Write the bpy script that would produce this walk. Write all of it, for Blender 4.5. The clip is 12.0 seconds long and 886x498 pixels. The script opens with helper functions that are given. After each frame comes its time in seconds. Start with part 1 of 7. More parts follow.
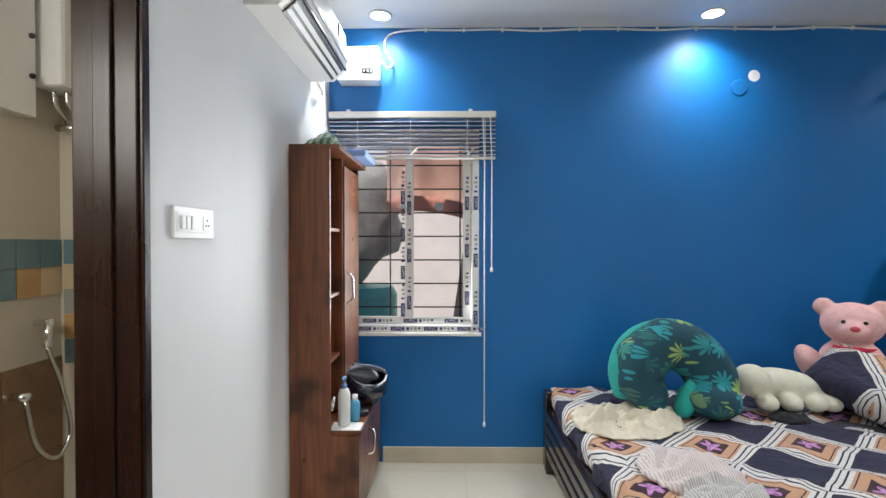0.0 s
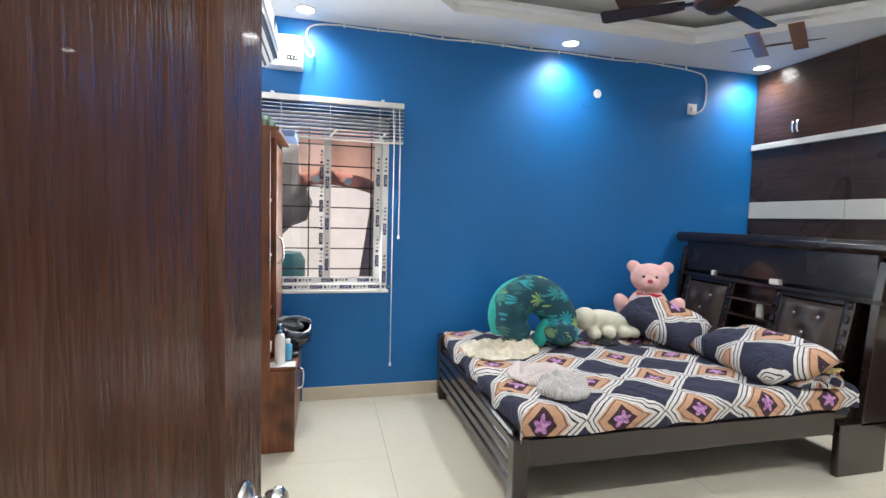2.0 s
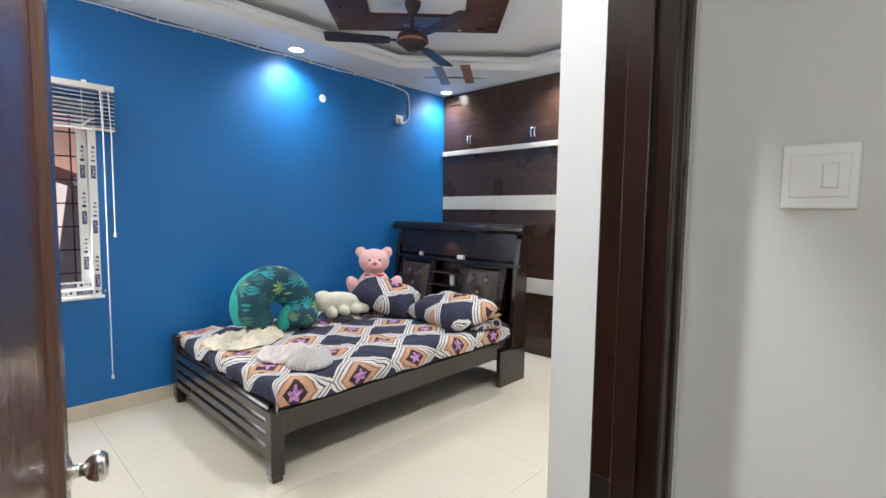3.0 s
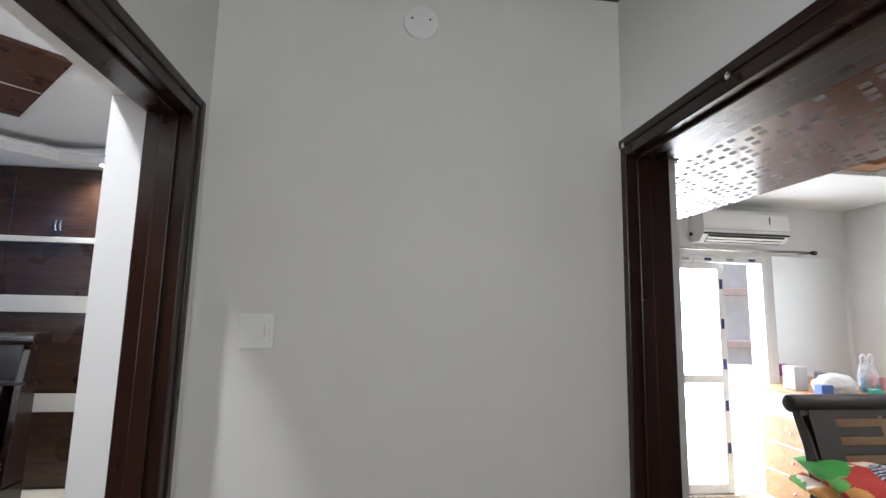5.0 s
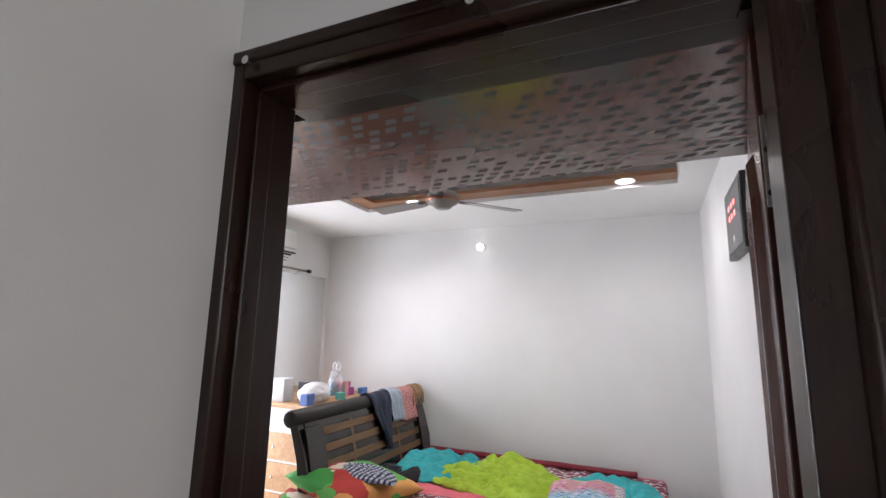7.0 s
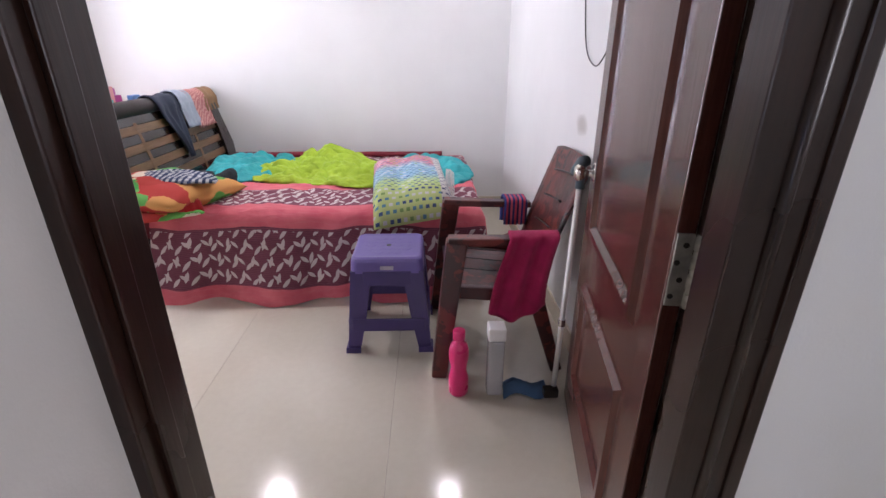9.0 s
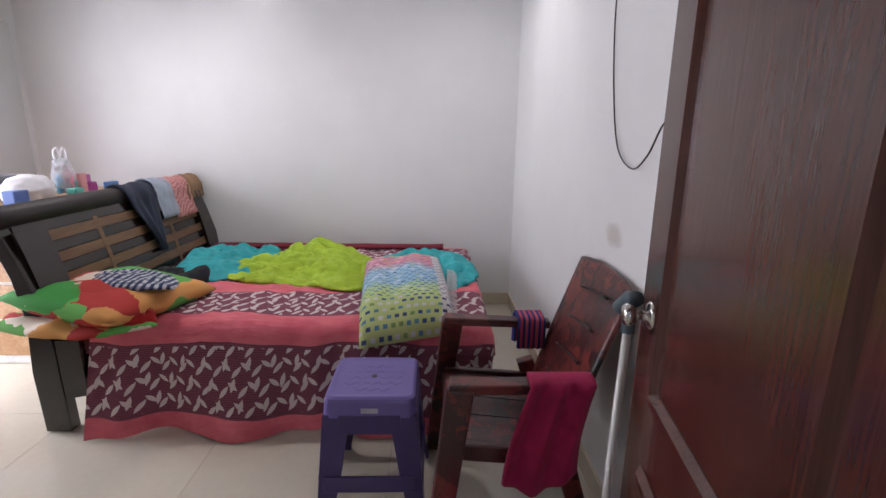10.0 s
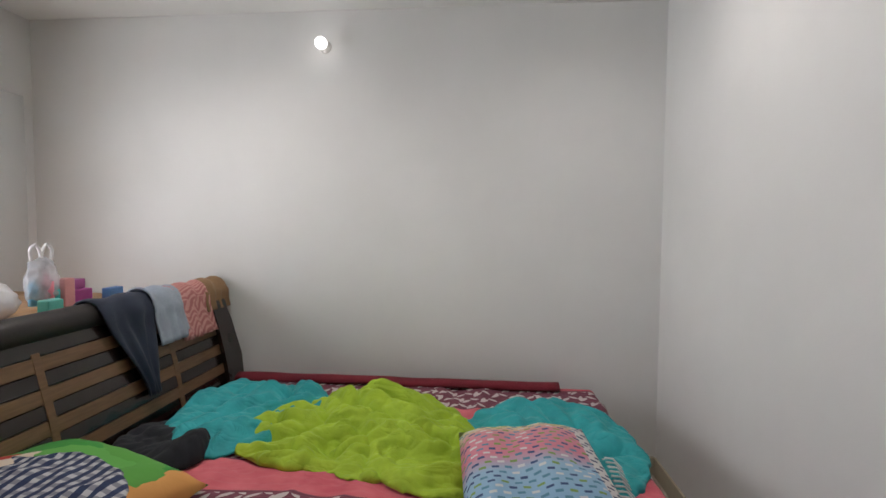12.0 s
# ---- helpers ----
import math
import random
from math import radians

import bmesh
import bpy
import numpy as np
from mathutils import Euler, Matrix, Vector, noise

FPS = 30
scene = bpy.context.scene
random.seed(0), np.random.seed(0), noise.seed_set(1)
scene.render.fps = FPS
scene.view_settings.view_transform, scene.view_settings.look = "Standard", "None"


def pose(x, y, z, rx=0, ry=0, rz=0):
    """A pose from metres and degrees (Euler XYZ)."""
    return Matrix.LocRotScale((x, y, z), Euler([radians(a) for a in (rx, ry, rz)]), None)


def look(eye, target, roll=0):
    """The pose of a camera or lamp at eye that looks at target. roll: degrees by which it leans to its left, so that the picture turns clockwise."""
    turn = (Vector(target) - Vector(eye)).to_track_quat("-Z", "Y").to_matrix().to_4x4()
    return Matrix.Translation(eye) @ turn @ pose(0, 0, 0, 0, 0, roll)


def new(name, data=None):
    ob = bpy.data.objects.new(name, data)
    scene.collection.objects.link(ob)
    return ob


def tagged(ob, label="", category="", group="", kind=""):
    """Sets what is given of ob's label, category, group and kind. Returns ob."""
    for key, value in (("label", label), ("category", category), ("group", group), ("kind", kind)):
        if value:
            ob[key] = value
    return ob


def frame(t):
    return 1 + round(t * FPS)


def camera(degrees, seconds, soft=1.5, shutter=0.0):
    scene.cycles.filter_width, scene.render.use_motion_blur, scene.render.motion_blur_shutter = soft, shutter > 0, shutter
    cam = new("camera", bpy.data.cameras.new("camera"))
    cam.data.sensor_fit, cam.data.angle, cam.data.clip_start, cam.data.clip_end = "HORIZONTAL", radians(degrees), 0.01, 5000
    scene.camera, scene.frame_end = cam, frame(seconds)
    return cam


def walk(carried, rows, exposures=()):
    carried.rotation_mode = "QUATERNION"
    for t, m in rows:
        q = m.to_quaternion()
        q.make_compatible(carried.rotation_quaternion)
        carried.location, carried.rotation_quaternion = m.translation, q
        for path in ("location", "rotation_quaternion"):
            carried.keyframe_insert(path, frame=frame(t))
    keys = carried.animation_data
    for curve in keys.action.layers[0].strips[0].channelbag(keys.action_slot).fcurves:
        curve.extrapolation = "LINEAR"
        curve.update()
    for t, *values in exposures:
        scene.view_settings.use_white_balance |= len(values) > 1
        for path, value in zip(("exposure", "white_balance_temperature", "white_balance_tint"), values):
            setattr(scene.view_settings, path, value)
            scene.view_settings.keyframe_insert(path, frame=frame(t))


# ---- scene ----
cam = camera(86.70, 12.0)
PATH = [
    (0, pose(0.653, 0.513, 1.392, 89.26, -0.03, 0.84)),
    (0.5, pose(0.618, 0.365, 1.399, 88.68, -0.51, -1.13)),
    (1, pose(0.572, 0.198, 1.404, 87.51, -1.24, -1.73)),
    (1.5, pose(0.492, 0.078, 1.390, 87.11, -1.80, -5.00)),
    (2, pose(0.396, -0.053, 1.378, 86.22, -1.55, -13.83)),
    (2.5, pose(0.292, -0.227, 1.372, 85.38, -1.04, -27.90)),
    (2.7, pose(0.239, -0.275, 1.380, 84.84, -0.96, -35.20)),
    (3, pose(0.153, -0.348, 1.402, 85.67, -0.78, -46.32)),
    (3.5, pose(-0.047, -0.410, 1.418, 86.71, -0.06, -66.58)),
    (3.7, pose(-0.111, -0.447, 1.433, 87.61, -0.26, -73.57)),
    (5.3, pose(-0.347, -0.630, 1.549, 99.62, -1.63, -102.77)),
    (5.5, pose(-0.283, -0.612, 1.554, 100.81, -1.89, -107.46)),
    (6, pose(-0.095, -0.585, 1.559, 102.44, -1.49, -120.79)),
    (6.5, pose(0.117, -0.660, 1.547, 102.49, -1.72, -137.94)),
    (7, pose(0.344, -0.761, 1.562, 100.04, -1.23, -156.32)),
    (7.6, pose(0.576, -0.743, 1.506, 88.82, 1.08, -174.38)),
    (7.7, pose(0.594, -0.727, 1.479, 85.51, 1.02, -175.50)),
    (9.3, pose(0.605, -0.881, 1.323, 67.04, 0.04, -181.80)),
    (9.5, pose(0.578, -0.992, 1.343, 70.25, -0.14, -181.31)),
    (9.6, pose(0.563, -1.050, 1.349, 71.78, -0.13, -181.04)),
    (10, pose(0.588, -1.263, 1.373, 76.39, -0.65, -181.24)),
    (10.5, pose(0.649, -1.601, 1.381, 80.59, 0.13, -180.76)),
    (10.7, pose(0.659, -1.719, 1.368, 81.83, -0.58, -180.13)),
    (11, pose(0.711, -1.915, 1.374, 83.44, -1.80, -179.87)),
    (11.2, pose(0.699, -2.005, 1.386, 83.89, -1.28, -179.53)),
    (11.5, pose(0.657, -2.155, 1.371, 85.10, -1.55, -177.57)),
    (12, pose(0.909, -2.358, 1.368, 87.19, -0.38, -175.22)),
]
walk(cam, PATH, exposures=[(0.0, -0.28, 6450, 8), (1.5, -0.2, 6450, 9), (2.0, 0.0, 6500, 9), (2.5, 0.2, 6500, 10), (3.0, 0.1, 6500, 10), (3.7, 0.0, 6500, 14), (5.5, -0.2, 6250, 12), (6.5, -0.3, 6250, 14), (7.0, -0.35, 6350, 18), (7.7, -0.15, 6400, 21), (9.3, 0.08, 6150, 25), (9.6, -0.1, 6200, 24), (10.0, -0.5, 6250, 22), (10.7, -0.6, 6350, 18), (11.5, -0.88, 6550, 15), (12.0, -0.9, 6650, 14)])

# ---- world, sun, large lights ----
world = bpy.data.worlds.new("world")
scene.world = world
world.use_nodes = True
wn = world.node_tree.nodes
sky = wn.new("ShaderNodeTexSky")
sky.sky_type, sky.sun_disc = "NISHITA", False
sky.sun_elevation, sky.sun_rotation = radians(55), radians(200)
world.node_tree.links.new(sky.outputs[0], wn["Background"].inputs[0])
wn["Background"].inputs[1].default_value = 0.15

sun = new("sun", bpy.data.lights.new("sun", "SUN"))
sun.data.energy, sun.data.angle, sun.data.color = 4.5, radians(0.5), (1.0, 0.95, 0.88)
sun.matrix_world = look((0, 0, 10), (1.2, 4.5, 0))


def area_light(name, centre, target, w, h, watts, colour):
    """An area lamp: the sky's light in a window's opening, and the hall's added fill."""
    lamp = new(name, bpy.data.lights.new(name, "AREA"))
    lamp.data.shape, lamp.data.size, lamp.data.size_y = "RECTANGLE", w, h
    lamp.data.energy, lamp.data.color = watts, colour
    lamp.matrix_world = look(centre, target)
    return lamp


area_light("window_light_bedroom", (0.58, 3.458, 1.40), (0.65, 0, 1.2), 0.45, 1.0, 25, (0.95, 0.98, 1.0))
area_light("window_light_balcony", (4.5, -3.40, 1.5), (0.8, -4.3, 0.8), 2.2, 2.4, 200, (0.93, 0.96, 1.0))
area_light("window_light_balcony_door", (3.74, -3.62, 1.1), (0.8, -4.1, 0.7), 0.80, 1.9, 36, (0.93, 0.96, 1.0))
area_light("window_light_bath", (-0.80, 0.47, 2.0), (-0.9, 2.7, 1.2), 0.5, 0.5, 18, (1.0, 0.97, 0.9))
# no window here: an unseen fill lamp added to light the hall
area_light("hall_fill_light", (-2.55, -0.75, 2.05), (0, -0.75, 2.7), 1.1, 1.1, 27, (0.97, 1.0, 0.98))

SPOTS_A = [(0.24, 3.30), (2.19, 3.30), (4.00, 3.30), (4.00, 1.83), (0.35, 0.45), (2.20, 0.45), (3.90, 0.45)]
for sx, sy in SPOTS_A:
    lamp = new("downlight_lamp", bpy.data.lights.new("downlight_lamp", "SPOT"))
    lamp.data.energy, lamp.data.color = 85 if sy > 3 else 140, (0.95, 0.97, 1.0)
    lamp.data.spot_size, lamp.data.spot_blend, lamp.data.shadow_soft_size = radians(150), 1.0, 0.06
    lamp.matrix_world = look((sx, sy, 2.725), (sx, sy, 0))
SPOTS_B = [(2.06, -4.04), (0.46, -4.04)]
for sx, sy in SPOTS_B:
    lamp = new("downlight_lamp", bpy.data.lights.new("downlight_lamp", "SPOT"))
    lamp.data.energy, lamp.data.color = 100 if sx > 1 else 45, (1.0, 0.96, 0.92)
    lamp.data.spot_size, lamp.data.spot_blend, lamp.data.shadow_soft_size = radians(160), 1.0, 0.05
    lamp.matrix_world = look((sx, sy, 2.59), (sx, sy, 0))


# ---- materials ----
class Nodes:
    """Short hand for node trees."""

    def __init__(self, name):
        self.m = bpy.data.materials.new(name)
        self.m.use_nodes = True
        self.t = self.m.node_tree
        self.b = self.t.nodes["Principled BSDF"]

    def n(self, kind, **sets):
        node = self.t.nodes.new("ShaderNode" + kind)
        for k, v in sets.items():
            node.inputs[k.replace("_", " ")].default_value = v
        return node

    def put(self, a, b):
        self.t.links.new(a, b)

    def coords(self, scale=(1, 1, 1), turn=(0, 0, 0), space="Object"):
        tc, mp = self.n("TexCoord"), self.n("Mapping")
        mp.inputs["Scale"].default_value = scale
        mp.inputs["Rotation"].default_value = turn
        self.put(tc.outputs[space], mp.inputs[0])
        return mp.outputs[0]

    def math(self, op, a, b=None, c=None):
        node = self.t.nodes.new("ShaderNodeMath")
        node.operation = op
        for i, v in enumerate((a, b, c)):
            if v is None:
                continue
            if isinstance(v, (int, float)):
                node.inputs[i].default_value = v
            else:
                self.put(v, node.inputs[i])
        return node.outputs[0]

    def noise(self, vec, scale, detail=3.0, rough=0.55, distortion=0.0):
        node = self.n("TexNoise", Scale=scale, Detail=detail, Roughness=rough, Distortion=distortion)
        self.put(vec, node.inputs["Vector"])
        return node.outputs["Fac"]

    def ramp(self, fac, stops, constant=False):
        node = self.n("ValToRGB")
        node.color_ramp.interpolation = "CONSTANT" if constant else "LINEAR"
        els = node.color_ramp.elements
        while len(els) < len(stops):
            els.new(0.5)
        for e, (p, c) in zip(els, stops):
            e.position, e.color = p, (*c, 1)
        self.put(fac, node.inputs[0])
        return node.outputs[0]

    def mix(self, fac, a, b, kind="MIX"):
        node = self.t.nodes.new("ShaderNodeMix")
        node.data_type, node.blend_type = "RGBA", kind
        for s, v in ((node.inputs[0], fac), (node.inputs[6], a), (node.inputs[7], b)):
            if isinstance(v, (int, float)):
                s.default_value = v
            elif isinstance(v, tuple):
                s.default_value = (*v, 1)
            else:
                self.put(v, s)
        return node.outputs[2]

    def bump(self, height, strength, distance=0.01):
        node = self.n("Bump", Strength=strength, Distance=distance)
        self.put(height, node.inputs["Height"])
        self.put(node.outputs[0], self.b.inputs["Normal"])

    def colour(self, c):
        if isinstance(c, tuple):
            self.b.inputs["Base Color"].default_value = (*c, 1)
        else:
            self.put(c, self.b.inputs["Base Color"])

    def finish(self, rough, metal=0.0, coat=0.0):
        if isinstance(rough, (int, float)):
            self.b.inputs["Roughness"].default_value = rough
        else:
            self.put(rough, self.b.inputs["Roughness"])
        self.b.inputs["Metallic"].default_value = metal
        self.b.inputs["Coat Weight"].default_value = coat
        return self.m


def shade(c, k):
    return tuple(min(1.0, v * k) for v in c)


def plain(name, c, rough=0.5, metal=0.0, var=0.1, scale=6.0, grain=90.0, relief=0.12, coat=0.0):
    """A surface with a slow and a fine variation."""
    g = Nodes(name)
    v = g.coords()
    slow = g.noise(v, scale)
    fine = g.noise(v, grain, 2.0)
    col = g.ramp(slow, [(0.3, shade(c, 1 - var)), (0.7, shade(c, 1 + var))])
    g.colour(g.mix(var * 0.8, col, g.ramp(fine, [(0.35, shade(c, 0.75)), (0.65, shade(c, 1.2))])))
    g.bump(fine, relief, 0.004)
    r = g.ramp(slow, [(0.3, (rough * 0.85,) * 3), (0.7, (min(1, rough * 1.15),) * 3)])
    return g.finish(r, metal, coat)


def timber(name, dark, light, rough=0.35, along="z", relief=0.35, coat=0.0, knots=0.0, freq=1.0):
    """Wood with its grain along one axis."""
    g = Nodes(name)
    s = tuple(k * freq for k in {"z": (14, 14, 0.9), "y": (14, 0.9, 14), "x": (0.9, 14, 14)}[along])
    v = g.coords(s)
    a = g.noise(v, 1.4, 6.0, 0.6, 0.8)
    fine = g.noise(g.coords(tuple(k * 6 for k in s)), 1.5, 3.0, 0.6)
    patch = g.noise(g.coords(), 3.0, 2.0)
    col = g.ramp(a, [(0.32, dark), (0.55, tuple((p + q) / 2 for p, q in zip(dark, light))), (0.72, light)])
    col = g.mix(0.35, col, g.ramp(fine, [(0.4, shade(dark, 0.8)), (0.65, light)]))
    if knots:
        col = g.mix(g.ramp(patch, [(0.54, (0, 0, 0)), (0.64, (knots,) * 3)]), col, shade(dark, 0.45))
    g.colour(col)
    g.bump(g.math("ADD", a, g.math("MULTIPLY", fine, 0.6)), relief, 0.006)
    return g.finish(g.ramp(patch, [(0.3, (rough * 0.8,) * 3), (0.7, (rough * 1.25,) * 3)]), 0.0, coat)


def cloth(name, c, c2=None, rough=0.9, weave=420.0, scale=9.0, relief=0.35, wrinkle=0.0):
    g = Nodes(name)
    v = g.coords()
    slow = g.noise(v, scale, 4.0)
    w = g.noise(v, weave, 1.0)
    c2 = c2 or shade(c, 0.72)
    g.colour(g.mix(0.18, g.ramp(slow, [(0.35, c2), (0.65, c)]), g.ramp(w, [(0.3, shade(c, 0.6)), (0.7, shade(c, 1.25))])))
    if wrinkle:
        ridge = g.math("ABSOLUTE", g.math("SUBTRACT", g.noise(g.coords((1, 1.6, 1.3)), 7.0, 2.0, 0.5, 1.2), 0.5))
        lines = g.math("POWER", g.math("MINIMUM", g.math("MULTIPLY", ridge, 4.0), 1.0), 0.6)
        g.bump(g.math("ADD", lines, g.math("MULTIPLY", w, 0.03)), wrinkle, 0.02)
    else:
        g.bump(g.math("ADD", w, g.math("MULTIPLY", slow, 2.0)), relief, 0.004)
    g.b.inputs["Sheen Weight"].default_value = 0.04
    return g.finish(rough)


def glow(name, c, power):
    g = Nodes(name)
    g.colour((0.8, 0.8, 0.8))
    g.b.inputs["Emission Color"].default_value = (*c, 1)
    g.b.inputs["Emission Strength"].default_value = power
    return g.finish(0.5)


def wall_paint(name, c, rough=0.6, var=0.05):
    g = Nodes(name)
    v = g.coords()
    slow, roll = g.noise(v, 1.3, 4.0), g.noise(v, 160.0, 2.0)
    smear = g.noise(g.coords((3, 3, 0.7)), 2.0, 5.0)
    col = g.ramp(slow, [(0.3, shade(c, 1 - var)), (0.7, shade(c, 1 + var * 0.6))])
    col = g.mix(g.ramp(smear, [(0.55, (0, 0, 0)), (0.8, (0.10,) * 3)]), col, shade(c, 0.82))
    g.colour(col)
    g.bump(g.math("ADD", roll, g.math("MULTIPLY", slow, 3.0)), 0.10, 0.004)
    return g.finish(g.ramp(smear, [(0.3, (rough * 0.9,) * 3), (0.7, (rough * 1.1,) * 3)]))


WHITE_WALL = wall_paint("white_wall_paint", (0.78, 0.78, 0.77))
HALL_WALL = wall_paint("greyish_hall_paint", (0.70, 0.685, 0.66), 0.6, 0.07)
BLUE_WALL = wall_paint("blue_wall_paint", (0.003, 0.145, 0.42), 0.5, 0.08)
CEILING = wall_paint("ceiling_paint", (0.80, 0.80, 0.79), 0.7, 0.03)


def door_veneer(name, dark, light, rough, relief, level=False):
    """Varnished veneer with embossed grain, upright or level along y."""
    g = Nodes(name)

    def run(a, b):
        return g.coords((a, b, a) if level else (a, a, b))
    tone = g.noise(run(9, 0.8), 1.4, 5.0, 0.6, 0.6)
    patch = g.noise(run(1, 0.6), 2.2, 3.0)
    pores = g.noise(run(150, 9), 1.0, 2.0, 0.5, 0.5)
    swell = g.noise(run(26, 3.2), 1.0, 2.0, 0.5, 1.2)
    col = g.ramp(tone, [(0.3, dark), (0.7, light)])
    col = g.mix(g.ramp(patch, [(0.42, (0, 0, 0)), (0.7, (0.45,) * 3)]), col, shade(dark, 0.7))
    col = g.mix(0.25, col, g.ramp(pores, [(0.4, shade(dark, 0.7)), (0.6, shade(light, 1.15))]))
    g.colour(col)
    g.bump(g.math("ADD", g.math("MULTIPLY", pores, 0.5), swell), relief, 0.004)
    return g.finish(g.ramp(patch, [(0.3, (rough * 0.8,) * 3), (0.7, (rough * 1.2,) * 3)]), 0.0, 0.15)


VENEER_DOOR = door_veneer("varnished_door_wood", (0.070, 0.027, 0.016), (0.110, 0.045, 0.027), 0.23, 0.7)
VENEER_DARK = door_veneer("dark_varnished_door_wood", (0.062, 0.017, 0.012), (0.100, 0.033, 0.023), 0.24, 0.14)
FRAME_WOOD = timber("dark_frame_wood", (0.013, 0.0052, 0.003), (0.032, 0.012, 0.0075), 0.28, "z", 0.08, 0.0)
FRAME_WOOD_X = timber("dark_frame_wood_level", (0.013, 0.0052, 0.003), (0.032, 0.012, 0.0075), 0.28, "x", 0.08, 0.0)
for m_ in (FRAME_WOOD, FRAME_WOOD_X):
    m_.node_tree.nodes["Principled BSDF"].inputs["Specular IOR Level"].default_value = 0.38
CEILING_WOOD = timber("brown_ceiling_panel", (0.035, 0.015, 0.008), (0.085, 0.038, 0.02), 0.35, "x", 0.2, 0.2)
ORANGE_WOOD = timber("tan_ceiling_strip", (0.20, 0.085, 0.035), (0.36, 0.17, 0.08), 0.4, "x", 0.15)
CABINET_WOOD = timber("walnut_cabinet", (0.085, 0.025, 0.010), (0.27, 0.095, 0.038), 0.32, "z", 0.12, 0.1, 0.85, 0.45)
BED_WOOD = timber("black_brown_bed_wood", (0.010, 0.0055, 0.005), (0.028, 0.016, 0.013), 0.22, "x", 0.12, 0.5)
WARDROBE_WOOD = timber("dark_wardrobe_laminate", (0.022, 0.011, 0.007), (0.095, 0.052, 0.034), 0.3, "y", 0.12, 0.15)
PALE_BAND = plain("cream_laminate", (0.68, 0.66, 0.60), 0.35, var=0.04)
UPVC = plain("white_upvc", (0.80, 0.80, 0.78), 0.3, var=0.04)
PLASTIC_WHITE = plain("white_plastic", (0.80, 0.79, 0.76), 0.35, var=0.03, relief=0.05)
STEEL = plain("brushed_steel", (0.62, 0.60, 0.57), 0.22, 1.0, 0.05)
CHROME = plain("chrome", (0.80, 0.80, 0.80), 0.08, 1.0, 0.02, relief=0.0)
BLACK_PLASTIC = plain("black_plastic", (0.015, 0.015, 0.016), 0.35)
DARK_METAL = plain("dark_metal", (0.05, 0.045, 0.04), 0.35, 0.8)
SKIRTING = plain("cream_skirting_tile", (0.62, 0.55, 0.42), 0.2, var=0.08, scale=3)
GROUT = plain("tile_grout", (0.50, 0.455, 0.36), 0.5)
LAMP_GLOW = glow("downlight_glow", (1.0, 0.98, 0.95), 30.0)
WARDROBE_GLOSS = door_veneer("embossed_wardrobe_laminate", (0.030, 0.014, 0.009), (0.085, 0.042, 0.026), 0.2, 0.5, True)


def tile_material():
    g = Nodes("cream_floor_tile")
    v = g.coords(space="Object")
    info = g.n("ObjectInfo")
    a, b = g.noise(v, 1.6, 5.0, 0.6, 0.4), g.noise(v, 30.0, 3.0)
    col = g.ramp(a, [(0.3, (0.545, 0.505, 0.405)), (0.7, (0.585, 0.54, 0.44))])
    col = g.mix(0.06, col, g.ramp(b, [(0.35, (0.45, 0.40, 0.32)), (0.65, (0.75, 0.71, 0.62))]))
    col = g.mix(g.math("MULTIPLY", info.outputs["Random"], 0.06), col, (0.50, 0.45, 0.36))
    g.colour(col)
    g.bump(a, 0.02, 0.003)
    return g.finish(g.ramp(b, [(0.3, (0.10,) * 3), (0.7, (0.17,) * 3)]))


FLOOR_TILE = tile_material()


def glass(name, tint=(0.96, 0.98, 0.98), rough=0.0):
    g = Nodes(name)
    g.colour(tint)
    g.b.inputs["Transmission Weight"].default_value = 1.0
    g.b.inputs["IOR"].default_value = 1.45
    return g.finish(rough)


GLASS = glass("clear_glass")
MIRROR = plain("mirror_silver", (0.86, 0.88, 0.88), 0.02, 1.0, 0.01, relief=0.0)


# ---- shapes ----
def thing(name, m, label="", category="", group="", kind=""):
    ob = new(name)
    ob.empty_display_size = 0.1
    ob.matrix_world = m if isinstance(m, Matrix) else Matrix.Translation(m)
    return tagged(ob, label, category, group, kind)


def world_of(ob):
    m = ob.matrix_basis.copy()
    while ob.parent:
        ob = ob.parent
        m = ob.matrix_basis @ m
    return m


def mesh_of(name, bm, material, smooth=False):
    me = bpy.data.meshes.new(name)
    bmesh.ops.recalc_face_normals(bm, faces=bm.faces)
    if smooth:
        for f in bm.faces:
            f.smooth = True
    bm.to_mesh(me)
    bm.free()
    me.materials.append(material)
    return me


def part(name, bm, material, parent, label="", smooth=False, place=True):
    """One mesh under a thing or part; its shape is given in the world's metres unless place is False."""
    if place:
        bm.transform(world_of(parent).inverted())
    ob = new(name, mesh_of(name, bm, material, smooth))
    ob.parent = parent
    if label:
        ob["label"] = label
    return ob


def solid(name, bm, material, label="", category="", group="", kind="", smooth=False, base=None):
    """A thing of one mesh, with its origin at its base."""
    if base is None:
        vs = [v.co for v in bm.verts]
        base = Vector((sum(v.x for v in vs) / len(vs), sum(v.y for v in vs) / len(vs), min(v.z for v in vs)))
    bm.transform(Matrix.Translation(-Vector(base)))
    ob = new(name, mesh_of(name, bm, material, smooth))
    ob.location = base
    ob.matrix_basis = Matrix.Translation(base)
    return tagged(ob, label, category, group, kind)


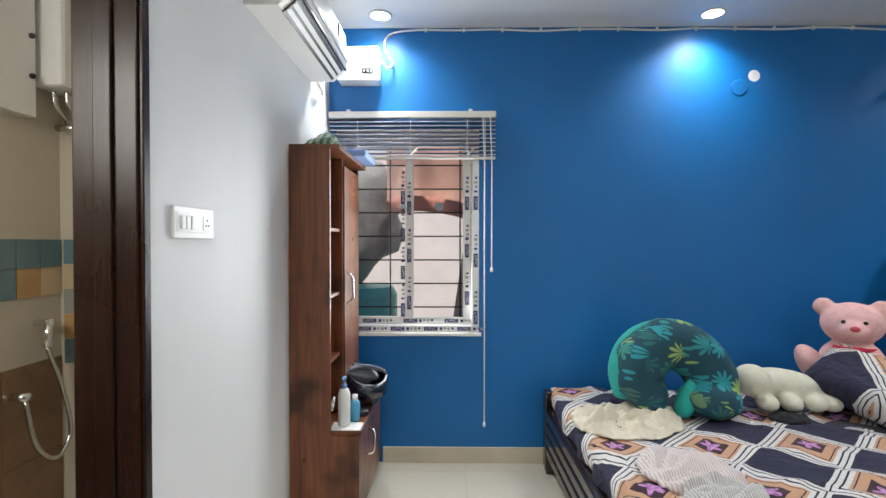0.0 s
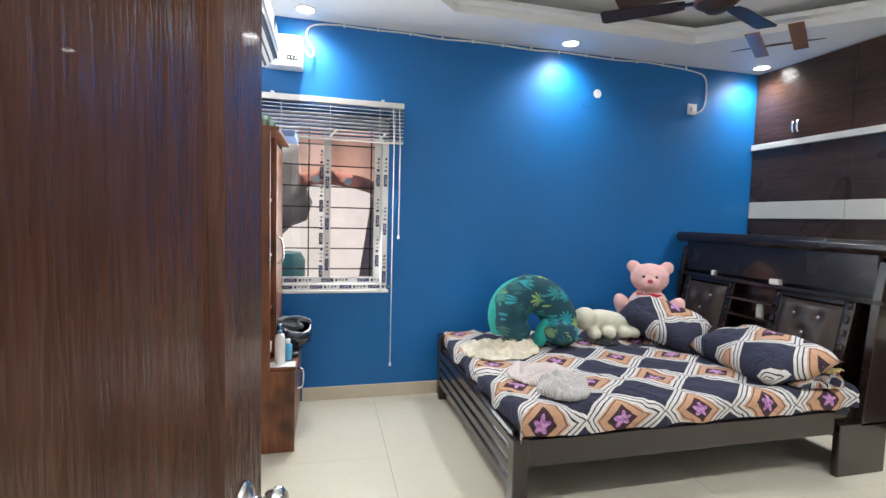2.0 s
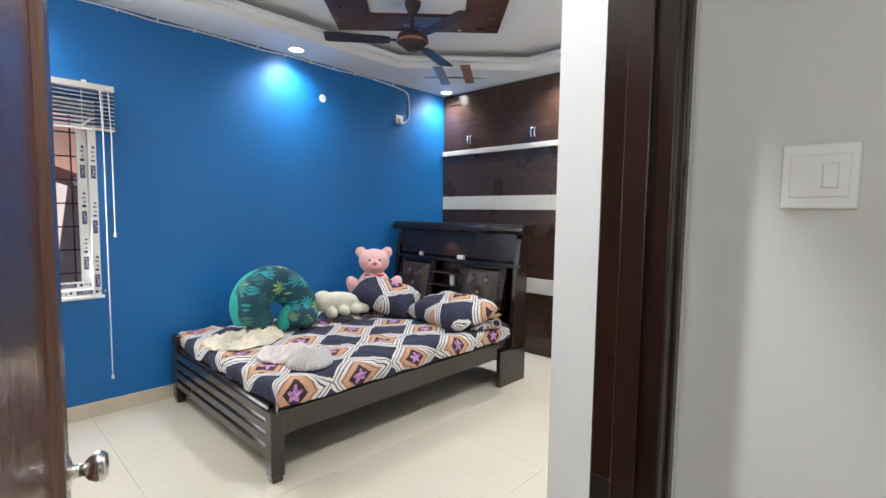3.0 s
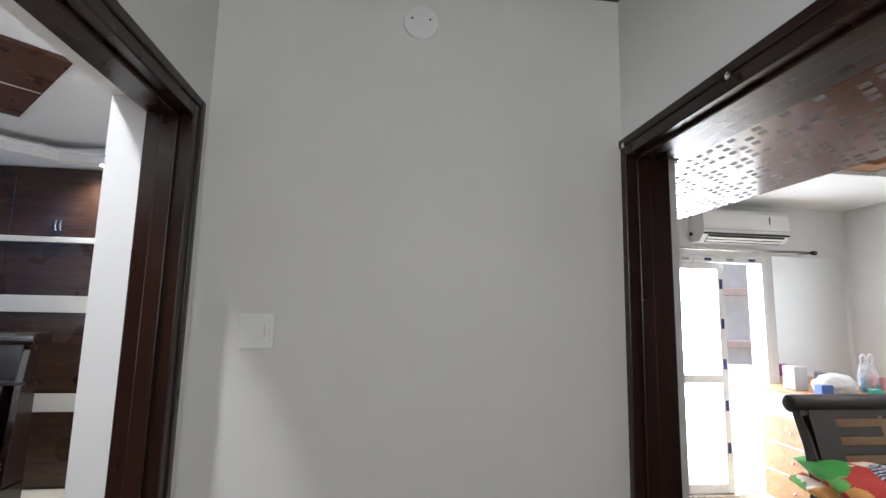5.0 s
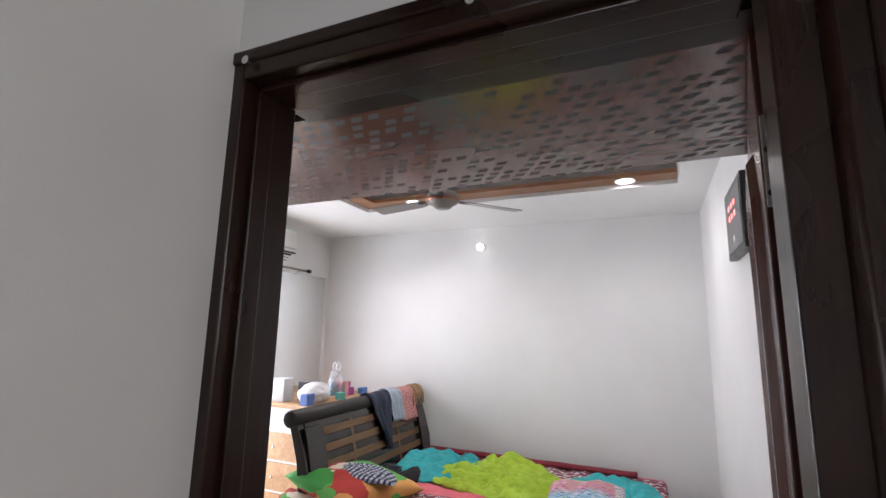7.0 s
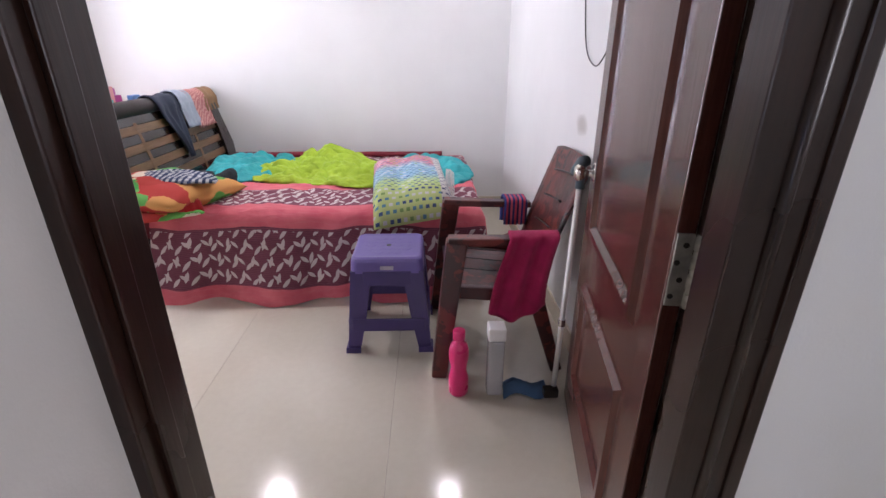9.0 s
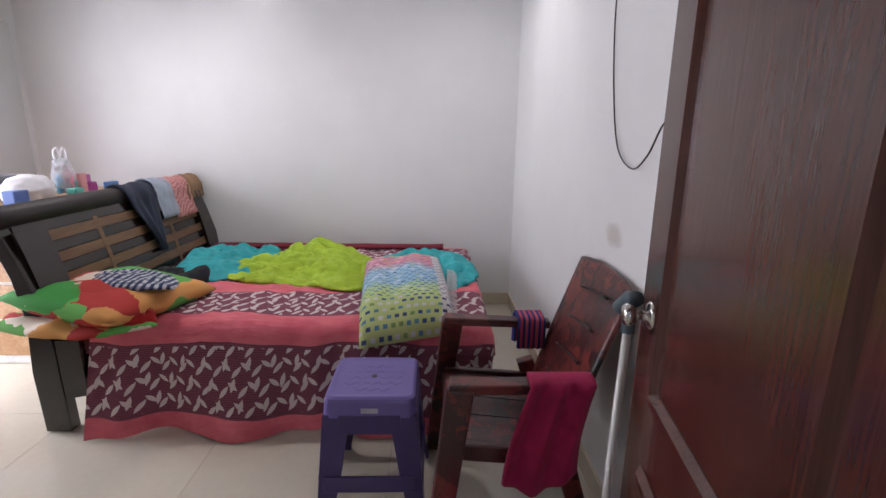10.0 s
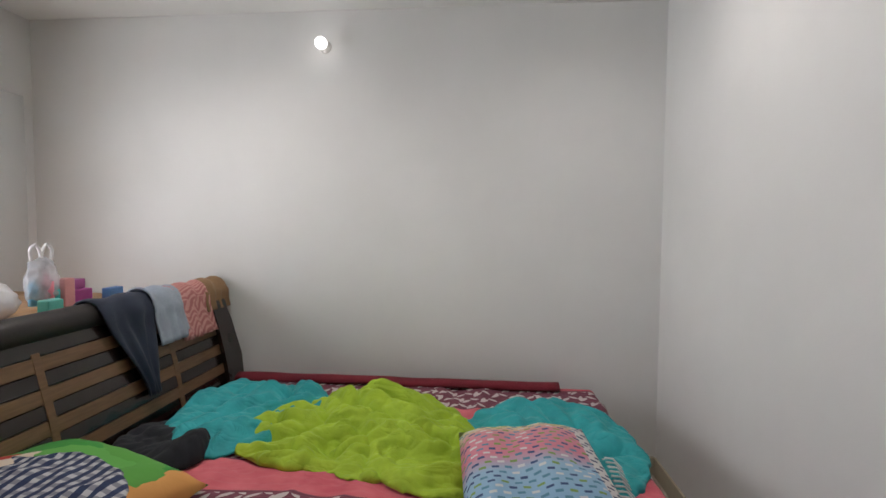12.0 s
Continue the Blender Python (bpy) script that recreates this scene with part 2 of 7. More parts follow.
def box(x0, y0, z0, x1, y1, z1, bevel=0.0, bm=None, seg=2):
    own = bmesh.new()
    bmesh.ops.create_cube(own, size=1.0)
    own.transform(Matrix.Translation(((x0 + x1) / 2, (y0 + y1) / 2, (z0 + z1) / 2)) @ Matrix.Diagonal((abs(x1 - x0), abs(y1 - y0), abs(z1 - z0), 1)))
    if bevel:
        bmesh.ops.bevel(own, geom=own.edges[:], offset=bevel, segments=seg, affect="EDGES", profile=0.5)
    return join(bm, own)


def join(bm, own):
    if bm is None:
        return own
    me = bpy.data.meshes.new("tmp")
    own.to_mesh(me)
    own.free()
    bm.from_mesh(me)
    bpy.data.meshes.remove(me)
    return bm


def lathe(profile, centre=(0, 0, 0), seg=20, bm=None, axis="z"):
    """A turned shape from (radius, height) pairs."""
    own = bmesh.new()
    rings = []
    for r, h in profile:
        rings.append([own.verts.new((r * math.cos(2 * math.pi * i / seg), r * math.sin(2 * math.pi * i / seg), h)) for i in range(seg)])
    for a, b in zip(rings, rings[1:]):
        for i in range(seg):
            own.faces.new((a[i], a[(i + 1) % seg], b[(i + 1) % seg], b[i]))
    for ring, p in ((rings[0], profile[0]), (rings[-1], profile[-1])):
        if p[0] > 1e-5:
            own.faces.new(ring)
    bmesh.ops.remove_doubles(own, verts=own.verts, dist=1e-5)
    turn = {"z": Matrix(), "x": pose(0, 0, 0, 0, 90, 0), "y": pose(0, 0, 0, -90, 0, 0)}[axis]
    own.transform(Matrix.Translation(centre) @ turn)
    return join(bm, own)


def tube(points, r, seg=8, bm=None, closed=False):
    """A round bar along points."""
    own = bmesh.new()
    pts = [Vector(p) for p in points]
    rings, side = [], None
    for i, p in enumerate(pts):
        d = (pts[(i + 1) % len(pts)] - pts[i - 1]) if (closed or 0 < i < len(pts) - 1) else (pts[1] - pts[0] if i == 0 else pts[-1] - pts[-2])
        d.normalize()
        if side is None:
            side = d.orthogonal().normalized()
        side = (side - d * side.dot(d)).normalized()
        up = d.cross(side)
        rr = r[i] if isinstance(r, (list, tuple)) else r
        rings.append([own.verts.new(p + (side * math.cos(2 * math.pi * k / seg) + up * math.sin(2 * math.pi * k / seg)) * rr) for k in range(seg)])
    pairs = list(zip(rings, rings[1:])) + ([(rings[-1], rings[0])] if closed else [])
    for a, b in pairs:
        for k in range(seg):
            own.faces.new((a[k], a[(k + 1) % seg], b[(k + 1) % seg], b[k]))
    if not closed:
        own.faces.new(rings[0])
        own.faces.new(rings[-1])
    return join(bm, own)


def curve_points(points, steps=8):
    """A smooth line through points."""
    p = [Vector(q) for q in points]
    p = [p[0] * 2 - p[1], *p, p[-1] * 2 - p[-2]]
    out = []
    for a, b, c, d in zip(p, p[1:], p[2:], p[3:]):
        for k in range(steps):
            t = k / steps
            out.append(0.5 * (2 * b + (c - a) * t + (2 * a - 5 * b + 4 * c - d) * t * t + (3 * b - a - 3 * c + d) * t ** 3))
    out.append(p[-2])
    return out


def slab(outline, z0, z1, bm=None, bevel=0.0):
    """A flat plate from an outline in x, y (or any plane by a later turn)."""
    own = bmesh.new()
    low = [own.verts.new((x, y, z0)) for x, y in outline]
    high = [own.verts.new((x, y, z1)) for x, y in outline]
    own.faces.new(low)
    own.faces.new(high)
    for i in range(len(low)):
        j = (i + 1) % len(low)
        own.faces.new((low[i], low[j], high[j], high[i]))
    bmesh.ops.recalc_face_normals(own, faces=own.faces)
    if bevel:
        bmesh.ops.bevel(own, geom=own.edges[:], offset=bevel, segments=2, affect="EDGES", profile=0.5)
    return join(bm, own)


def blob(centre, radii, turn=(0, 0, 0), lumps=0.0, bm=None, sub=3, freq=6.0):
    """A soft rounded body."""
    own = bmesh.new()
    bmesh.ops.create_icosphere(own, subdivisions=sub, radius=1.0)
    for v in own.verts:
        n = noise.noise(v.co * freq / 3 + Vector(centre) * 7)
        v.co *= 1 + lumps * n
    own.transform(Matrix.Translation(centre) @ pose(0, 0, 0, *turn) @ Matrix.Diagonal((*radii, 1)))
    return join(bm, own)


def sheet(f, nu, nv, thick=0.006):
    """A cloth from f(u, v) -> place, with a thickness."""
    bm = bmesh.new()
    uvl = bm.loops.layers.uv.new("UVMap")
    top = [[bm.verts.new(f(i / nu, j / nv)) for j in range(nv + 1)] for i in range(nu + 1)]
    for i in range(nu):
        for j in range(nv):
            face = bm.faces.new((top[i][j], top[i + 1][j], top[i + 1][j + 1], top[i][j + 1]))
            for loop, (a, b) in zip(face.loops, ((i, j), (i + 1, j), (i + 1, j + 1), (i, j + 1))):
                loop[uvl].uv = (a / nu, b / nv)
    bmesh.ops.recalc_face_normals(bm, faces=bm.faces)
    if thick:
        bmesh.ops.solidify(bm, geom=bm.faces[:], thickness=thick)
    return bm


def fold(x, y, s=1.0, k=0):
    """Ridged cloth folds at a place."""
    p = Vector((x * s, y * s, k * 3.7))
    q = p + Vector((noise.noise(p * 0.8), noise.noise(p * 0.8 + Vector((5, 1, 2))), 0)) * 0.8
    return (1 - abs(noise.noise(q * 1.6))) ** 3 * 0.7 + 0.3 * noise.noise(q * 3.1)


def weld(bm, voxel=0.012):
    """One closed skin over shapes that run into one another."""
    me = bpy.data.meshes.new("tmp")
    bm.to_mesh(me)
    bm.free()
    tmp = new("tmp_weld", me)
    mod = tmp.modifiers.new("skin", "REMESH")
    mod.mode, mod.voxel_size = "VOXEL", voxel
    soft = tmp.modifiers.new("soft", "SMOOTH")
    soft.factor, soft.iterations = 0.5, 4
    done = bpy.data.meshes.new_from_object(tmp.evaluated_get(bpy.context.evaluated_depsgraph_get()))
    out = bmesh.new()
    out.from_mesh(done)
    bpy.data.objects.remove(tmp)
    bpy.data.meshes.remove(me)
    bpy.data.meshes.remove(done)
    return out


# ---- large structure ----
def wall(name, boxes, material, label):
    bm = None
    for b in boxes:
        bm = box(*b, bm=bm)
    return solid(name, bm, material, label, "wall", kind="structure")


T = 0.115
# blue bedroom
wall("wall_north", [(-0.34, 3.475, -0.1, -0.06, 3.705, 2.9), (0.836, 3.475, -0.1, 4.95, 3.705, 2.9), (-0.06, 3.475, -0.1, 0.836, 3.705, 0.826), (-0.06, 3.475, 2.10, 0.836, 3.705, 2.9)], BLUE_WALL, "deep blue painted bedroom wall with a window opening")
wall("wall_west", [(-0.255, 1.665, -0.1, -0.11, 3.475, 2.9), (-0.255, 0.16, -0.1, -0.11, 0.84, 2.9), (-0.255, 0.84, 2.13, -0.11, 1.665, 2.9)], WHITE_WALL, "white painted wall with the bathroom doorway")
wall("wall_south_bedroom", [(-0.34, -0.075, -0.1, 0.02, 0.145, 2.9), (1.0, -0.075, -0.1, 4.95, 0.145, 2.9), (0.02, -0.075, 2.11, 1.0, 0.145, 2.9)], WHITE_WALL, "white painted wall between bedroom and hall")
wall("wall_east_bedroom", [(4.72, 0.16, -0.1, 4.95, 3.475, 2.9)], WHITE_WALL, "white painted wall behind the wardrobe")
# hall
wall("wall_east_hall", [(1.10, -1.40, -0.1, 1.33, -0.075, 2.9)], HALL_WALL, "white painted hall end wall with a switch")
wall("wall_south_hall", [(1.16, -1.63, -0.1, 3.83, -1.40, 2.9), (-2.8, -1.63, -0.1, 0.072, -1.40, 2.9), (0.072, -1.63, 2.10, 1.16, -1.40, 2.9)], WHITE_WALL, "white painted wall with the second bedroom's doorway")
wall("wall_north_hall", [(-2.8, -0.075, -0.1, -0.34, 0.16, 2.9)], WHITE_WALL, "plain white painted hall wall")
wall("wall_west_hall", [(-3.0, -1.63, -0.1, -2.8, 0.16, 2.9)], WHITE_WALL, "plain white painted wall closing the hall")
# second bedroom
wall("wall_south", [(-0.29, -5.22, -0.1, 3.83, -4.99, 2.9)], WHITE_WALL, "white painted bedroom wall behind the bed")
wall("wall_west_room_two", [(-0.29, -4.99, -0.1, -0.06, -1.63, 2.9)], WHITE_WALL, "white painted wall with clock, cable and stain")
wall("wall_east", [(3.6, -4.99, -0.1, 3.83, -4.13, 2.9), (3.6, -3.13, -0.1, 3.83, -1.63, 2.9), (3.6, -4.13, 2.09, 3.83, -3.13, 2.9)], WHITE_WALL, "white painted wall with the balcony door opening")
# bathroom behind the west wall
BATH = plain("beige_bath_tile", (0.56, 0.50, 0.40), 0.15, var=0.06, scale=2)
wall("wall_bath_north", [(-1.3, 2.72, -0.1, -0.255, 2.85, 2.9)], BATH, "beige tiled bathroom wall with a shower")
wall("wall_bath_west", [(-1.3, 0.3, -0.1, -1.2, 2.72, 2.9)], BATH, "beige tiled bathroom wall")
wall("wall_bath_south", [(-1.2, 0.3, -0.1, -0.255, 0.45, 1.7), (-1.2, 0.3, 2.3, -0.255, 0.45, 2.9), (-1.2, 0.3, 1.7, -1.08, 0.45, 2.3), (-0.52, 0.3, 1.7, -0.255, 0.45, 2.3)], BATH, "beige tiled bathroom wall")

# ceilings, each one mesh
def ring(outer, inner, z0, z1, bm=None):
    """A flat frame between two outlines with equal counts."""
    own = bmesh.new()
    n = len(outer)
    vs = [[own.verts.new((x, y, z)) for x, y in o] for z in (z0, z1) for o in (outer, inner)]
    for i in range(n):
        j = (i + 1) % n
        own.faces.new((vs[0][i], vs[0][j], vs[1][j], vs[1][i]))
        own.faces.new((vs[2][i], vs[3][i], vs[3][j], vs[2][j]))
        own.faces.new((vs[0][i], vs[2][i], vs[2][j], vs[0][j]))
        own.faces.new((vs[1][i], vs[1][j], vs[3][j], vs[3][i]))
    return join(bm, own)


def octagon(x0, y0, x1, y1, c):
    return [(x0 + c, y0), (x1 - c, y0), (x1, y0 + c), (x1, y1 - c), (x1 - c, y1), (x0 + c, y1), (x0, y1 - c), (x0, y0 + c)]


bm = ring([(0.9, 0.146), (3.0, 0.146), (4.719, 0.146), (4.719, 3.474), (3.0, 3.474), (0.9, 3.474), (-0.109, 3.474), (-0.109, 0.146)],
          octagon(0.35, 0.62, 3.93, 3.04, 0.85), 2.74, 2.80)
bm = ring(octagon(0.30, 0.57, 3.98, 3.09, 0.85), octagon(0.42, 0.69, 3.86, 2.97, 0.82), 2.795, 2.825, bm)
box(-0.109, 0.146, 2.90, 4.719, 3.474, 2.95, bm=bm)
for o in (octagon(0.26, 0.53, 4.02, 3.13, 0.87),):
    ring(o, octagon(0.25, 0.52, 4.03, 3.14, 0.87), 2.80, 2.90, bm)
solid("ceiling", bm, CEILING, "white false ceiling with a stepped tray", "ceiling", kind="structure")
bm = box(-2.8, -1.40, 2.72, 1.10, -0.075, 2.78)
solid("ceiling_hall", bm, CEILING, "white hall ceiling above the wooden frame", "ceiling", kind="structure")
bm = ring([(-2.799, -1.399), (1.099, -1.399), (1.099, -0.076), (-2.799, -0.076)], [(-2.6, -1.18), (0.86, -1.18), (0.86, -0.30), (-2.6, -0.30)], 2.625, 2.70)
solid("ceiling_frame_hall", bm, CEILING_WOOD, "dark brown wooden frame under the hall ceiling", "ceiling", kind="structure")
bm = ring([(-0.059, -4.989), (3.599, -4.989), (3.599, -1.631), (-0.059, -1.631)], [(0.14, -4.12), (2.55, -4.12), (2.55, -2.6), (0.14, -2.6)], 2.57, 2.73)
box(-0.059, -4.989, 2.72, 3.599, -1.631, 2.78, bm=bm)
solid("ceiling_room_two", bm, CEILING, "white false ceiling with a rectangular tray", "ceiling", kind="structure")
bm = box(0.145, -4.115, 2.60, 2.545, -3.97, 2.63)
box(2.40, -3.97, 2.60, 2.545, -2.605, 2.63, bm=bm)
solid("ceiling_trim", bm, ORANGE_WOOD, "tan wooden strip round the ceiling tray", "ceiling trim", kind="structure")
solid("ceiling_bath", box(-1.2, 0.45, 2.6, -0.255, 2.72, 2.65), CEILING, "white bathroom ceiling", "ceiling", kind="structure")

# floor bed under the tiles
solid("ground", box(-60, -60, -0.6, 60, 60, -0.45), plain("dusty_ground", (0.32, 0.28, 0.23), 0.9), "dusty ground outside far below", "ground", kind="structure")
floor = solid("floor", box(-3.0, -5.22, -0.12, 4.95, 3.705, -0.010), GROUT, "cream glossy tiled floor with fine joints", "floor", kind="structure", base=(0, 0, -0.12))


def skirting(name, b):
    solid(name, box(*b, bevel=0.002), SKIRTING, "low cream tiled skirting along the wall", "skirting", kind="structure")


skirting("baseboard_north", (0.23, 3.463, 0, 4.14, 3.475, 0.10))
skirting("baseboard_west", (-0.11, 1.70, 0, -0.098, 2.71, 0.10))
skirting("baseboard_south", (-0.05, -4.99, 0, 3.6, -4.978, 0.10))
skirting("baseboard_west_room_two", (-0.06, -4.978, 0, -0.048, -1.64, 0.10))
skirting("baseboard_hall", (1.088, -1.39, 0, 1.10, -0.10, 0.10))
skirting("baseboard_east_room_two", (3.588, -4.978, 0, 3.6, -4.15, 0.10))


# ---- doors ----
def door_frame(name, x0, x1, y0, y1, top, hall_side, label, wide=0.062, rebate=0.0):
    """A wooden frame in a wall along x; the clear way is x0..x1, the moulded face lies at hall_side. wide: the jamb at x0; rebate: how deep that jamb reaches before it steps back for the leaf."""
    ob = thing(name, ((x0 + x1) / 2, (y0 + y1) / 2, 0), label, "door frame", kind="structure")
    s = 1 if y1 > hall_side + 0.01 else -1
    w = 0.062
    for n, a, b in (("jamb", x0 - wide, x0), ("jamb", x1, x1 + w)):
        low = a < (x0 + x1) / 2
        if low and rebate:
            bm = slab([(a, y0), (b - 0.045, y0), (b - 0.045, y1 - rebate), (b, y1 - rebate), (b, y1 + 0.006), (a, y1 + 0.006)], 0, top + w, bevel=0.003)
            part(n, bm, FRAME_WOOD, ob)
        else:
            part(n, box(a, y0 - (0.006 if s > 0 else 0), 0, b, y1 + (0.006 if s < 0 else 0), top + w, 0.004), FRAME_WOOD, ob)
        mid = a if low else b
        step = 0.012 if low else -0.012
        part("moulding", box(min(mid, mid + step * 2.2), hall_side - s * 0.012, 0, max(mid, mid + step * 2.2), hall_side, top + w, 0.004), FRAME_WOOD, ob)
        if low and wide > 0.08:
            part("moulding", lathe([(0.011, 0.0), (0.011, top + w)], (a + wide * 0.52, hall_side - s * 0.004, 0), 12), FRAME_WOOD, ob, smooth=True)
        inner = b if low else a
        if not (low and rebate):
            part("stop", box(min(inner, inner + step), hall_side + s * 0.03, 0, max(inner, inner + step), hall_side + s * 0.075, top, 0.003), FRAME_WOOD, ob)
    part("head", box(x0, y0 - (0.006 if s > 0 else 0), top, x1, y1 + (0.006 if s < 0 else 0), top + w, 0.004), FRAME_WOOD_X, ob)
    part("moulding", box(x0 - wide + 0.03, hall_side - s * 0.012, top + w - 0.027, x1 + w - 0.03, hall_side, top + w, 0.004), FRAME_WOOD_X, ob)
    part("stop", box(x0, hall_side + s * 0.03, top - 0.012, x1, hall_side + s * 0.075, top, 0.003), FRAME_WOOD_X, ob)
    return ob


frame_a = door_frame("door_frame_1", 0.085, 0.983, -0.075, 0.045, 2.06, -0.075, "dark varnished wooden door frame of the blue bedroom")
frame_b = door_frame("door_frame_2", 0.195, 1.073, -1.55, -1.40, 2.055, -1.40, "dark varnished wooden door frame of the second bedroom", 0.122, 0.062)


def panel_loop(x0, x1, z0, z1, y, cut, w, h, bm=None):
    """A raised moulding round a panel, its upper corners cut off by cut."""
    pts = [(x0, z0), (x1, z0), (x1, z1 - cut), (x1 - cut, z1), (x0 + cut, z1), (x0, z1 - cut)] if cut else [(x0, z0), (x1, z0), (x1, z1), (x0, z1)]
    cx, cz = (x0 + x1) / 2, (z0 + z1) / 2
    own = bmesh.new()
    loops = []
    for inset, dy in ((0, 0), (w * 0.3, h), (w * 0.7, h), (w, 0)):
        loops.append([own.verts.new((px + (inset if px < cx else -inset), y + dy, pz + (inset if pz < cz else -inset))) for px, pz in pts])
    for a, b in zip(loops, loops[1:]):
        for i in range(len(pts)):
            j = (i + 1) % len(pts)
            own.faces.new((a[i], a[j], b[j], b[i]))
    return join(bm, own)


def door_leaf(name, m, w, h, label, veneer, metal, hinges, knob):
    """A panelled leaf: hinge edge at x 0, free edge at x w; hinges gives the foot of each hinge, knob the height of the knobs."""
    ob = thing(name, m, label, "door", kind="structure")
    t = 0.034
    part("slab", box(0, -t / 2, 0.012, w, t / 2, h, 0.003), veneer, ob, place=False)
    for s in (1, -1):
        y = s * t / 2
        for z0, z1, cut in ((0.20, 0.60, 0), (0.77, h - 0.13, 0.10)):
            bm = panel_loop(0.13, w - 0.13, z0, z1, y, cut, 0.048, s * 0.014)
            part("panel_moulding", bm, veneer, ob, place=False)
    for s in (1, -1):
        bm = lathe([(0.034, 0.0), (0.034, 0.004), (0.026, 0.010), (0.012, 0.014), (0.011, 0.030), (0.020, 0.036), (0.027, 0.048), (0.027, 0.058), (0.020, 0.066), (0.0, 0.067)], (0, 0, 0), 24)
        bm.transform(Matrix.Translation((w - 0.078, s * t / 2, knob)) @ pose(0, 0, 0, -90 * s, 0, 0))
        part("knob", bm, STEEL, ob, "round brushed steel door knob", True, False)
    for z in hinges:
        hinge = part("hinge", box(-0.004, -t / 2 + 0.001, z, 0.001, t / 2 - 0.003, z + 0.14, 0.001), metal, ob, "butt hinge plate on the door's edge", place=False)
        for k in range(4):
            bm = lathe([(0.0052, 0.0), (0.0052, 0.0012), (0.0, 0.0018)], (0, 0, 0), 10)
            bm.transform(Matrix.Translation((-0.004, 0.002 + 0.005 * (-1) ** k, z + 0.02 + k * 0.033)) @ pose(0, 0, 0, 0, -90, 0))
            part("screw", bm, DARK_METAL, hinge, "dark screw head", place=False)
        bm = tube([(-0.008, -t / 2 - 0.006, z), (-0.008, -t / 2 - 0.006, z + 0.14)], 0.0075, 10)
        for k in range(4):
            lathe([(0.0084, 0.0), (0.0084, 0.024)], (-0.008, -t / 2 - 0.006, z + 0.004 + k * 0.036), 10, bm)
        part("knuckle", bm, metal, hinge, place=False, smooth=True)
    return ob


HINGE_STEEL = plain("paint_spotted_steel", (0.42, 0.40, 0.35), 0.35, 0.6, 0.35, 25)
# the blue bedroom's leaf stands open at a right angle, free edge into the room
leaf_a = door_leaf("door_1", pose(0.080, 0.005, 0, 0, 0, 75.9), 0.80, 2.045, "dark brown varnished panel door standing open", VENEER_DOOR, DARK_METAL, (0.25, 1.05, 1.825), 0.925)
leaf_b = door_leaf("door_2", pose(0.168, -1.548, 0, 0, 0, -98.9), 0.828, 2.04, "dark brown varnished panel door standing wide open", VENEER_DARK, HINGE_STEEL, (0.22, 0.90, 1.75), 0.965)

# bathroom doorway
ob = thing("door_frame_3", (-0.18, 1.24, 0), "dark varnished wooden frame of the bathroom doorway", "door frame", kind="structure")
for y0, y1 in ((0.84, 0.90), (1.632, 1.665)):
    part("jamb", box(-0.258, y0, 0, -0.098, y1, 2.13, 0.004), FRAME_WOOD, ob)
part("moulding", box(-0.098, 1.640, 0, -0.088, 1.667, 2.13, 0.003), FRAME_WOOD, ob)
part("stop", box(-0.20, 1.622, 0, -0.155, 1.632, 2.07, 0.003), FRAME_WOOD, ob)
part("head", box(-0.258, 0.90, 2.07, -0.098, 1.632, 2.13, 0.004), FRAME_WOOD, ob)

# strike plate and loose screws on the frames
for y, x in ((0.02, 0.981),):
    solid("strike_plate", box(x - 0.003, y - 0.02, 0.85, x + 0.003, y + 0.02, 0.91, 0.001), DARK_METAL, "small dark metal strike plate on the door frame", "strike plate")
for x, z in ((0.58, 2.08), (1.055, 2.085)):
    bm = lathe([(0.003, 0), (0.003, 0.02), (0.009, 0.021), (0.009, 0.025), (0.0, 0.027)], (0, 0, 0), 10)
    bm.transform(Matrix.Translation((x, -1.402, z)) @ pose(0, 0, 0, -90, 0, 0))
    solid("curtain_hook", bm, CHROME, "small bright screw hook in the door frame", "hook", "hooks on the door frame", base=(x, -1.402, z))


# ---- blue bedroom ----
# window
win = thing("window_1", (0.39, 3.50, 0.826), "white two-panel sliding window with taped frame", "window", kind="structure")
y0, y1 = 3.468, 3.53
for n, b in (("window_frame", (-0.06, y0, 0.826, -0.015, y1, 2.10)), ("window_frame", (0.79, y0, 0.826, 0.836, y1, 2.10)),
             ("window_frame", (-0.015, y0, 0.826, 0.79, y1, 0.872)), ("window_frame", (-0.015, y0, 2.055, 0.79, y1, 2.10))):
    part(n, box(*b, bevel=0.004), UPVC, win)
for sx0, sx1, sy in ((-0.01, 0.42, 3.515), (0.37, 0.785, 3.488)):
    sash = thing("tmp", (sx0, sy, 0.875))
    sash.name = "sash"
    sash.parent = win
    sash.matrix_basis = Matrix.Translation((sx0 - 0.39, sy - 3.50, 0.875 - 0.826))
    for b in ((sx0, sy, 0.875, sx0 + 0.05, sy + 0.025, 2.052), (sx1 - 0.05, sy, 0.875, sx1, sy + 0.025, 2.052), (sx0 + 0.05, sy, 0.875, sx1 - 0.05, sy + 0.025, 0.92), (sx0 + 0.05, sy, 2.0, sx1 - 0.05, sy + 0.025, 2.052)):
        part("rail", box(*b, bevel=0.003), UPVC, sash)
    if sx0 < 0.2:
        pane = part("pane", box(sx0 + 0.045, sy + 0.01, 0.915, sx1 - 0.045, sy + 0.015, 2.005), GLASS, sash)
        pane.visible_shadow = False
part("window_sill", box(-0.075, 3.452, 0.806, 0.85, 3.50, 0.826, 0.003), UPVC, win)
TAPE = plain("blue_print_tape", (0.02, 0.03, 0.13), 0.4)
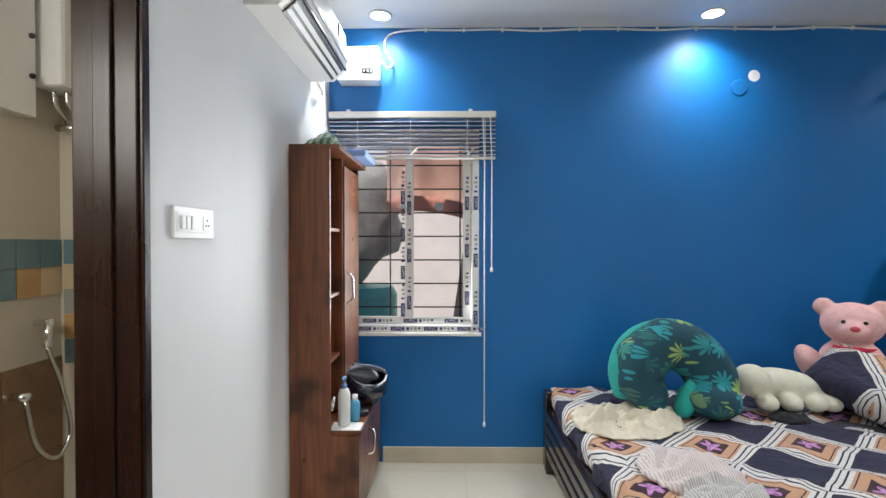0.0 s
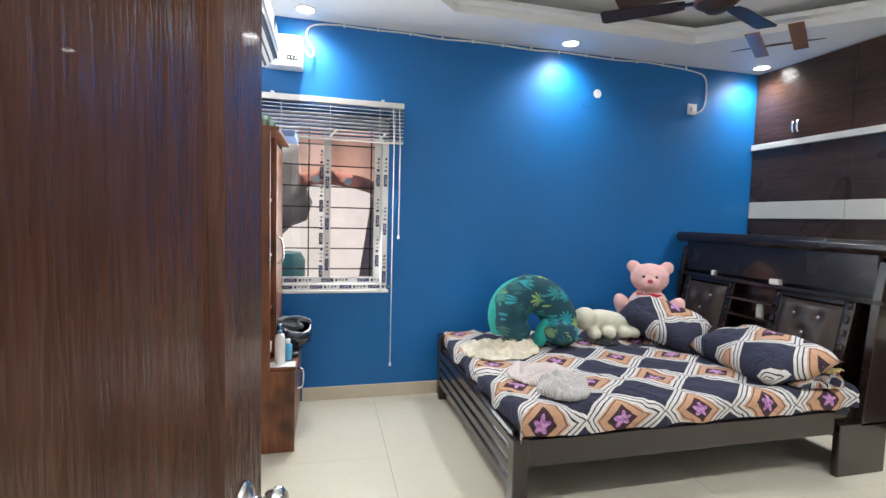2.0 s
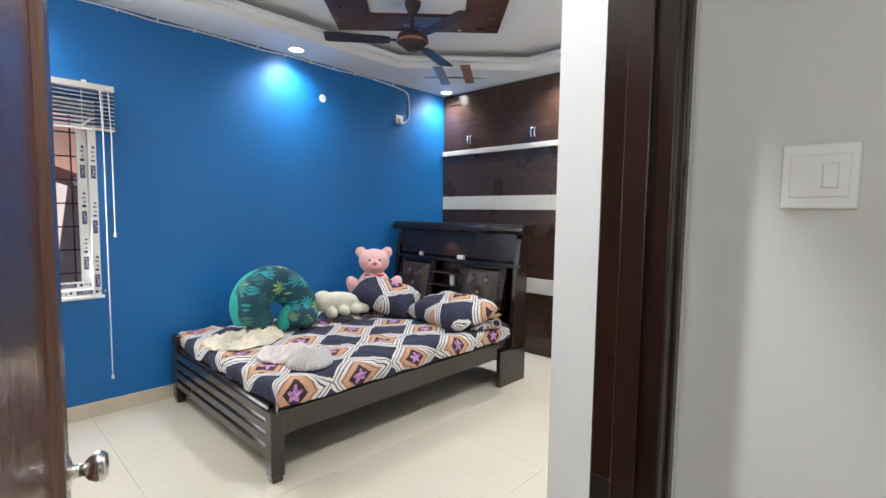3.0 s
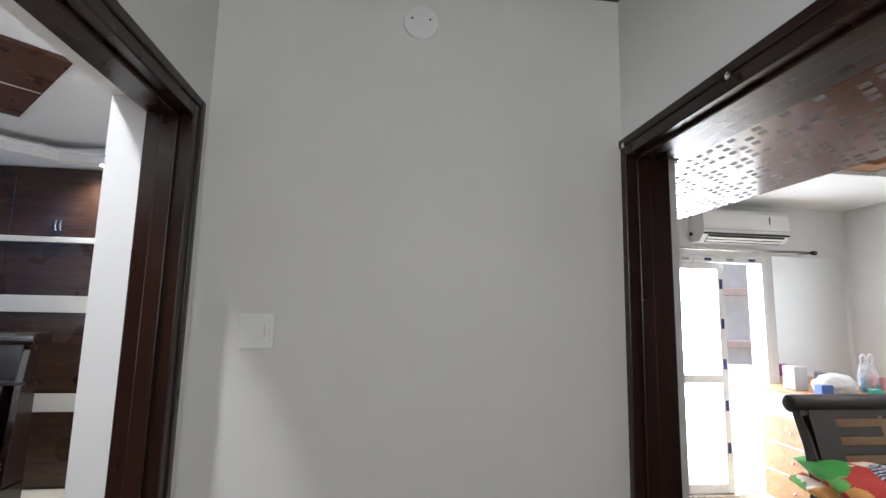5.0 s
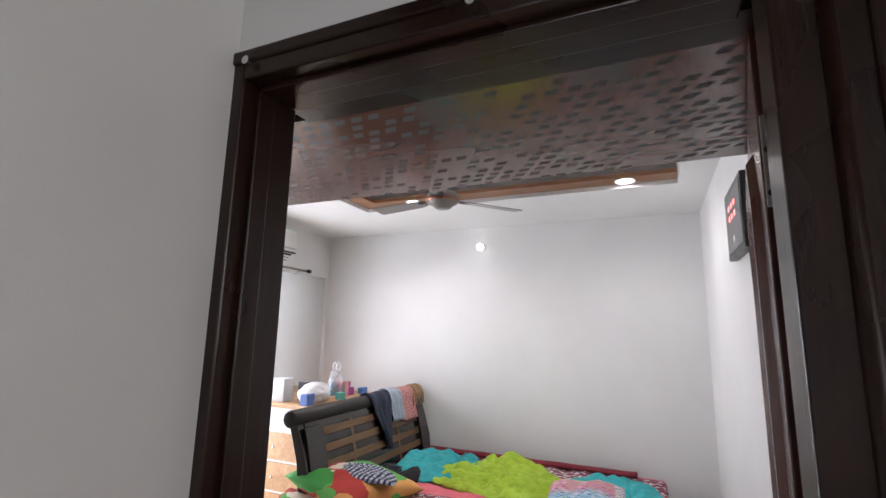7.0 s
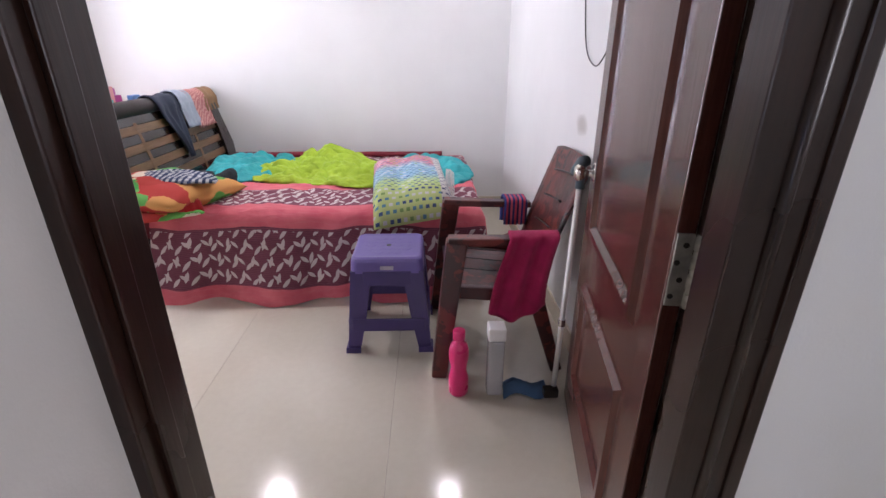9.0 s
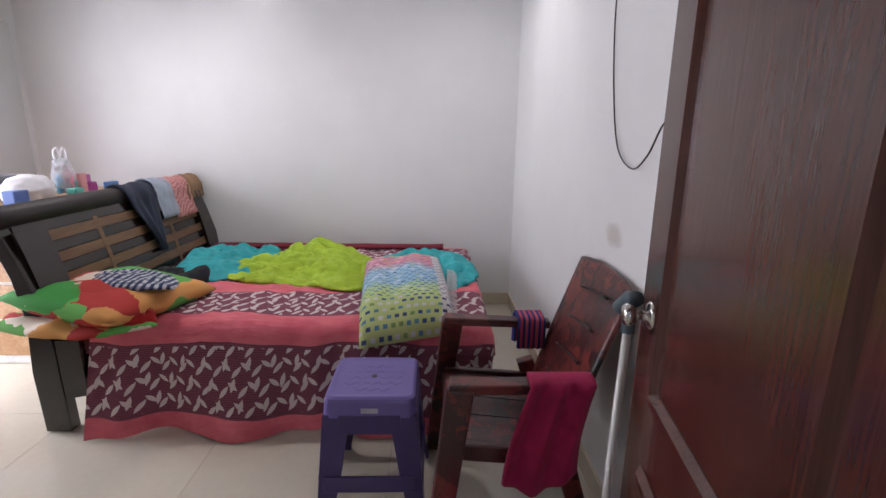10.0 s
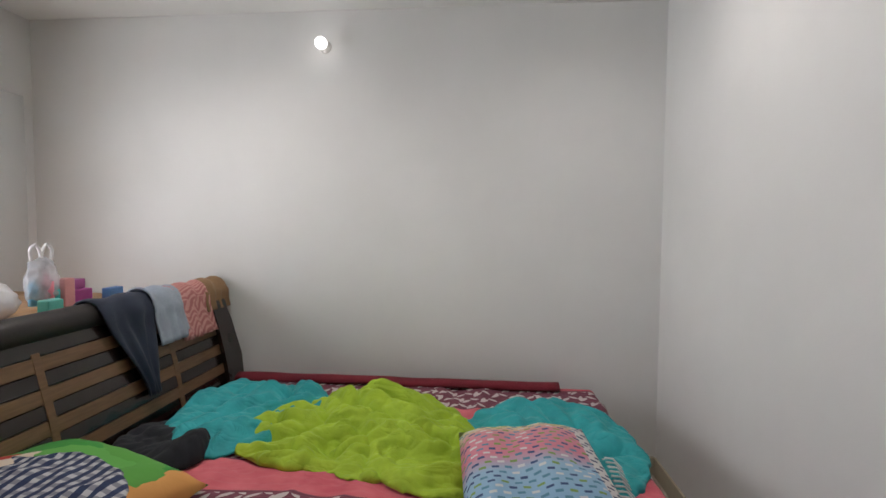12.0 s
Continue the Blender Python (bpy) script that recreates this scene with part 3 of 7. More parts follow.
GREY_TAPE = plain("grey_print_tape", (0.35, 0.35, 0.34), 0.4)


def print_text(word, size, m, material, parent, name="lettering"):
    cu = bpy.data.curves.new(name, "FONT")
    cu.body, cu.size, cu.align_x, cu.align_y, cu.extrude = word, size, "CENTER", "CENTER", 0.0003
    tmp = bpy.data.objects.new("tmp_text", cu)
    me = bpy.data.meshes.new_from_object(tmp)
    bpy.data.objects.remove(tmp)
    bm = bmesh.new()
    bm.from_mesh(me)
    bm.transform(m)
    return part(name, bm, material, parent)


rng = random.Random(4)


def tape_run(a, b, y, along, off=0.0, word_step=0.30):
    """Printed film on a frame bar: blue blocks with the frame's lettering and grey bars between."""
    s = a + 0.02 + off
    while s < b - 0.10:
        if along[0] == "z":
            x = along[1]
            part("print_block", box(x - 0.013, y - 0.0016, s, x + 0.013, y, s + 0.085, 0), TAPE, win)
            print_text("U-PVC", 0.024, Matrix.Translation((x, y - 0.0026, s + 0.0425)) @ pose(0, 0, 0, 90, 90, 0), PLASTIC_WHITE, win)
            for k in range(4):
                part("print_bar", box(x - 0.010 + 0.006 * (k % 2), y - 0.0015, s + 0.11 + k * 0.028, x + 0.010, y, s + 0.120 + k * 0.028 + rng.random() * 0.008, 0), GREY_TAPE if k % 3 else TAPE, win)
        else:
            z = along[1]
            part("print_block", box(s, y - 0.0016, z - 0.012, s + 0.085, y, z + 0.012, 0), TAPE, win)
            print_text("U-PVC", 0.024, Matrix.Translation((s + 0.0425, y - 0.0026, z)) @ pose(0, 0, 0, 90, 0, 0), PLASTIC_WHITE, win)
            for k in range(4):
                part("print_bar", box(s + 0.10 + k * 0.024, y - 0.0015, z - 0.009 + 0.005 * (k % 2), s + 0.112 + k * 0.024 + rng.random() * 0.006, y, z + 0.009, 0), GREY_TAPE if k % 3 else TAPE, win)
        s += word_step


tape_run(0.90, 1.95, 3.488, ("z", 0.395), 0.05)
tape_run(0.90, 1.95, 3.515, ("z", 0.352), 0.0, 0.24)
tape_run(0.86, 1.95, 3.488, ("z", 0.762), 0.12)
tape_run(0.86, 1.95, 3.468, ("z", 0.815), 0.0, 0.36)
tape_run(0.02, 0.80, 3.468, ("x", 0.85), 0.03, 0.21)
tape_run(0.08, 0.80, 3.488, ("x", 0.898), 0.0, 0.26)

# grille outside the window
gr = thing("window_grille", (0.39, 3.62, 0.9), "thin dark steel bars outside the window", "grille", kind="structure")
for k in range(7):
    part("bar", tube([(-0.06, 3.60, 0.97 + k * 0.155), (0.836, 3.60, 0.97 + k * 0.155)], 0.005, 6), DARK_METAL, gr)
for x in (0.26, 0.72):
    part("bar", tube([(x, 3.607, 0.83), (x, 3.607, 2.10)], 0.005, 6), DARK_METAL, gr)
# outside: a red cloth on a line, pale wall across the gap
RED_CLOTH = cloth("faded_red_cloth", (0.88, 0.52, 0.40), (0.84, 0.46, 0.34))
bm = sheet(lambda u, v: (0.15 + 1.1 * u, 4.25 + 0.03 * math.sin(u * 22) + 0.02 * math.sin(v * 9), 2.7 - 1.02 * v + 0.05 * math.sin(u * 5) - 0.10 * u), 40, 16)
solid("hanging_cloth", bm, RED_CLOTH, "faded red cloth with a dark hem hung outside", "cloth", smooth=True)
bm = sheet(lambda u, v: (0.15 + 1.1 * u, 4.235 + 0.03 * math.sin(u * 22), 1.74 - 0.12 * v + 0.05 * math.sin(u * 5) - 0.10 * u), 40, 3)
hem = solid("cloth_hem", bm, cloth("dark_red_hem", (0.74, 0.32, 0.24)), "dark red hem band of the hung cloth", "cloth", smooth=True)
bm = sheet(lambda u, v: (0.95 + 0.35 * u - 0.30 * v * (1 - u), 4.30 + 0.03 * math.sin(u * 9), 2.68 - 2.1 * v), 12, 16)
solid("hanging_cloth", bm, cloth("pale_pink_cloth", (0.75, 0.50, 0.42)), "pale pink cloth strip hung outside", "cloth", smooth=True)
facade = solid("neighbour_wall", box(-6, 6.2, -0.45, 7, 6.5, 6), plain("pale_render", (0.90, 0.80, 0.75), 0.8, scale=2), "pale rendered wall of the neighbouring house", "house wall")
for k in range(4):
    x = 0.30 + 0.27 * k
    part("spot", lathe([(0.035, 0.0), (0.035, 0.006), (0.0, 0.008)], (x, 4.175, 1.665 - 0.09 * (x - 0.15) + 0.05 * math.sin((x - 0.15) * 4.5)), 16, axis="y"), PLASTIC_WHITE, hem, "round white print")
for lx in (-0.9, 1.9):
    solid("line_post", tube([(lx, 4.27, -0.45), (lx, 4.27, 2.75)], 0.03, 10), DARK_METAL, "plain metal post of a washing line", "post", "washing line posts")
solid("washing_line", tube([(-0.9, 4.27, 2.70), (0.5, 4.262, 2.685), (1.9, 4.27, 2.70)], 0.006, 6), DARK_METAL, "taut washing line outside the window", "line")
solid("water_drum", lathe([(0.0, 0.0), (0.28, 0.0), (0.30, 0.05), (0.30, 1.40), (0.26, 1.47), (0.0, 1.49)], (-0.1, 4.55, -0.45), 24), plain("teal_plastic", (0.06, 0.35, 0.33), 0.4), "teal plastic drum outside the window", "drum")
# grey body added behind the left pane in place of its dark reflections
solid("grey_pane_shape", blob((-0.10, 4.55, 1.56), (0.30, 0.16, 0.52), (8, 12, 0), 0.4), plain("grey_pane_tone", (0.30, 0.29, 0.28), 0.6, var=0.5, scale=5), "grey shape added for the dark reflections in the left pane", "bundle", smooth=True)

# venetian blind
blind = thing("venetian_blind", (0.41, 3.44, 1.92), "half raised venetian blind with pale-edged blue slats", "blind")
part("headrail", box(-0.10, 3.415, 2.165, 0.937, 3.462, 2.205, 0.003), PALE_BAND, blind, "cream metal head rail")
SLAT = plain("blue_slat_enamel", (0.03, 0.09, 0.24), 0.35)
SLAT_EDGE = plain("pale_slat_edge", (0.62, 0.66, 0.72), 0.35)
for k in range(9):
    bm = box(-0.098, 3.418, 0, 0.935, 3.462, 0.0012)
    bm.transform(Matrix.Translation((0, 0, 2.150 - k * 0.0255)) @ Matrix.Translation((0, 3.44, 0)) @ pose(0, 0, 0, 26, 0, 0) @ Matrix.Translation((0, -3.44, 0)))
    part("slat", bm, SLAT, blind)
    zc = 2.150 - k * 0.0255 - 0.0096
    part("slat_edge", tube([(-0.098, 3.4195, zc), (0.935, 3.4195, zc)], 0.0026, 6), SLAT_EDGE, blind, "pale front edge of a slat")
part("bottom_rail", box(-0.098, 3.42, 1.912, 0.935, 3.455, 1.926, 0.003), PALE_BAND, blind, "cream bottom rail")
for x in (0.08, 0.41, 0.76, 0.87):
    part("ladder_cord", tube([(x, 3.417, 2.165), (x, 3.416, 1.92)], 0.0022, 6), PLASTIC_WHITE, blind)
for x, z, top in ((0.911, 1.235, 2.17), (0.866, 0.275, 2.17)):
    part("pull_cord", tube([(x - 0.01, 3.412, top), (x, 3.408, top - 0.3), (x, 3.409, z)], 0.0035, 6), PLASTIC_WHITE, blind)
    part("cord_knob", lathe([(0.004, 0.03), (0.009, 0.018), (0.009, 0.0), (0.0, -0.002)], (x, 3.409, z - 0.02), 10), PLASTIC_WHITE, blind, smooth=True)
for x in (0.41, 0.76):
    part("cord_loop", tube(curve_points([(x, 3.412, 1.93), (x + 0.03, 3.405, 1.965), (x + 0.05, 3.405, 1.98)]), 0.006, 6), PALE_BAND, blind)
for x in (0.02, 0.78):
    part("bracket", box(x - 0.012, 3.43, 2.205, x + 0.012, 3.465, 2.222, 0.002), PLASTIC_WHITE, blind)

# split air conditioner on the west wall
def air_conditioner(name, m, label, group=""):
    ob = thing(name, m, label, "air conditioner", group)
    prof = [(0, 0.0), (0.13, 0.0), (0.19, 0.055), (0.205, 0.13), (0.195, 0.25), (0.17, 0.285), (0, 0.285)]
    bm = slab([(p[0], p[1]) for p in prof], -0.42, 0.42, bevel=0.006)
    bm.transform(Matrix(((0, 0, 1, 0), (-1, 0, 0, 0), (0, 1, 0, 0), (0, 0, 0, 1))))
    part("casing", bm, PLASTIC_WHITE, ob, place=False)
    slope = Matrix.Translation((0, -0.158, 0.026)) @ pose(0, 0, 0, -42, 0, 0)
    for n, yy, zz, hw, m_ in (("outlet", 0.0, -0.004, 0.042, BLACK_PLASTIC), ("louvre", 0.018, -0.010, 0.010, PLASTIC_WHITE), ("louvre", -0.014, -0.010, 0.010, PLASTIC_WHITE)):
        bm = box(-0.37, yy - hw, zz - 0.002, 0.37, yy + hw, zz + 0.003, 0.001)
        bm.transform(slope)
        part(n, bm, m_, ob, "dark air outlet" if n == "outlet" else "", place=False)
    part("edge_strip", box(-0.415, -0.200, 0.058, 0.415, -0.188, 0.074, 0.002), BLACK_PLASTIC, ob, "black strip along the front edge", place=False)
    for sx in (-0.422, 0.422):
        part("end_knob", lathe([(0.016, -0.006), (0.018, 0.0), (0.016, 0.006), (0, 0.006)], (sx, -0.03, 0.08), 12, axis="x"), BLACK_PLASTIC, ob, "small black plug", place=False)
    part("trim", box(-0.415, -0.207, 0.10, 0.415, -0.20, 0.106, 0.001), plain("grey_trim", (0.4, 0.4, 0.4), 0.3), ob, "thin grey trim line", place=False)
    part("badge", box(0.22, -0.206, 0.16, 0.224, -0.198, 0.23, 0.001), BLACK_PLASTIC, ob, "dark indicator strip", place=False)
    return ob


air_conditioner("air_conditioner", pose(-0.11, 2.66, 2.27, 0, 0, 90), "white split air conditioner high on the white wall", "air conditioners")
solid("pipe", tube(curve_points([(-0.09, 3.07, 2.30), (-0.06, 3.14, 2.24), (-0.085, 3.22, 2.26), (-0.09, 3.30, 2.40)]), 0.009, 8), PLASTIC_WHITE, "white drain pipe looping out of the air conditioner", "pipe", smooth=True)
# stabiliser
stab = thing("voltage_stabiliser", (0.10, 3.42, 2.375), "white voltage stabiliser box on the blue wall", "stabiliser")
part("case", box(-0.03, 3.36, 2.375, 0.222, 3.475, 2.585, 0.008), PLASTIC_WHITE, stab)
part("display", box(0.12, 3.3575, 2.42, 0.19, 3.361, 2.45, 0.002), BLACK_PLASTIC, stab, "small black display")
for k in range(3):
    part("lamp", box(0.128 + k * 0.022, 3.356, 2.428, 0.138 + k * 0.022, 3.359, 2.44, 0), PLASTIC_WHITE, stab)
wire = [(0.222, 3.40, 2.52), (0.27, 3.42, 2.47), (0.29, 3.45, 2.52), (0.24, 3.465, 2.62), (0.28, 3.468, 2.70), (0.45, 3.468, 2.725)]
k = 0.7
while k < 3.40:
    wire.append((k, 3.468, 2.722 + 0.006 * math.sin(k * 9)))
    k += 0.25
wire += [(3.46, 3.468, 2.70), (3.58, 3.468, 2.66), (3.60, 3.466, 2.52), (3.58, 3.465, 2.40), (3.50, 3.462, 2.345), (3.44, 3.46, 2.36)]
solid("cable", tube(curve_points(wire, 5), 0.0065, 6), PLASTIC_WHITE, "white cable clipped along the top of the blue wall", "cable", smooth=True)
k = 0.5
while k < 3.4:
    solid("cable_clip", box(k - 0.006, 3.458, 2.712, k + 0.006, 3.475, 2.736, 0.002), PLASTIC_WHITE, "white clip holding the cable to the wall", "cable clip", "cable clips")
    k += 0.24
sock = thing("socket", (3.45, 3.46, 2.33), "white plug socket high on the blue wall", "socket")
part("plate", box(3.42, 3.462, 2.335, 3.51, 3.475, 2.425, 0.003), PLASTIC_WHITE, sock)
part("plug", box(3.44, 3.435, 2.35, 3.485, 3.462, 2.39, 0.004), PLASTIC_WHITE, sock)
solid("junction_cover", lathe([(0.036, 0), (0.036, 0.004), (0.0, 0.006)], (2.545, 3.474, 2.433), 18, axis="y"), PLASTIC_WHITE, "round white cap on the blue wall", "junction cover")
bm = lathe([(0.050, 0), (0.050, 0.004), (0.046, 0.006), (0.0, 0.006)], (0, 0, 0), 22)
bm.transform(Matrix.Translation((2.452, 3.475, 2.36)) @ pose(0, 0, 0, 90, 0, 0))
solid("junction_cover", bm, BLUE_WALL, "round junction cover painted blue like the wall", "junction cover", base=(2.452, 3.475, 2.36))


# downlights
def downlight(x, y, z):
    ob = thing("downlight", (x, y, z), "round recessed ceiling downlight, lit", "downlight", "downlights")
    part("rim", lathe([(0.056, 0.0), (0.070, 0.0), (0.072, -0.006), (0.056, -0.008), (0.056, 0.0)], (x, y, z), 24), PLASTIC_WHITE, ob, smooth=True)
    part("lens", lathe([(0.0, -0.004), (0.056, -0.004), (0.056, -0.001), (0.0, -0.001)], (x, y, z), 24), LAMP_GLOW, ob, "glowing white lens")


for x, y in SPOTS_A:
    downlight(x, y, 2.739)
for x, y in SPOTS_B:
    downlight(x, y, 2.599)


# ceiling fan
def ceiling_fan(name, hub, top, first, material, label):
    ob = thing(name, hub, label, "ceiling fan", "ceiling fans")
    x, y, z = hub
    part("rod", tube([(x, y, z + 0.05), (x, y, top)], 0.012, 10), material, ob)
    part("canopy", lathe([(0.02, -0.10), (0.055, -0.03), (0.06, 0.0), (0.0, 0.0)], (x, y, top), 20), material, ob, smooth=True)
    part("motor", lathe([(0.0, -0.075), (0.05, -0.072), (0.075, -0.05), (0.10, -0.035), (0.115, -0.01), (0.105, 0.025), (0.06, 0.045), (0.025, 0.07), (0.0, 0.07)], hub, 28), material, ob, smooth=True)
    part("collar", lathe([(0.1, -0.03), (0.118, -0.022), (0.118, -0.012), (0.1, -0.006)], hub, 28), plain("copper_ring", (0.30, 0.13, 0.08), 0.3, 0.8), ob, "coppery ring round the motor", True)
    for k in range(3):
        a = math.radians(first + 120 * k)
        bm = slab([(0.16, -0.045), (0.22, -0.06), (0.60, -0.068), (0.62, -0.05), (0.62, 0.05), (0.60, 0.062), (0.22, 0.045), (0.16, 0.035)], -0.003, 0.003, bevel=0.0015)
        bm.transform(Matrix.Translation((x, y, z - 0.01)) @ Matrix.Rotation(a, 4, "Z") @ Matrix.Rotation(radians(9), 4, "X"))
        part("blade", bm, material, ob)
        bm = box(0.08, -0.02, -0.004, 0.20, 0.02, 0.004, 0.002)
        bm.transform(Matrix.Translation((x, y, z - 0.012)) @ Matrix.Rotation(a, 4, "Z"))
        part("bracket", bm, DARK_METAL, ob)
    return ob


FAN_BROWN = plain("dark_brown_enamel", (0.030, 0.017, 0.013), 0.5, 0.0)
ceiling_fan("ceiling_fan", (2.50, 2.22, 2.645), 2.90, 140, FAN_BROWN, "dark brown three-blade ceiling fan at rest")
# brown wooden square round the fan
PANEL_WOOD = timber("reddish_ceiling_panel", (0.05, 0.017, 0.010), (0.12, 0.042, 0.022), 0.3, "x", 0.1)
bm = ring([(2.40, 2.99), (3.31, 2.08), (2.40, 1.17), (1.49, 2.08)], [(2.40, 2.58), (2.90, 2.08), (2.40, 1.58), (1.90, 2.08)], 2.875, 2.90)
solid("ceiling_panel", bm, PANEL_WOOD, "reddish brown wooden diamond frame on the ceiling", "ceiling trim", kind="structure")
for turn in (-45, 135):
    bm = box(-0.145, -0.006, 2.872, 0.145, 0.006, 2.8745)
    bm.transform(Matrix.Translation((2.40, 2.08, 0)) @ pose(0, 0, 0, 0, 0, turn) @ Matrix.Translation((0.49, 0, 0)))
    solid("ceiling_joint", bm, CEILING, "thin white joint across the wooden ceiling frame", "ceiling trim", "ceiling joints", "structure")
# wooden strips let into the cut corner of the ceiling, with a dark cross strip
for x, y in ((3.53, 2.915), (3.65, 2.69)):
    bm = box(-0.29, -0.045, 2.733, 0.29, 0.045, 2.741, 0.002)
    bm.transform(Matrix.Translation((x, y, 0)) @ pose(0, 0, 0, 0, 0, 36))
    solid("ceiling_block", bm, ORANGE_WOOD, "tan wooden strip let into the ceiling corner", "ceiling trim", "ceiling strips", "structure")
bm = slab([(-0.29, 0.0), (0.0, -0.035), (0.29, 0.0), (0.0, 0.01)], 2.7345, 2.7385)
bm.transform(Matrix.Translation((3.65, 2.86, 0)) @ pose(0, 0, 0, 0, 0, -46))
solid("ceiling_inlay", bm, DARK_METAL, "dark pointed inlay across the ceiling strips", "ceiling trim", kind="structure")

# wardrobe wall
ward = thing("wardrobe", (4.43, 1.8, 0), "full-height dark brown laminate wardrobe with cream bands", "wardrobe")
WY0, WY1 = 0.165, 3.47
part("carcass", box(4.165, WY0, 0, 4.715, WY1, 2.735), WARDROBE_WOOD, ward)
doors_y = [WY0, 0.99, 1.82, 2.645, WY1]
for a, b in zip(doors_y, doors_y[1:]):
    d = part("upper_door", box(4.147, a + 0.002, 2.112, 4.166, b - 0.002, 2.733, 0.002), WARDROBE_GLOSS, ward)
    for z0, z1, m_, n in ((0.03, 0.62, WARDROBE_WOOD, "lower_panel"), (0.62, 0.77, PALE_BAND, "cream_band"), (0.77, 1.45, WARDROBE_WOOD, "middle_panel"), (1.45, 1.596, PALE_BAND, "cream_band"), (1.596, 2.055, WARDROBE_WOOD, "top_panel")):
        part(n, box(4.145 if m_ is WARDROBE_WOOD else 4.141, a + 0.002, z0 + 0.001, 4.166, b - 0.002, z1 - 0.001, 0.0015), m_, ward)
part("shelf_edge", box(4.125, WY0, 2.058, 4.166, WY1, 2.108, 0.003), PALE_BAND, ward, "cream shelf edge under the top doors")
for yc in (2.22, 2.26, 3.04, 3.08, 1.40, 1.44):
    bm = tube(curve_points([(4.147, yc, 2.165), (4.118, yc, 2.175), (4.112, yc, 2.21), (4.118, yc, 2.245), (4.147, yc, 2.255)], 5), 0.009, 8)
    part("handle", bm, CHROME, ward, "chrome bow handle", True)

# tall dresser in the corner
dr = thing("dresser", (0.06, 3.07, 0), "tall walnut dresser with shelves and a low cupboard", "dresser")
X0, Y0, Y1 = -0.105, 2.713, 3.40
bm = slab([(X0, 0.0), (0.224, 0.0), (0.224, 0.475), (0.088, 0.475), (0.088, 1.835), (X0, 1.835)], 0, 0.018)
bm.transform(Matrix(((1, 0, 0, 0), (0, 0, -1, Y0 + 0.018), (0, 1, 0, 0), (0, 0, 0, 1))))
part("side_panel", bm, CABINET_WOOD, dr)
part("side_panel", box(X0, Y1 - 0.018, 0, 0.088, Y1, 1.835), CABINET_WOOD, dr)
part("back_panel", box(X0, Y0 + 0.018, 0.06, X0 + 0.012, Y1 - 0.018, 1.835), CABINET_WOOD, dr)
part("top_board", box(X0, Y0, 1.835, 0.135, Y1, 1.857, 0.002), CABINET_WOOD, dr)
part("divider", box(X0 + 0.012, 2.985, 0.50, 0.085, 3.0, 1.835), CABINET_WOOD, dr)
for z in (0.80, 1.12, 1.45):
    part("shelf", box(X0 + 0.012, Y0 + 0.018, z, 0.07, 2.985, z + 0.016), CABINET_WOOD, dr)
d = part("door", box(0.074, 3.0, 0.52, 0.094, Y1 - 0.018, 1.80, 0.002), CABINET_WOOD, dr, "tall narrow walnut door")
part("handle", tube(curve_points([(0.094, 3.05, 1.06), (0.125, 3.05, 1.09), (0.128, 3.05, 1.15), (0.120, 3.05, 1.21), (0.094, 3.05, 1.235)], 5), 0.007, 8), CHROME, d, "white chrome bow handle", True)
part("counter", box(X0, Y0 + 0.018, 0.475, 0.232, Y1, 0.497, 0.003), CABINET_WOOD, dr)
part("front", box(0.206, Y0 + 0.02, 0.07, 0.224, Y1 - 0.01, 0.472, 0.002), CABINET_WOOD, dr)
part("plinth", box(0.16, Y0 + 0.02, 0, 0.19, Y1 - 0.01, 0.07), CABINET_WOOD, dr)
part("handle", tube(curve_points([(0.224, 2.92, 0.30), (0.255, 2.93, 0.31), (0.262, 2.95, 0.36), (0.255, 2.97, 0.40), (0.224, 2.98, 0.41)], 5), 0.007, 8), CHROME, dr, "chrome bow handle", True)
# things on the dresser
ob = thing("pump_bottle", (0.135, 2.80, 0.498), "white lotion bottle with a pale blue pump", "bottle")
part("body", lathe([(0.0, 0.0), (0.027, 0.0), (0.030, 0.006), (0.030, 0.15), (0.022, 0.175), (0.012, 0.182), (0.0, 0.182)], (0.135, 2.80, 0.498), 18), PLASTIC_WHITE, ob, smooth=True)
BLUE_PUMP = plain("pale_blue_plastic", (0.14, 0.32, 0.58), 0.35)
bm = lathe([(0.013, 0.182), (0.013, 0.20), (0.005, 0.202), (0.005, 0.225), (0.011, 0.227), (0.011, 0.238), (0.0, 0.24)], (0.135, 2.80, 0.498), 14)
box(0.13, 2.765, 0.725, 0.14, 2.80, 0.735, 0.002, bm)
part("pump", bm, BLUE_PUMP, ob, "pale blue pump head", True)
ob = thing("small_bottle", (0.175, 2.86, 0.498), "small clear blue bottle with white cap", "bottle")
part("body", lathe([(0.0, 0.0), (0.024, 0.0), (0.026, 0.004), (0.026, 0.09), (0.014, 0.105), (0.0, 0.105)], (0.175, 2.86, 0.498), 16), plain("blue_liquid_bottle", (0.10, 0.35, 0.55), 0.15), ob, smooth=True)
part("cap", lathe([(0.014, 0.105), (0.014, 0.13), (0.0, 0.132)], (0.175, 2.86, 0.498), 14), PLASTIC_WHITE, ob, smooth=True)
solid("round_tin", lathe([(0.0, 0), (0.036, 0), (0.038, 0.004), (0.038, 0.022), (0.034, 0.028), (0.0, 0.028)], (0.195, 2.94, 0.498), 20), BLACK_PLASTIC, "flat round black tin on the dresser", "tin", smooth=True)
solid("paper_sheet", box(0.08, 2.73, 0.498, 0.225, 2.83, 0.5, 0), PLASTIC_WHITE, "white paper sheet under the bottles", "paper")
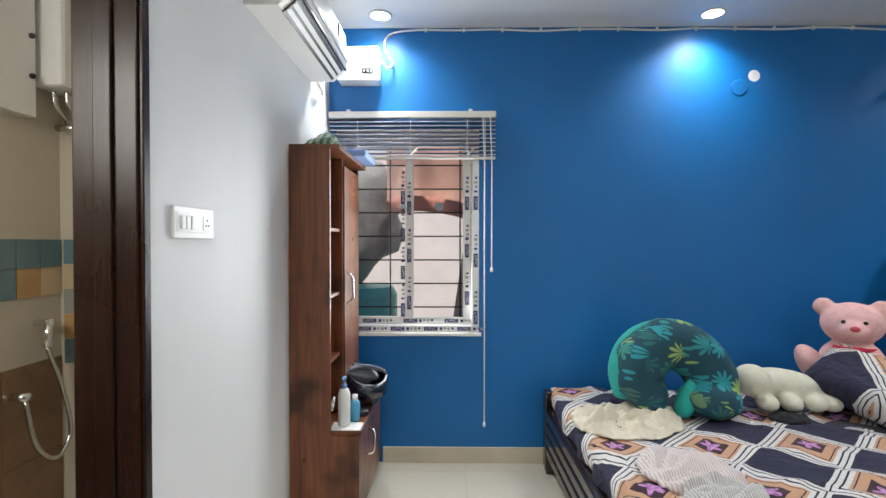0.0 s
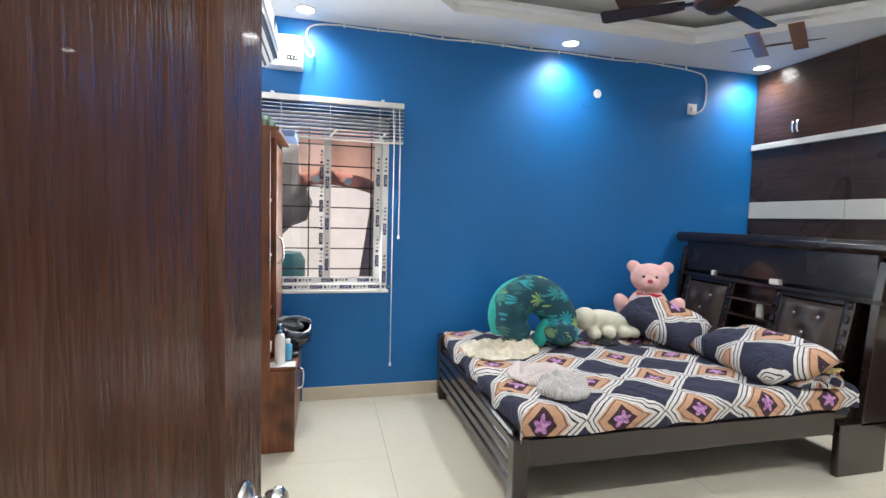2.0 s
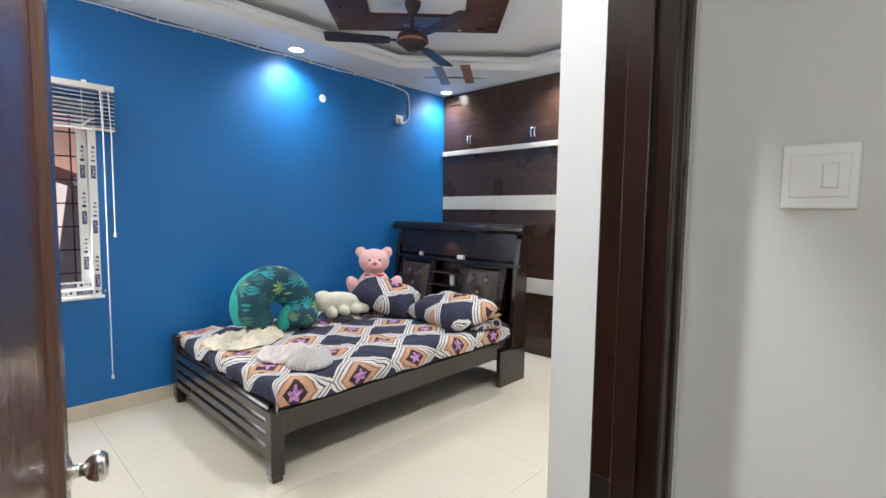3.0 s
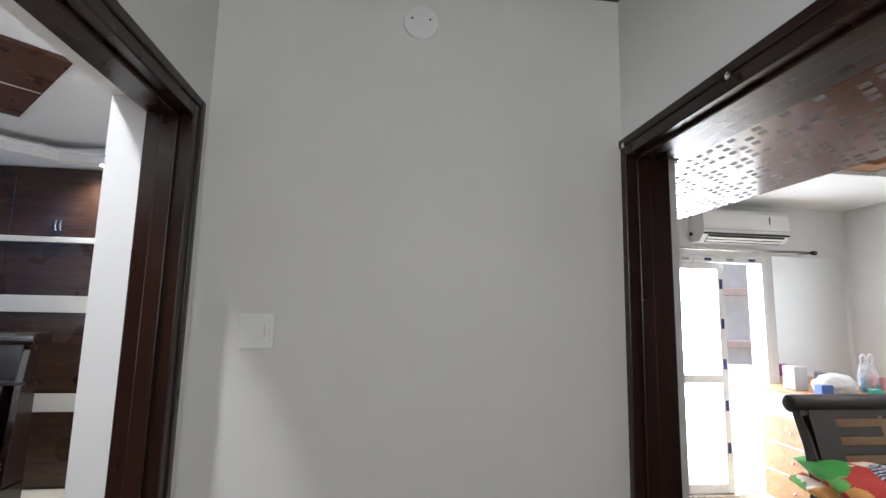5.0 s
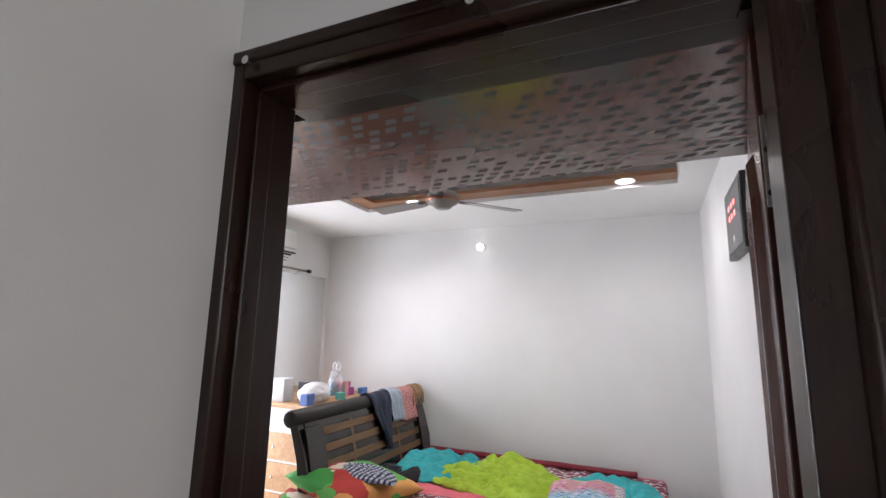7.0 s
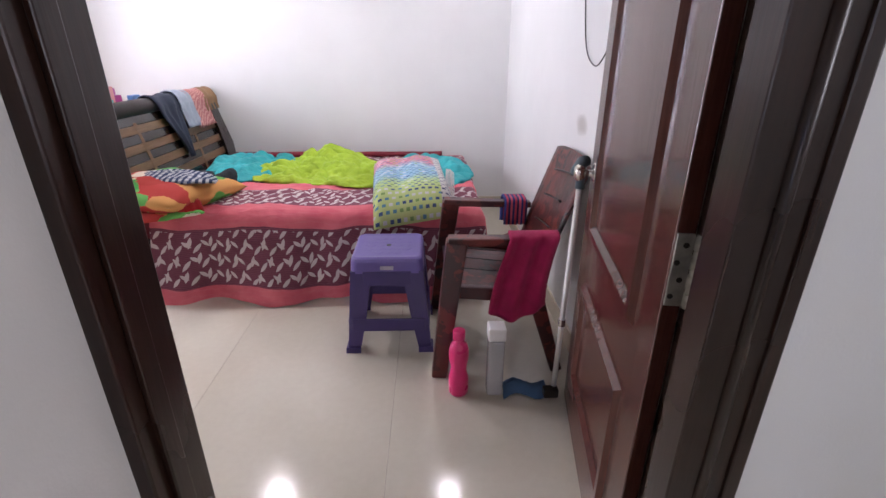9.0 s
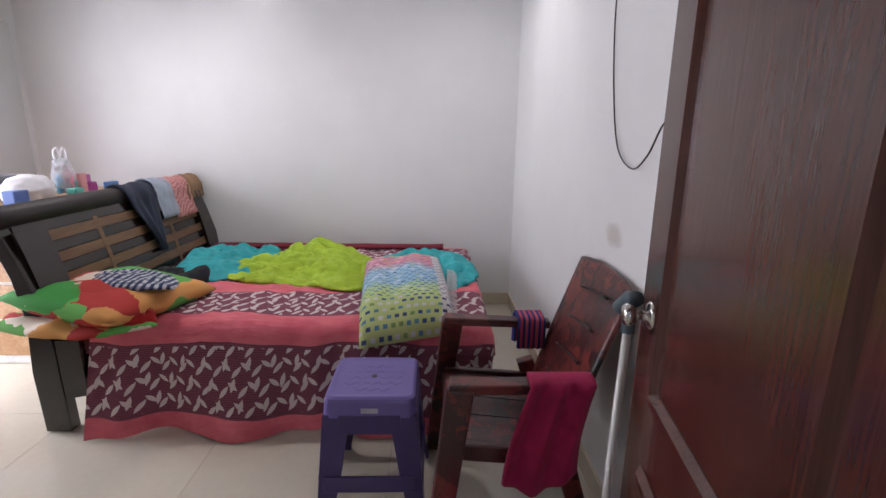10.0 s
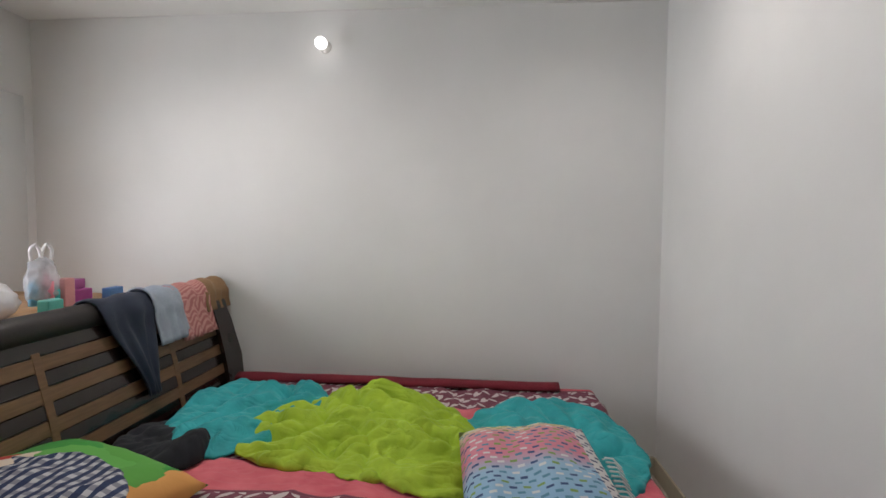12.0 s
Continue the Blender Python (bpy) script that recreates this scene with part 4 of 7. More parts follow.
solid("tissue", sheet(lambda u, v: (0.03 + 0.06 * u, 2.76 + 0.05 * v, 0.58 + 0.05 * u * v + 0.03 * noise.noise((u * 4, v * 4, 1))), 8, 8, 0.002), PLASTIC_WHITE, "crumpled white tissue on a shelf", "tissue", smooth=True)
# helmet
NAVY_SHELL = plain("navy_helmet_shell", (0.010, 0.014, 0.030), 0.25, coat=0.6)
ob = thing("helmet", (0.16, 3.12, 0.498), "dark navy motorcycle helmet lying open side up", "helmet")
bm = lathe([(0.03, 0.0), (0.09, 0.02), (0.125, 0.07), (0.135, 0.12), (0.13, 0.17), (0.115, 0.19), (0.105, 0.185), (0.118, 0.16), (0.12, 0.12), (0.11, 0.07), (0.07, 0.03), (0.0, 0.02), ], (0, 0, 0), 28)
for v in bm.verts:
    if v.co.z > 0.1 and v.co.y < 0:
        v.co.z -= 0.05 * min(1, -v.co.y / 0.1)
bm.transform(Matrix.Translation((0.16, 3.12, 0.499)) @ pose(0, 0, 0, 0, 10, 20) @ Matrix.Diagonal((0.95, 1.1, 1.0, 1)))
part("shell", bm, NAVY_SHELL, ob, smooth=True)
bm = blob((0.155, 3.13, 0.66), (0.09, 0.10, 0.035), (0, 12, 0), 0.3)
part("lining", bm, cloth("grey_lining", (0.20, 0.21, 0.23)), ob, "grey padded lining", True)
bm = sheet(lambda u, v: (0.10 + 0.20 * u, 3.05 + 0.10 * v, 0.70 - 0.05 * v + 0.03 * math.sin(u * 3)), 8, 4, 0.004)
part("visor", bm, plain("pale_visor", (0.35, 0.40, 0.50), 0.2), ob, "pale blue-grey visor edge", True)
# cloth and tray on top of the dresser


def check_cloth(name, a, b, c, size, band=0.5, space="Object"):
    g = Nodes(name)
    v = g.coords((1 / size,) * 3, space=space)
    sep = g.n("SeparateXYZ")
    g.put(v, sep.inputs[0])
    fx = g.math("LESS_THAN", g.math("FRACT", sep.outputs[0]), band)
    fy = g.math("LESS_THAN", g.math("FRACT", sep.outputs[1]), band)
    col = g.mix(fx, a, b)
    col = g.mix(g.math("MULTIPLY", fy, 0.55), col, c)
    g.colour(col)
    g.bump(g.noise(v, 40.0), 0.3, 0.003)
    return g.finish(0.9)


GREEN_CHECK = check_cloth("green_check_cloth", (0.30, 0.36, 0.26), (0.06, 0.13, 0.08), (0.05, 0.09, 0.07), 0.035)
bm = sheet(lambda u, v: (-0.06 + 0.17 * u, 2.76 + 0.24 * v, 1.862 + 0.075 * math.sin(math.pi * u) ** 0.6 * math.sin(math.pi * v) ** 0.6 * (0.8 + 0.6 * fold(u * 2, v * 2, 1.2))), 22, 26)
solid("folded_cloth", bm, GREEN_CHECK, "green checked cloth bunched on the dresser", "cloth", smooth=True)
solid("plastic_tray", box(0.02, 3.03, 1.858, 0.20, 3.36, 1.895, 0.008), plain("pale_blue_tray", (0.22, 0.34, 0.62), 0.4), "pale blue plastic tray lying on the dresser", "tray")

# switch plates


def switch_plate(name, m, w, h, cells, label):
    """A plate facing local -y with switch rockers and sockets."""
    ob = thing(name, m, label, "switch", "switch plates")
    part("plate", box(-w / 2, -0.011, -h / 2, w / 2, 0, h / 2, 0.003), PLASTIC_WHITE, ob, place=False)
    part("insert", box(-w / 2 + 0.012, -0.013, -h / 2 + 0.018, w / 2 - 0.012, -0.009, h / 2 - 0.018, 0.001), PLASTIC_WHITE, ob, place=False)
    for x, kind in cells:
        if kind == "rocker":
            bm = box(x - 0.010, -0.018, -0.019, x + 0.010, -0.012, 0.019, 0.002)
            part("rocker", bm, PLASTIC_WHITE, ob, place=False)
        else:
            part("socket_face", box(x - 0.022, -0.015, -0.022, x + 0.022, -0.012, 0.022, 0.002), PLASTIC_WHITE, ob, place=False)
            for dx, dz in ((-0.008, -0.006), (0.008, -0.006), (0, 0.010)):
                part("hole", lathe([(0.003, 0), (0.003, 0.002), (0, 0.002)], (x + dx, -0.0165, dz), 8, axis="y"), BLACK_PLASTIC, ob, place=False)
    return ob


switch_plate("switch_plate", pose(-0.11, 1.89, 1.45, 0, 0, 90), 0.215, 0.092, [(-0.07, "rocker"), (-0.045, "rocker"), (-0.02, "rocker"), (0.06, "socket")], "wide white plate with switches and a socket")
switch_plate("switch_plate", pose(1.10, -0.262, 1.468, 0, 0, -90), 0.098, 0.102, [(0.014, "rocker")], "square white plate with a single switch")
switch_plate("switch_plate", pose(-0.06, -2.47, 1.41, 0, 0, 90), 0.12, 0.20, [(0.0, "socket"), (-0.035, "rocker")], "white plate with a socket and a switch")


# ---- the double bed in the blue bedroom ----
bed = thing("double_bed", (2.3, 2.62, 0), "black-brown wooden double bed with a padded headboard", "bed")
BX0, BX1, BY0, BY1 = 1.225, 3.49, 1.855, 3.39
for y in (BY0, BY1 - 0.075):
    part("post", slab([(BX0, y), (BX0 + 0.075, y), (BX0 + 0.075, y + 0.075), (BX0, y + 0.075)], 0.03, 0.50 if y > 2 else 0.385, bevel=0.008), BED_WOOD, bed)
    part("foot", box(BX0 + 0.008, y + 0.008, 0.0, BX0 + 0.067, y + 0.067, 0.035, 0.006), BED_WOOD, bed)
part("side_rail", box(BX0 + 0.07, BY0 + 0.01, 0.245, 3.12, BY0 + 0.045, 0.375, 0.005), BED_WOOD, bed)
part("side_rail", box(BX0 + 0.07, BY1 - 0.045, 0.245, 3.12, BY1 - 0.01, 0.375, 0.005), BED_WOOD, bed)
part("slat_base", box(BX0 + 0.07, BY0 + 0.045, 0.30, 3.3, BY1 - 0.045, 0.33), BED_WOOD, bed)
part("foot_panel", box(BX0 + 0.02, BY0 + 0.07, 0.10, BX0 + 0.05, BY1 - 0.07, 0.40, 0.004), BED_WOOD, bed)
for z in (0.12, 0.19, 0.26, 0.33):
    part("foot_slat", box(BX0 + 0.004, BY0 + 0.07, z, BX0 + 0.03, BY1 - 0.07, z + 0.05, 0.006), BED_WOOD, bed)
part("headboard_side", box(3.15, BY0, 0.0, 3.50, BY0 + 0.04, 0.30, 0.005), BED_WOOD, bed)
bm = slab([(3.30, 0.28), (3.50, 0.28), (3.50, 1.20), (3.40, 1.20), (3.36, 0.95)], 0, 0.045, bevel=0.003)
bm.transform(Matrix(((1, 0, 0, 0), (0, 0, -1, BY0 + 0.045), (0, 1, 0, 0), (0, 0, 0, 1))))
part("headboard_side", bm, BED_WOOD, bed)
bm = slab([(3.30, 0.0), (3.50, 0.0), (3.50, 1.20), (3.40, 1.20), (3.36, 0.95)], 0, 0.045, bevel=0.003)
bm.transform(Matrix(((1, 0, 0, 0), (0, 0, -1, BY1), (0, 1, 0, 0), (0, 0, 0, 1))))
part("headboard_side", bm, BED_WOOD, bed)
part("headboard_base", box(3.15, BY0 + 0.04, 0.22, 3.30, BY1, 0.40, 0.004), BED_WOOD, bed)
part("headboard_back", box(3.46, BY0 + 0.045, 0.2, 3.50, BY1 - 0.045, 1.22, 0.003), BED_WOOD, bed)
part("headboard_panel", box(3.395, BY0 + 0.045, 1.00, 3.43, BY1 - 0.045, 1.24, 0.006), BED_WOOD, bed)
part("headboard_lip", box(3.36, BY0 - 0.02, 0.955, 3.50, BY1 + 0.01, 0.985, 0.006), BED_WOOD, bed)
bm = slab([(3.36, 1.235), (3.34, 1.262), (3.34, 1.29), (3.36, 1.318), (3.52, 1.318), (3.54, 1.29), (3.52, 1.235)], -0.05, BY1 - BY0 + 0.03, bevel=0.006)
bm.transform(Matrix(((1, 0, 0, 0), (0, 0, 1, BY0), (0, 1, 0, 0), (0, 0, 0, 1))))
part("cap_rail", bm, BED_WOOD, bed, "moulded top rail")
for z in (0.72, 0.84):
    part("niche_shelf", box(3.32, 2.46, z, 3.46, 2.86, z + 0.018, 0.003), BED_WOOD, bed)
LEATHER = plain("dark_brown_leatherette", (0.045, 0.030, 0.024), 0.32, var=0.15, grain=160, relief=0.3)
STUD = plain("crystal_stud", (0.85, 0.85, 0.86), 0.08, 0.9)
for ya, yb in ((1.99, 2.50), (2.83, 3.33)):
    turn = Matrix.Translation((3.30, (ya + yb) / 2, 0.45)) @ pose(0, 0, 0, 0, 12, 0)
    fr = bmesh.new()
    h, w2 = 0.54, (yb - ya) / 2
    box(-0.02, -w2, 0, 0.02, -w2 + 0.06, h, 0.006, fr)
    box(-0.02, w2 - 0.06, 0, 0.02, w2, h, 0.006, fr)
    box(-0.02, -w2 + 0.06, h - 0.06, 0.02, w2 - 0.06, h, 0.006, fr)
    fr.transform(turn)
    part("cushion_frame", fr, BED_WOOD, bed, "carved dark frame round the pad")
    for k in range(6):
        for yy in (-w2 + 0.03, w2 - 0.03):
            bm = blob((-0.024, yy, 0.06 + k * 0.085), (0.008, 0.016, 0.026), sub=2)
            bm.transform(turn)
            part("carving", bm, BED_WOOD, bed, smooth=True)

    def pad(u, v, w2=w2, h=h):
        yy, zz = (u - 0.5) * 2 * (w2 - 0.06), 0.02 + v * (h - 0.09)
        d = 0.02 + 0.045 * (1 - (2 * u - 1) ** 6) * (1 - (2 * v - 1) ** 6)
        for uu, vv in ((0.3, 0.3), (0.7, 0.3), (0.5, 0.55), (0.3, 0.8), (0.7, 0.8)):
            d -= 0.030 * math.exp(-((u - uu) ** 2 + (v - vv) ** 2) / 0.006)
        return (-d, yy, zz)
    bm = sheet(pad, 26, 26, 0)
    bm.transform(turn)
    cu = part("cushion_pad", bm, LEATHER, bed, "tufted dark brown leatherette pad", True)
    for uu, vv in ((0.3, 0.3), (0.7, 0.3), (0.5, 0.55), (0.3, 0.8), (0.7, 0.8)):
        q = Vector(pad(uu, vv))
        bm = blob((q.x - 0.006, q.y, q.z), (0.009, 0.012, 0.012), sub=2)
        bm.transform(turn)
        part("stud", bm, STUD, cu, "bright crystal stud")


solid("lotion_bottle", lathe([(0.0, 0.0), (0.022, 0.0), (0.024, 0.005), (0.024, 0.085), (0.014, 0.10), (0.014, 0.118), (0.0, 0.12)], (3.38, 2.60, 0.738), 16), PLASTIC_WHITE, "white bottle standing in the headboard niche", "bottle", smooth=True)
for x, y, w in ((3.385, 2.50, 0.07), (3.385, 3.03, 0.025)):
    solid("small_packet", box(x - 0.02, y - w / 2, 0.986, x + 0.02, y + w / 2, 1.022, 0.004), PLASTIC_WHITE, "small white packet on the headboard ledge", "packet", "small white packets")


def quilt_material():
    g = Nodes("diamond_print_bedsheet")
    v = g.coords((1 / 0.42, 1 / 0.37, 1), space="UV")
    sep = g.n("SeparateXYZ")
    warp = g.noise(g.coords((1, 1, 1), space="UV"), 3.2, 3.0)
    g.put(v, sep.inputs[0])
    w = g.math("MULTIPLY", g.math("SUBTRACT", warp, 0.5), 0.30)
    u_, v_ = g.math("ADD", g.math("ADD", sep.outputs[0], 0.238), w), g.math("ADD", g.math("ADD", sep.outputs[1], 0.58), w)
    a = g.math("ABSOLUTE", g.math("SUBTRACT", g.math("FRACT", u_), 0.5))
    b = g.math("ABSOLUTE", g.math("SUBTRACT", g.math("FRACT", v_), 0.5))
    d = g.math("ADD", a, b)
    navy, peach, white, black, plum, pink = (0.010, 0.012, 0.040), (0.52, 0.29, 0.17), (0.64, 0.62, 0.60), (0.012, 0.010, 0.014), (0.035, 0.008, 0.018), (0.45, 0.20, 0.46)
    base = g.ramp(d, [(0.0, plum), (0.19, peach), (0.30, black), (0.315, peach), (0.345, white), (0.40, black), (0.425, white), (0.48, black), (0.50, white), (0.545, black), (0.56, navy)], True)
    ang = g.math("ARCTAN2", g.math("SUBTRACT", g.math("FRACT", v_), 0.5), g.math("SUBTRACT", g.math("FRACT", u_), 0.5))
    r = g.math("SQRT", g.math("ADD", g.math("POWER", a, 2.0), g.math("POWER", b, 2.0)))
    petal = g.math("ADD", 0.085, g.math("MULTIPLY", g.math("SINE", g.math("MULTIPLY", ang, 5.0)), 0.028))
    rough = g.noise(v, 22.0, 2.0)
    flower = g.math("LESS_THAN", g.math("ADD", r, g.math("MULTIPLY", g.math("SUBTRACT", rough, 0.5), 0.06)), petal)
    col = g.mix(flower, base, g.ramp(rough, [(0.35, (0.28, 0.09, 0.30)), (0.6, (0.58, 0.30, 0.56))]))
    fibre = g.noise(v, 130.0, 1.0)
    crumple = g.math("ABSOLUTE", g.math("SUBTRACT", g.noise(v, 4.0, 3.0, 0.5, 1.0), 0.5))
    col = g.mix(0.035, col, g.ramp(fibre, [(0.3, (0.02, 0.02, 0.03)), (0.7, (0.5, 0.48, 0.46))]))
    g.colour(col)
    g.bump(g.math("ADD", g.math("MULTIPLY", fibre, 0.12), g.math("MINIMUM", g.math("MULTIPLY", crumple, 5.0), 1.0)), 0.6, 0.012)
    return g.finish(0.85)


QUILT = quilt_material()


def drape(x0, x1, y0, y1, top, drops, nu, nv, wave, k, sag=None):
    """A cloth over a mattress: drops gives how far it hangs past x0, x1, y0, y1; UV in metres."""
    dx0, dx1, dy0, dy1 = drops
    w, h = (x1 - x0) + dx0 + dx1, (y1 - y0) + dy0 + dy1
    r = 0.05

    def edge(s, lo, hi, n):
        """Arc length to (across, down)."""
        if s < lo:
            o = lo - s
            t = min(o / r, 1.57) if o < r * 1.57 else 1.57
            return lo - r * math.sin(t) + r * 0 , r * (1 - math.cos(t)) + max(0, o - r * 1.57)
        if s > hi:
            o = s - hi
            t = min(o / r, 1.57)
            return hi + r * math.sin(t), r * (1 - math.cos(t)) + max(0, o - r * 1.57)
        return s, 0.0
    bm = bmesh.new()
    uvl = bm.loops.layers.uv.new("UVMap")
    g = []
    for i in range(nu + 1):
        row = []
        for j in range(nv + 1):
            sx, sy = x0 - dx0 + w * i / nu, y0 - dy0 + h * j / nv
            x, da = edge(sx, x0, x1, 0)
            y, db = edge(sy, y0, y1, 0)
            down = max(da, db) + 0.25 * min(da, db)
            z = top - down + wave * (fold(sx, sy, 2.2, k) - 0.4) * (1.0 if down < 0.05 else 0.4)
            if da > 0.02:
                x += (-1 if sx < x0 else 1) * 0.018 * math.sin(sy * 19 + 2 * math.sin(sy * 5)) * min(1, da / 0.15)
            if db > 0.02:
                y += (-1 if sy < y0 else 1) * 0.018 * math.sin(sx * 17 + 2 * math.sin(sx * 6)) * min(1, db / 0.15)
            if sag:
                z += sag(x, y)
            row.append((bm.verts.new((x, y, z)), (sx, sy)))
        g.append(row)
    for i in range(nu):
        for j in range(nv):
            q = (g[i][j], g[i + 1][j], g[i + 1][j + 1], g[i][j + 1])
            f = bm.faces.new([p[0] for p in q])
            for loop, p in zip(f.loops, q):
                loop[uvl].uv = p[1]
    bmesh.ops.recalc_face_normals(bm, faces=bm.faces)
    return bm


MATT = cloth("dark_mattress", (0.03, 0.03, 0.05))
solid("mattress", box(BX0 + 0.05, BY0 + 0.03, 0.332, 3.27, BY1 - 0.03, 0.50, 0.03, seg=3), MATT, "thick mattress under the printed bedsheet", "mattress", smooth=True)
bm = drape(BX0 + 0.08, 3.25, BY0 + 0.055, BY1 - 0.03, 0.512, (0.13, 0.02, 0.15, 0.05), 150, 120, 0.028, 1)
solid("bedsheet", bm, QUILT, "navy, peach and white diamond print bedsheet with flowers", "bedsheet", smooth=True)


def pillow(name, centre, size, turn, material, label, k=0, group="", uv=1.0, edge=None):
    """A soft filled pillow."""
    L, W, H = size
    bm = bmesh.new()
    uvl = bm.loops.layers.uv.new("UVMap")
    n = 22
    for side in (1, -1):
        g = []
        for i in range(n + 1):
            row = []
            for j in range(n + 1):
                u, v = i / n * 2 - 1, j / n * 2 - 1
                pinch = 1 - 0.06 * (1 - abs(u) ** 2) * abs(v) ** 4 - 0.0
                hx = (1 - abs(u) ** 4) ** 0.5 * (1 - abs(v) ** 4) ** 0.5
                z = side * H / 2 * hx * (1 + 0.25 * noise.noise((u * 1.7 + k, v * 1.7, side))) + 0.012 * noise.noise((u * 4 + k, v * 4, 3)) * hx
                row.append((bm.verts.new((u * L / 2 * pinch * (1 - 0.05 * abs(v) ** 2 * (1 - abs(u))), v * W / 2 * (1 - 0.06 * (1 - abs(v)) * abs(u)), z)), (u * L / 2 * uv, v * W / 2 * uv)))
            g.append(row)
        for i in range(n):
            for j in range(n):
                q = (g[i][j], g[i + 1][j], g[i + 1][j + 1], g[i][j + 1])
                f = bm.faces.new([p[0] for p in q])
                for loop, p in zip(f.loops, q):
                    loop[uvl].uv = p[1]
    bmesh.ops.remove_doubles(bm, verts=bm.verts, dist=1e-4)
    bm.transform(Matrix.Translation(centre) @ pose(0, 0, 0, *turn))
    if edge is not None:
        for vert in bm.verts:
            vert.co.z -= 2.2 * max(0.0, vert.co.y - edge) ** 1.5
    return solid(name, bm, material, label, "pillow", group, smooth=True)


pillow("pillow", (2.80, 2.87, 0.665), (0.36, 0.56, 0.20), (20, -26, 24), QUILT, "diamond print pillow leaning on the toy bear", 1, "printed pillows")
pillow("pillow", (2.95, 2.22, 0.615), (0.44, 0.72, 0.20), (0, -14, -10), QUILT, "diamond print pillow lying before the headboard", 5, "printed pillows")
solid("yellow_cloth", sheet(lambda u, v: (3.10 + 0.14 * u, 1.92 + 0.12 * v, 0.570 + 0.03 * fold(u, v, 2.0, 3)), 10, 10), cloth("yellow_cloth", (0.45, 0.33, 0.13)), "small yellow cloth under the pillow", "cloth", smooth=True)
# pink bear (one plain mesh)
bx, by, bz = 2.87, 3.13, 0.52
bm = blob((bx, by, bz + 0.17), (0.16, 0.12, 0.19), lumps=0.05)
blob((bx, by - 0.015, bz + 0.43), (0.142, 0.115, 0.118), bm=bm, lumps=0.03)
for s in (-1, 1):
    blob((bx + s * 0.122, by, bz + 0.515), (0.052, 0.032, 0.052), bm=bm)
    blob((bx + s * 0.175, by - 0.06, bz + 0.19), (0.065, 0.075, 0.13), (20, s * 28, 0), bm=bm)
    blob((bx + s * 0.09, by - 0.13, bz + 0.055), (0.075, 0.11, 0.06), bm=bm)
blob((bx, by - 0.12, bz + 0.405), (0.062, 0.045, 0.048), bm=bm)
bm = weld(bm, 0.012)
PINK_FUR = cloth("pink_plush", (0.88, 0.54, 0.51), (0.80, 0.43, 0.41), 1.0, 260.0, 30.0, 0.8)
face = Matrix.Translation((bx, by, 0)) @ pose(0, 0, 0, 0, 0, -35) @ Matrix.Translation((-bx, -by, 0))
bm.transform(face)
bear = solid("teddy_bear", bm, PINK_FUR, "pink plush toy bear sitting against the blue wall", "soft toy", smooth=True)
sc = sheet(lambda u, v: (bx - 0.085 + (0.17 - 0.085 * math.sin(math.pi * min(1, v * 1.3))) * u + 0.03 * v, by - 0.135 - 0.03 * math.sin(math.pi * u) - 0.012 * math.sin(9 * u + 4 * v), bz + 0.325 - 0.20 * v), 14, 10, 0.008)
sc.transform(face)
solid("red_scarf", sc, cloth("red_scarf", (0.55, 0.02, 0.06)), "small red scarf tied round the toy", "scarf", smooth=True)
bm = bmesh.new()
for dx, dz, r in ((-0.045, 0.45, 0.011), (0.045, 0.45, 0.011)):
    blob((bx + dx, by - 0.122, bz + dz), (r, 0.008, r), bm=bm, sub=2)
bm.transform(face)
solid("toy_eyes", bm, BLACK_PLASTIC, "dark button eyes of the toy", "buttons", smooth=True)
bm = blob((bx, by - 0.162, bz + 0.42), (0.022, 0.010, 0.016), sub=2)
bm.transform(face)
solid("toy_nose", bm, cloth("red_nose", (0.65, 0.10, 0.12)), "red nose of the toy", "button", smooth=True)
# white dog shaped bolster
CREAM_FUR = cloth("cream_plush", (0.70, 0.68, 0.55), (0.60, 0.58, 0.45), 1.0, 300.0, 25.0, 0.6)
bm = blob((2.42, 3.02, 0.64), (0.21, 0.085, 0.085), (0, 8, -8), 0.06)
blob((2.24, 3.00, 0.67), (0.09, 0.085, 0.085), bm=bm)
for dx in (-0.14, -0.02, 0.10, 0.18):
    blob((2.42 + dx, 2.93, 0.575), (0.05, 0.06, 0.045), bm=bm)
bm = weld(bm, 0.011)
solid("toy_dog", bm, CREAM_FUR, "long cream plush toy lying on the bed", "soft toy", smooth=True)


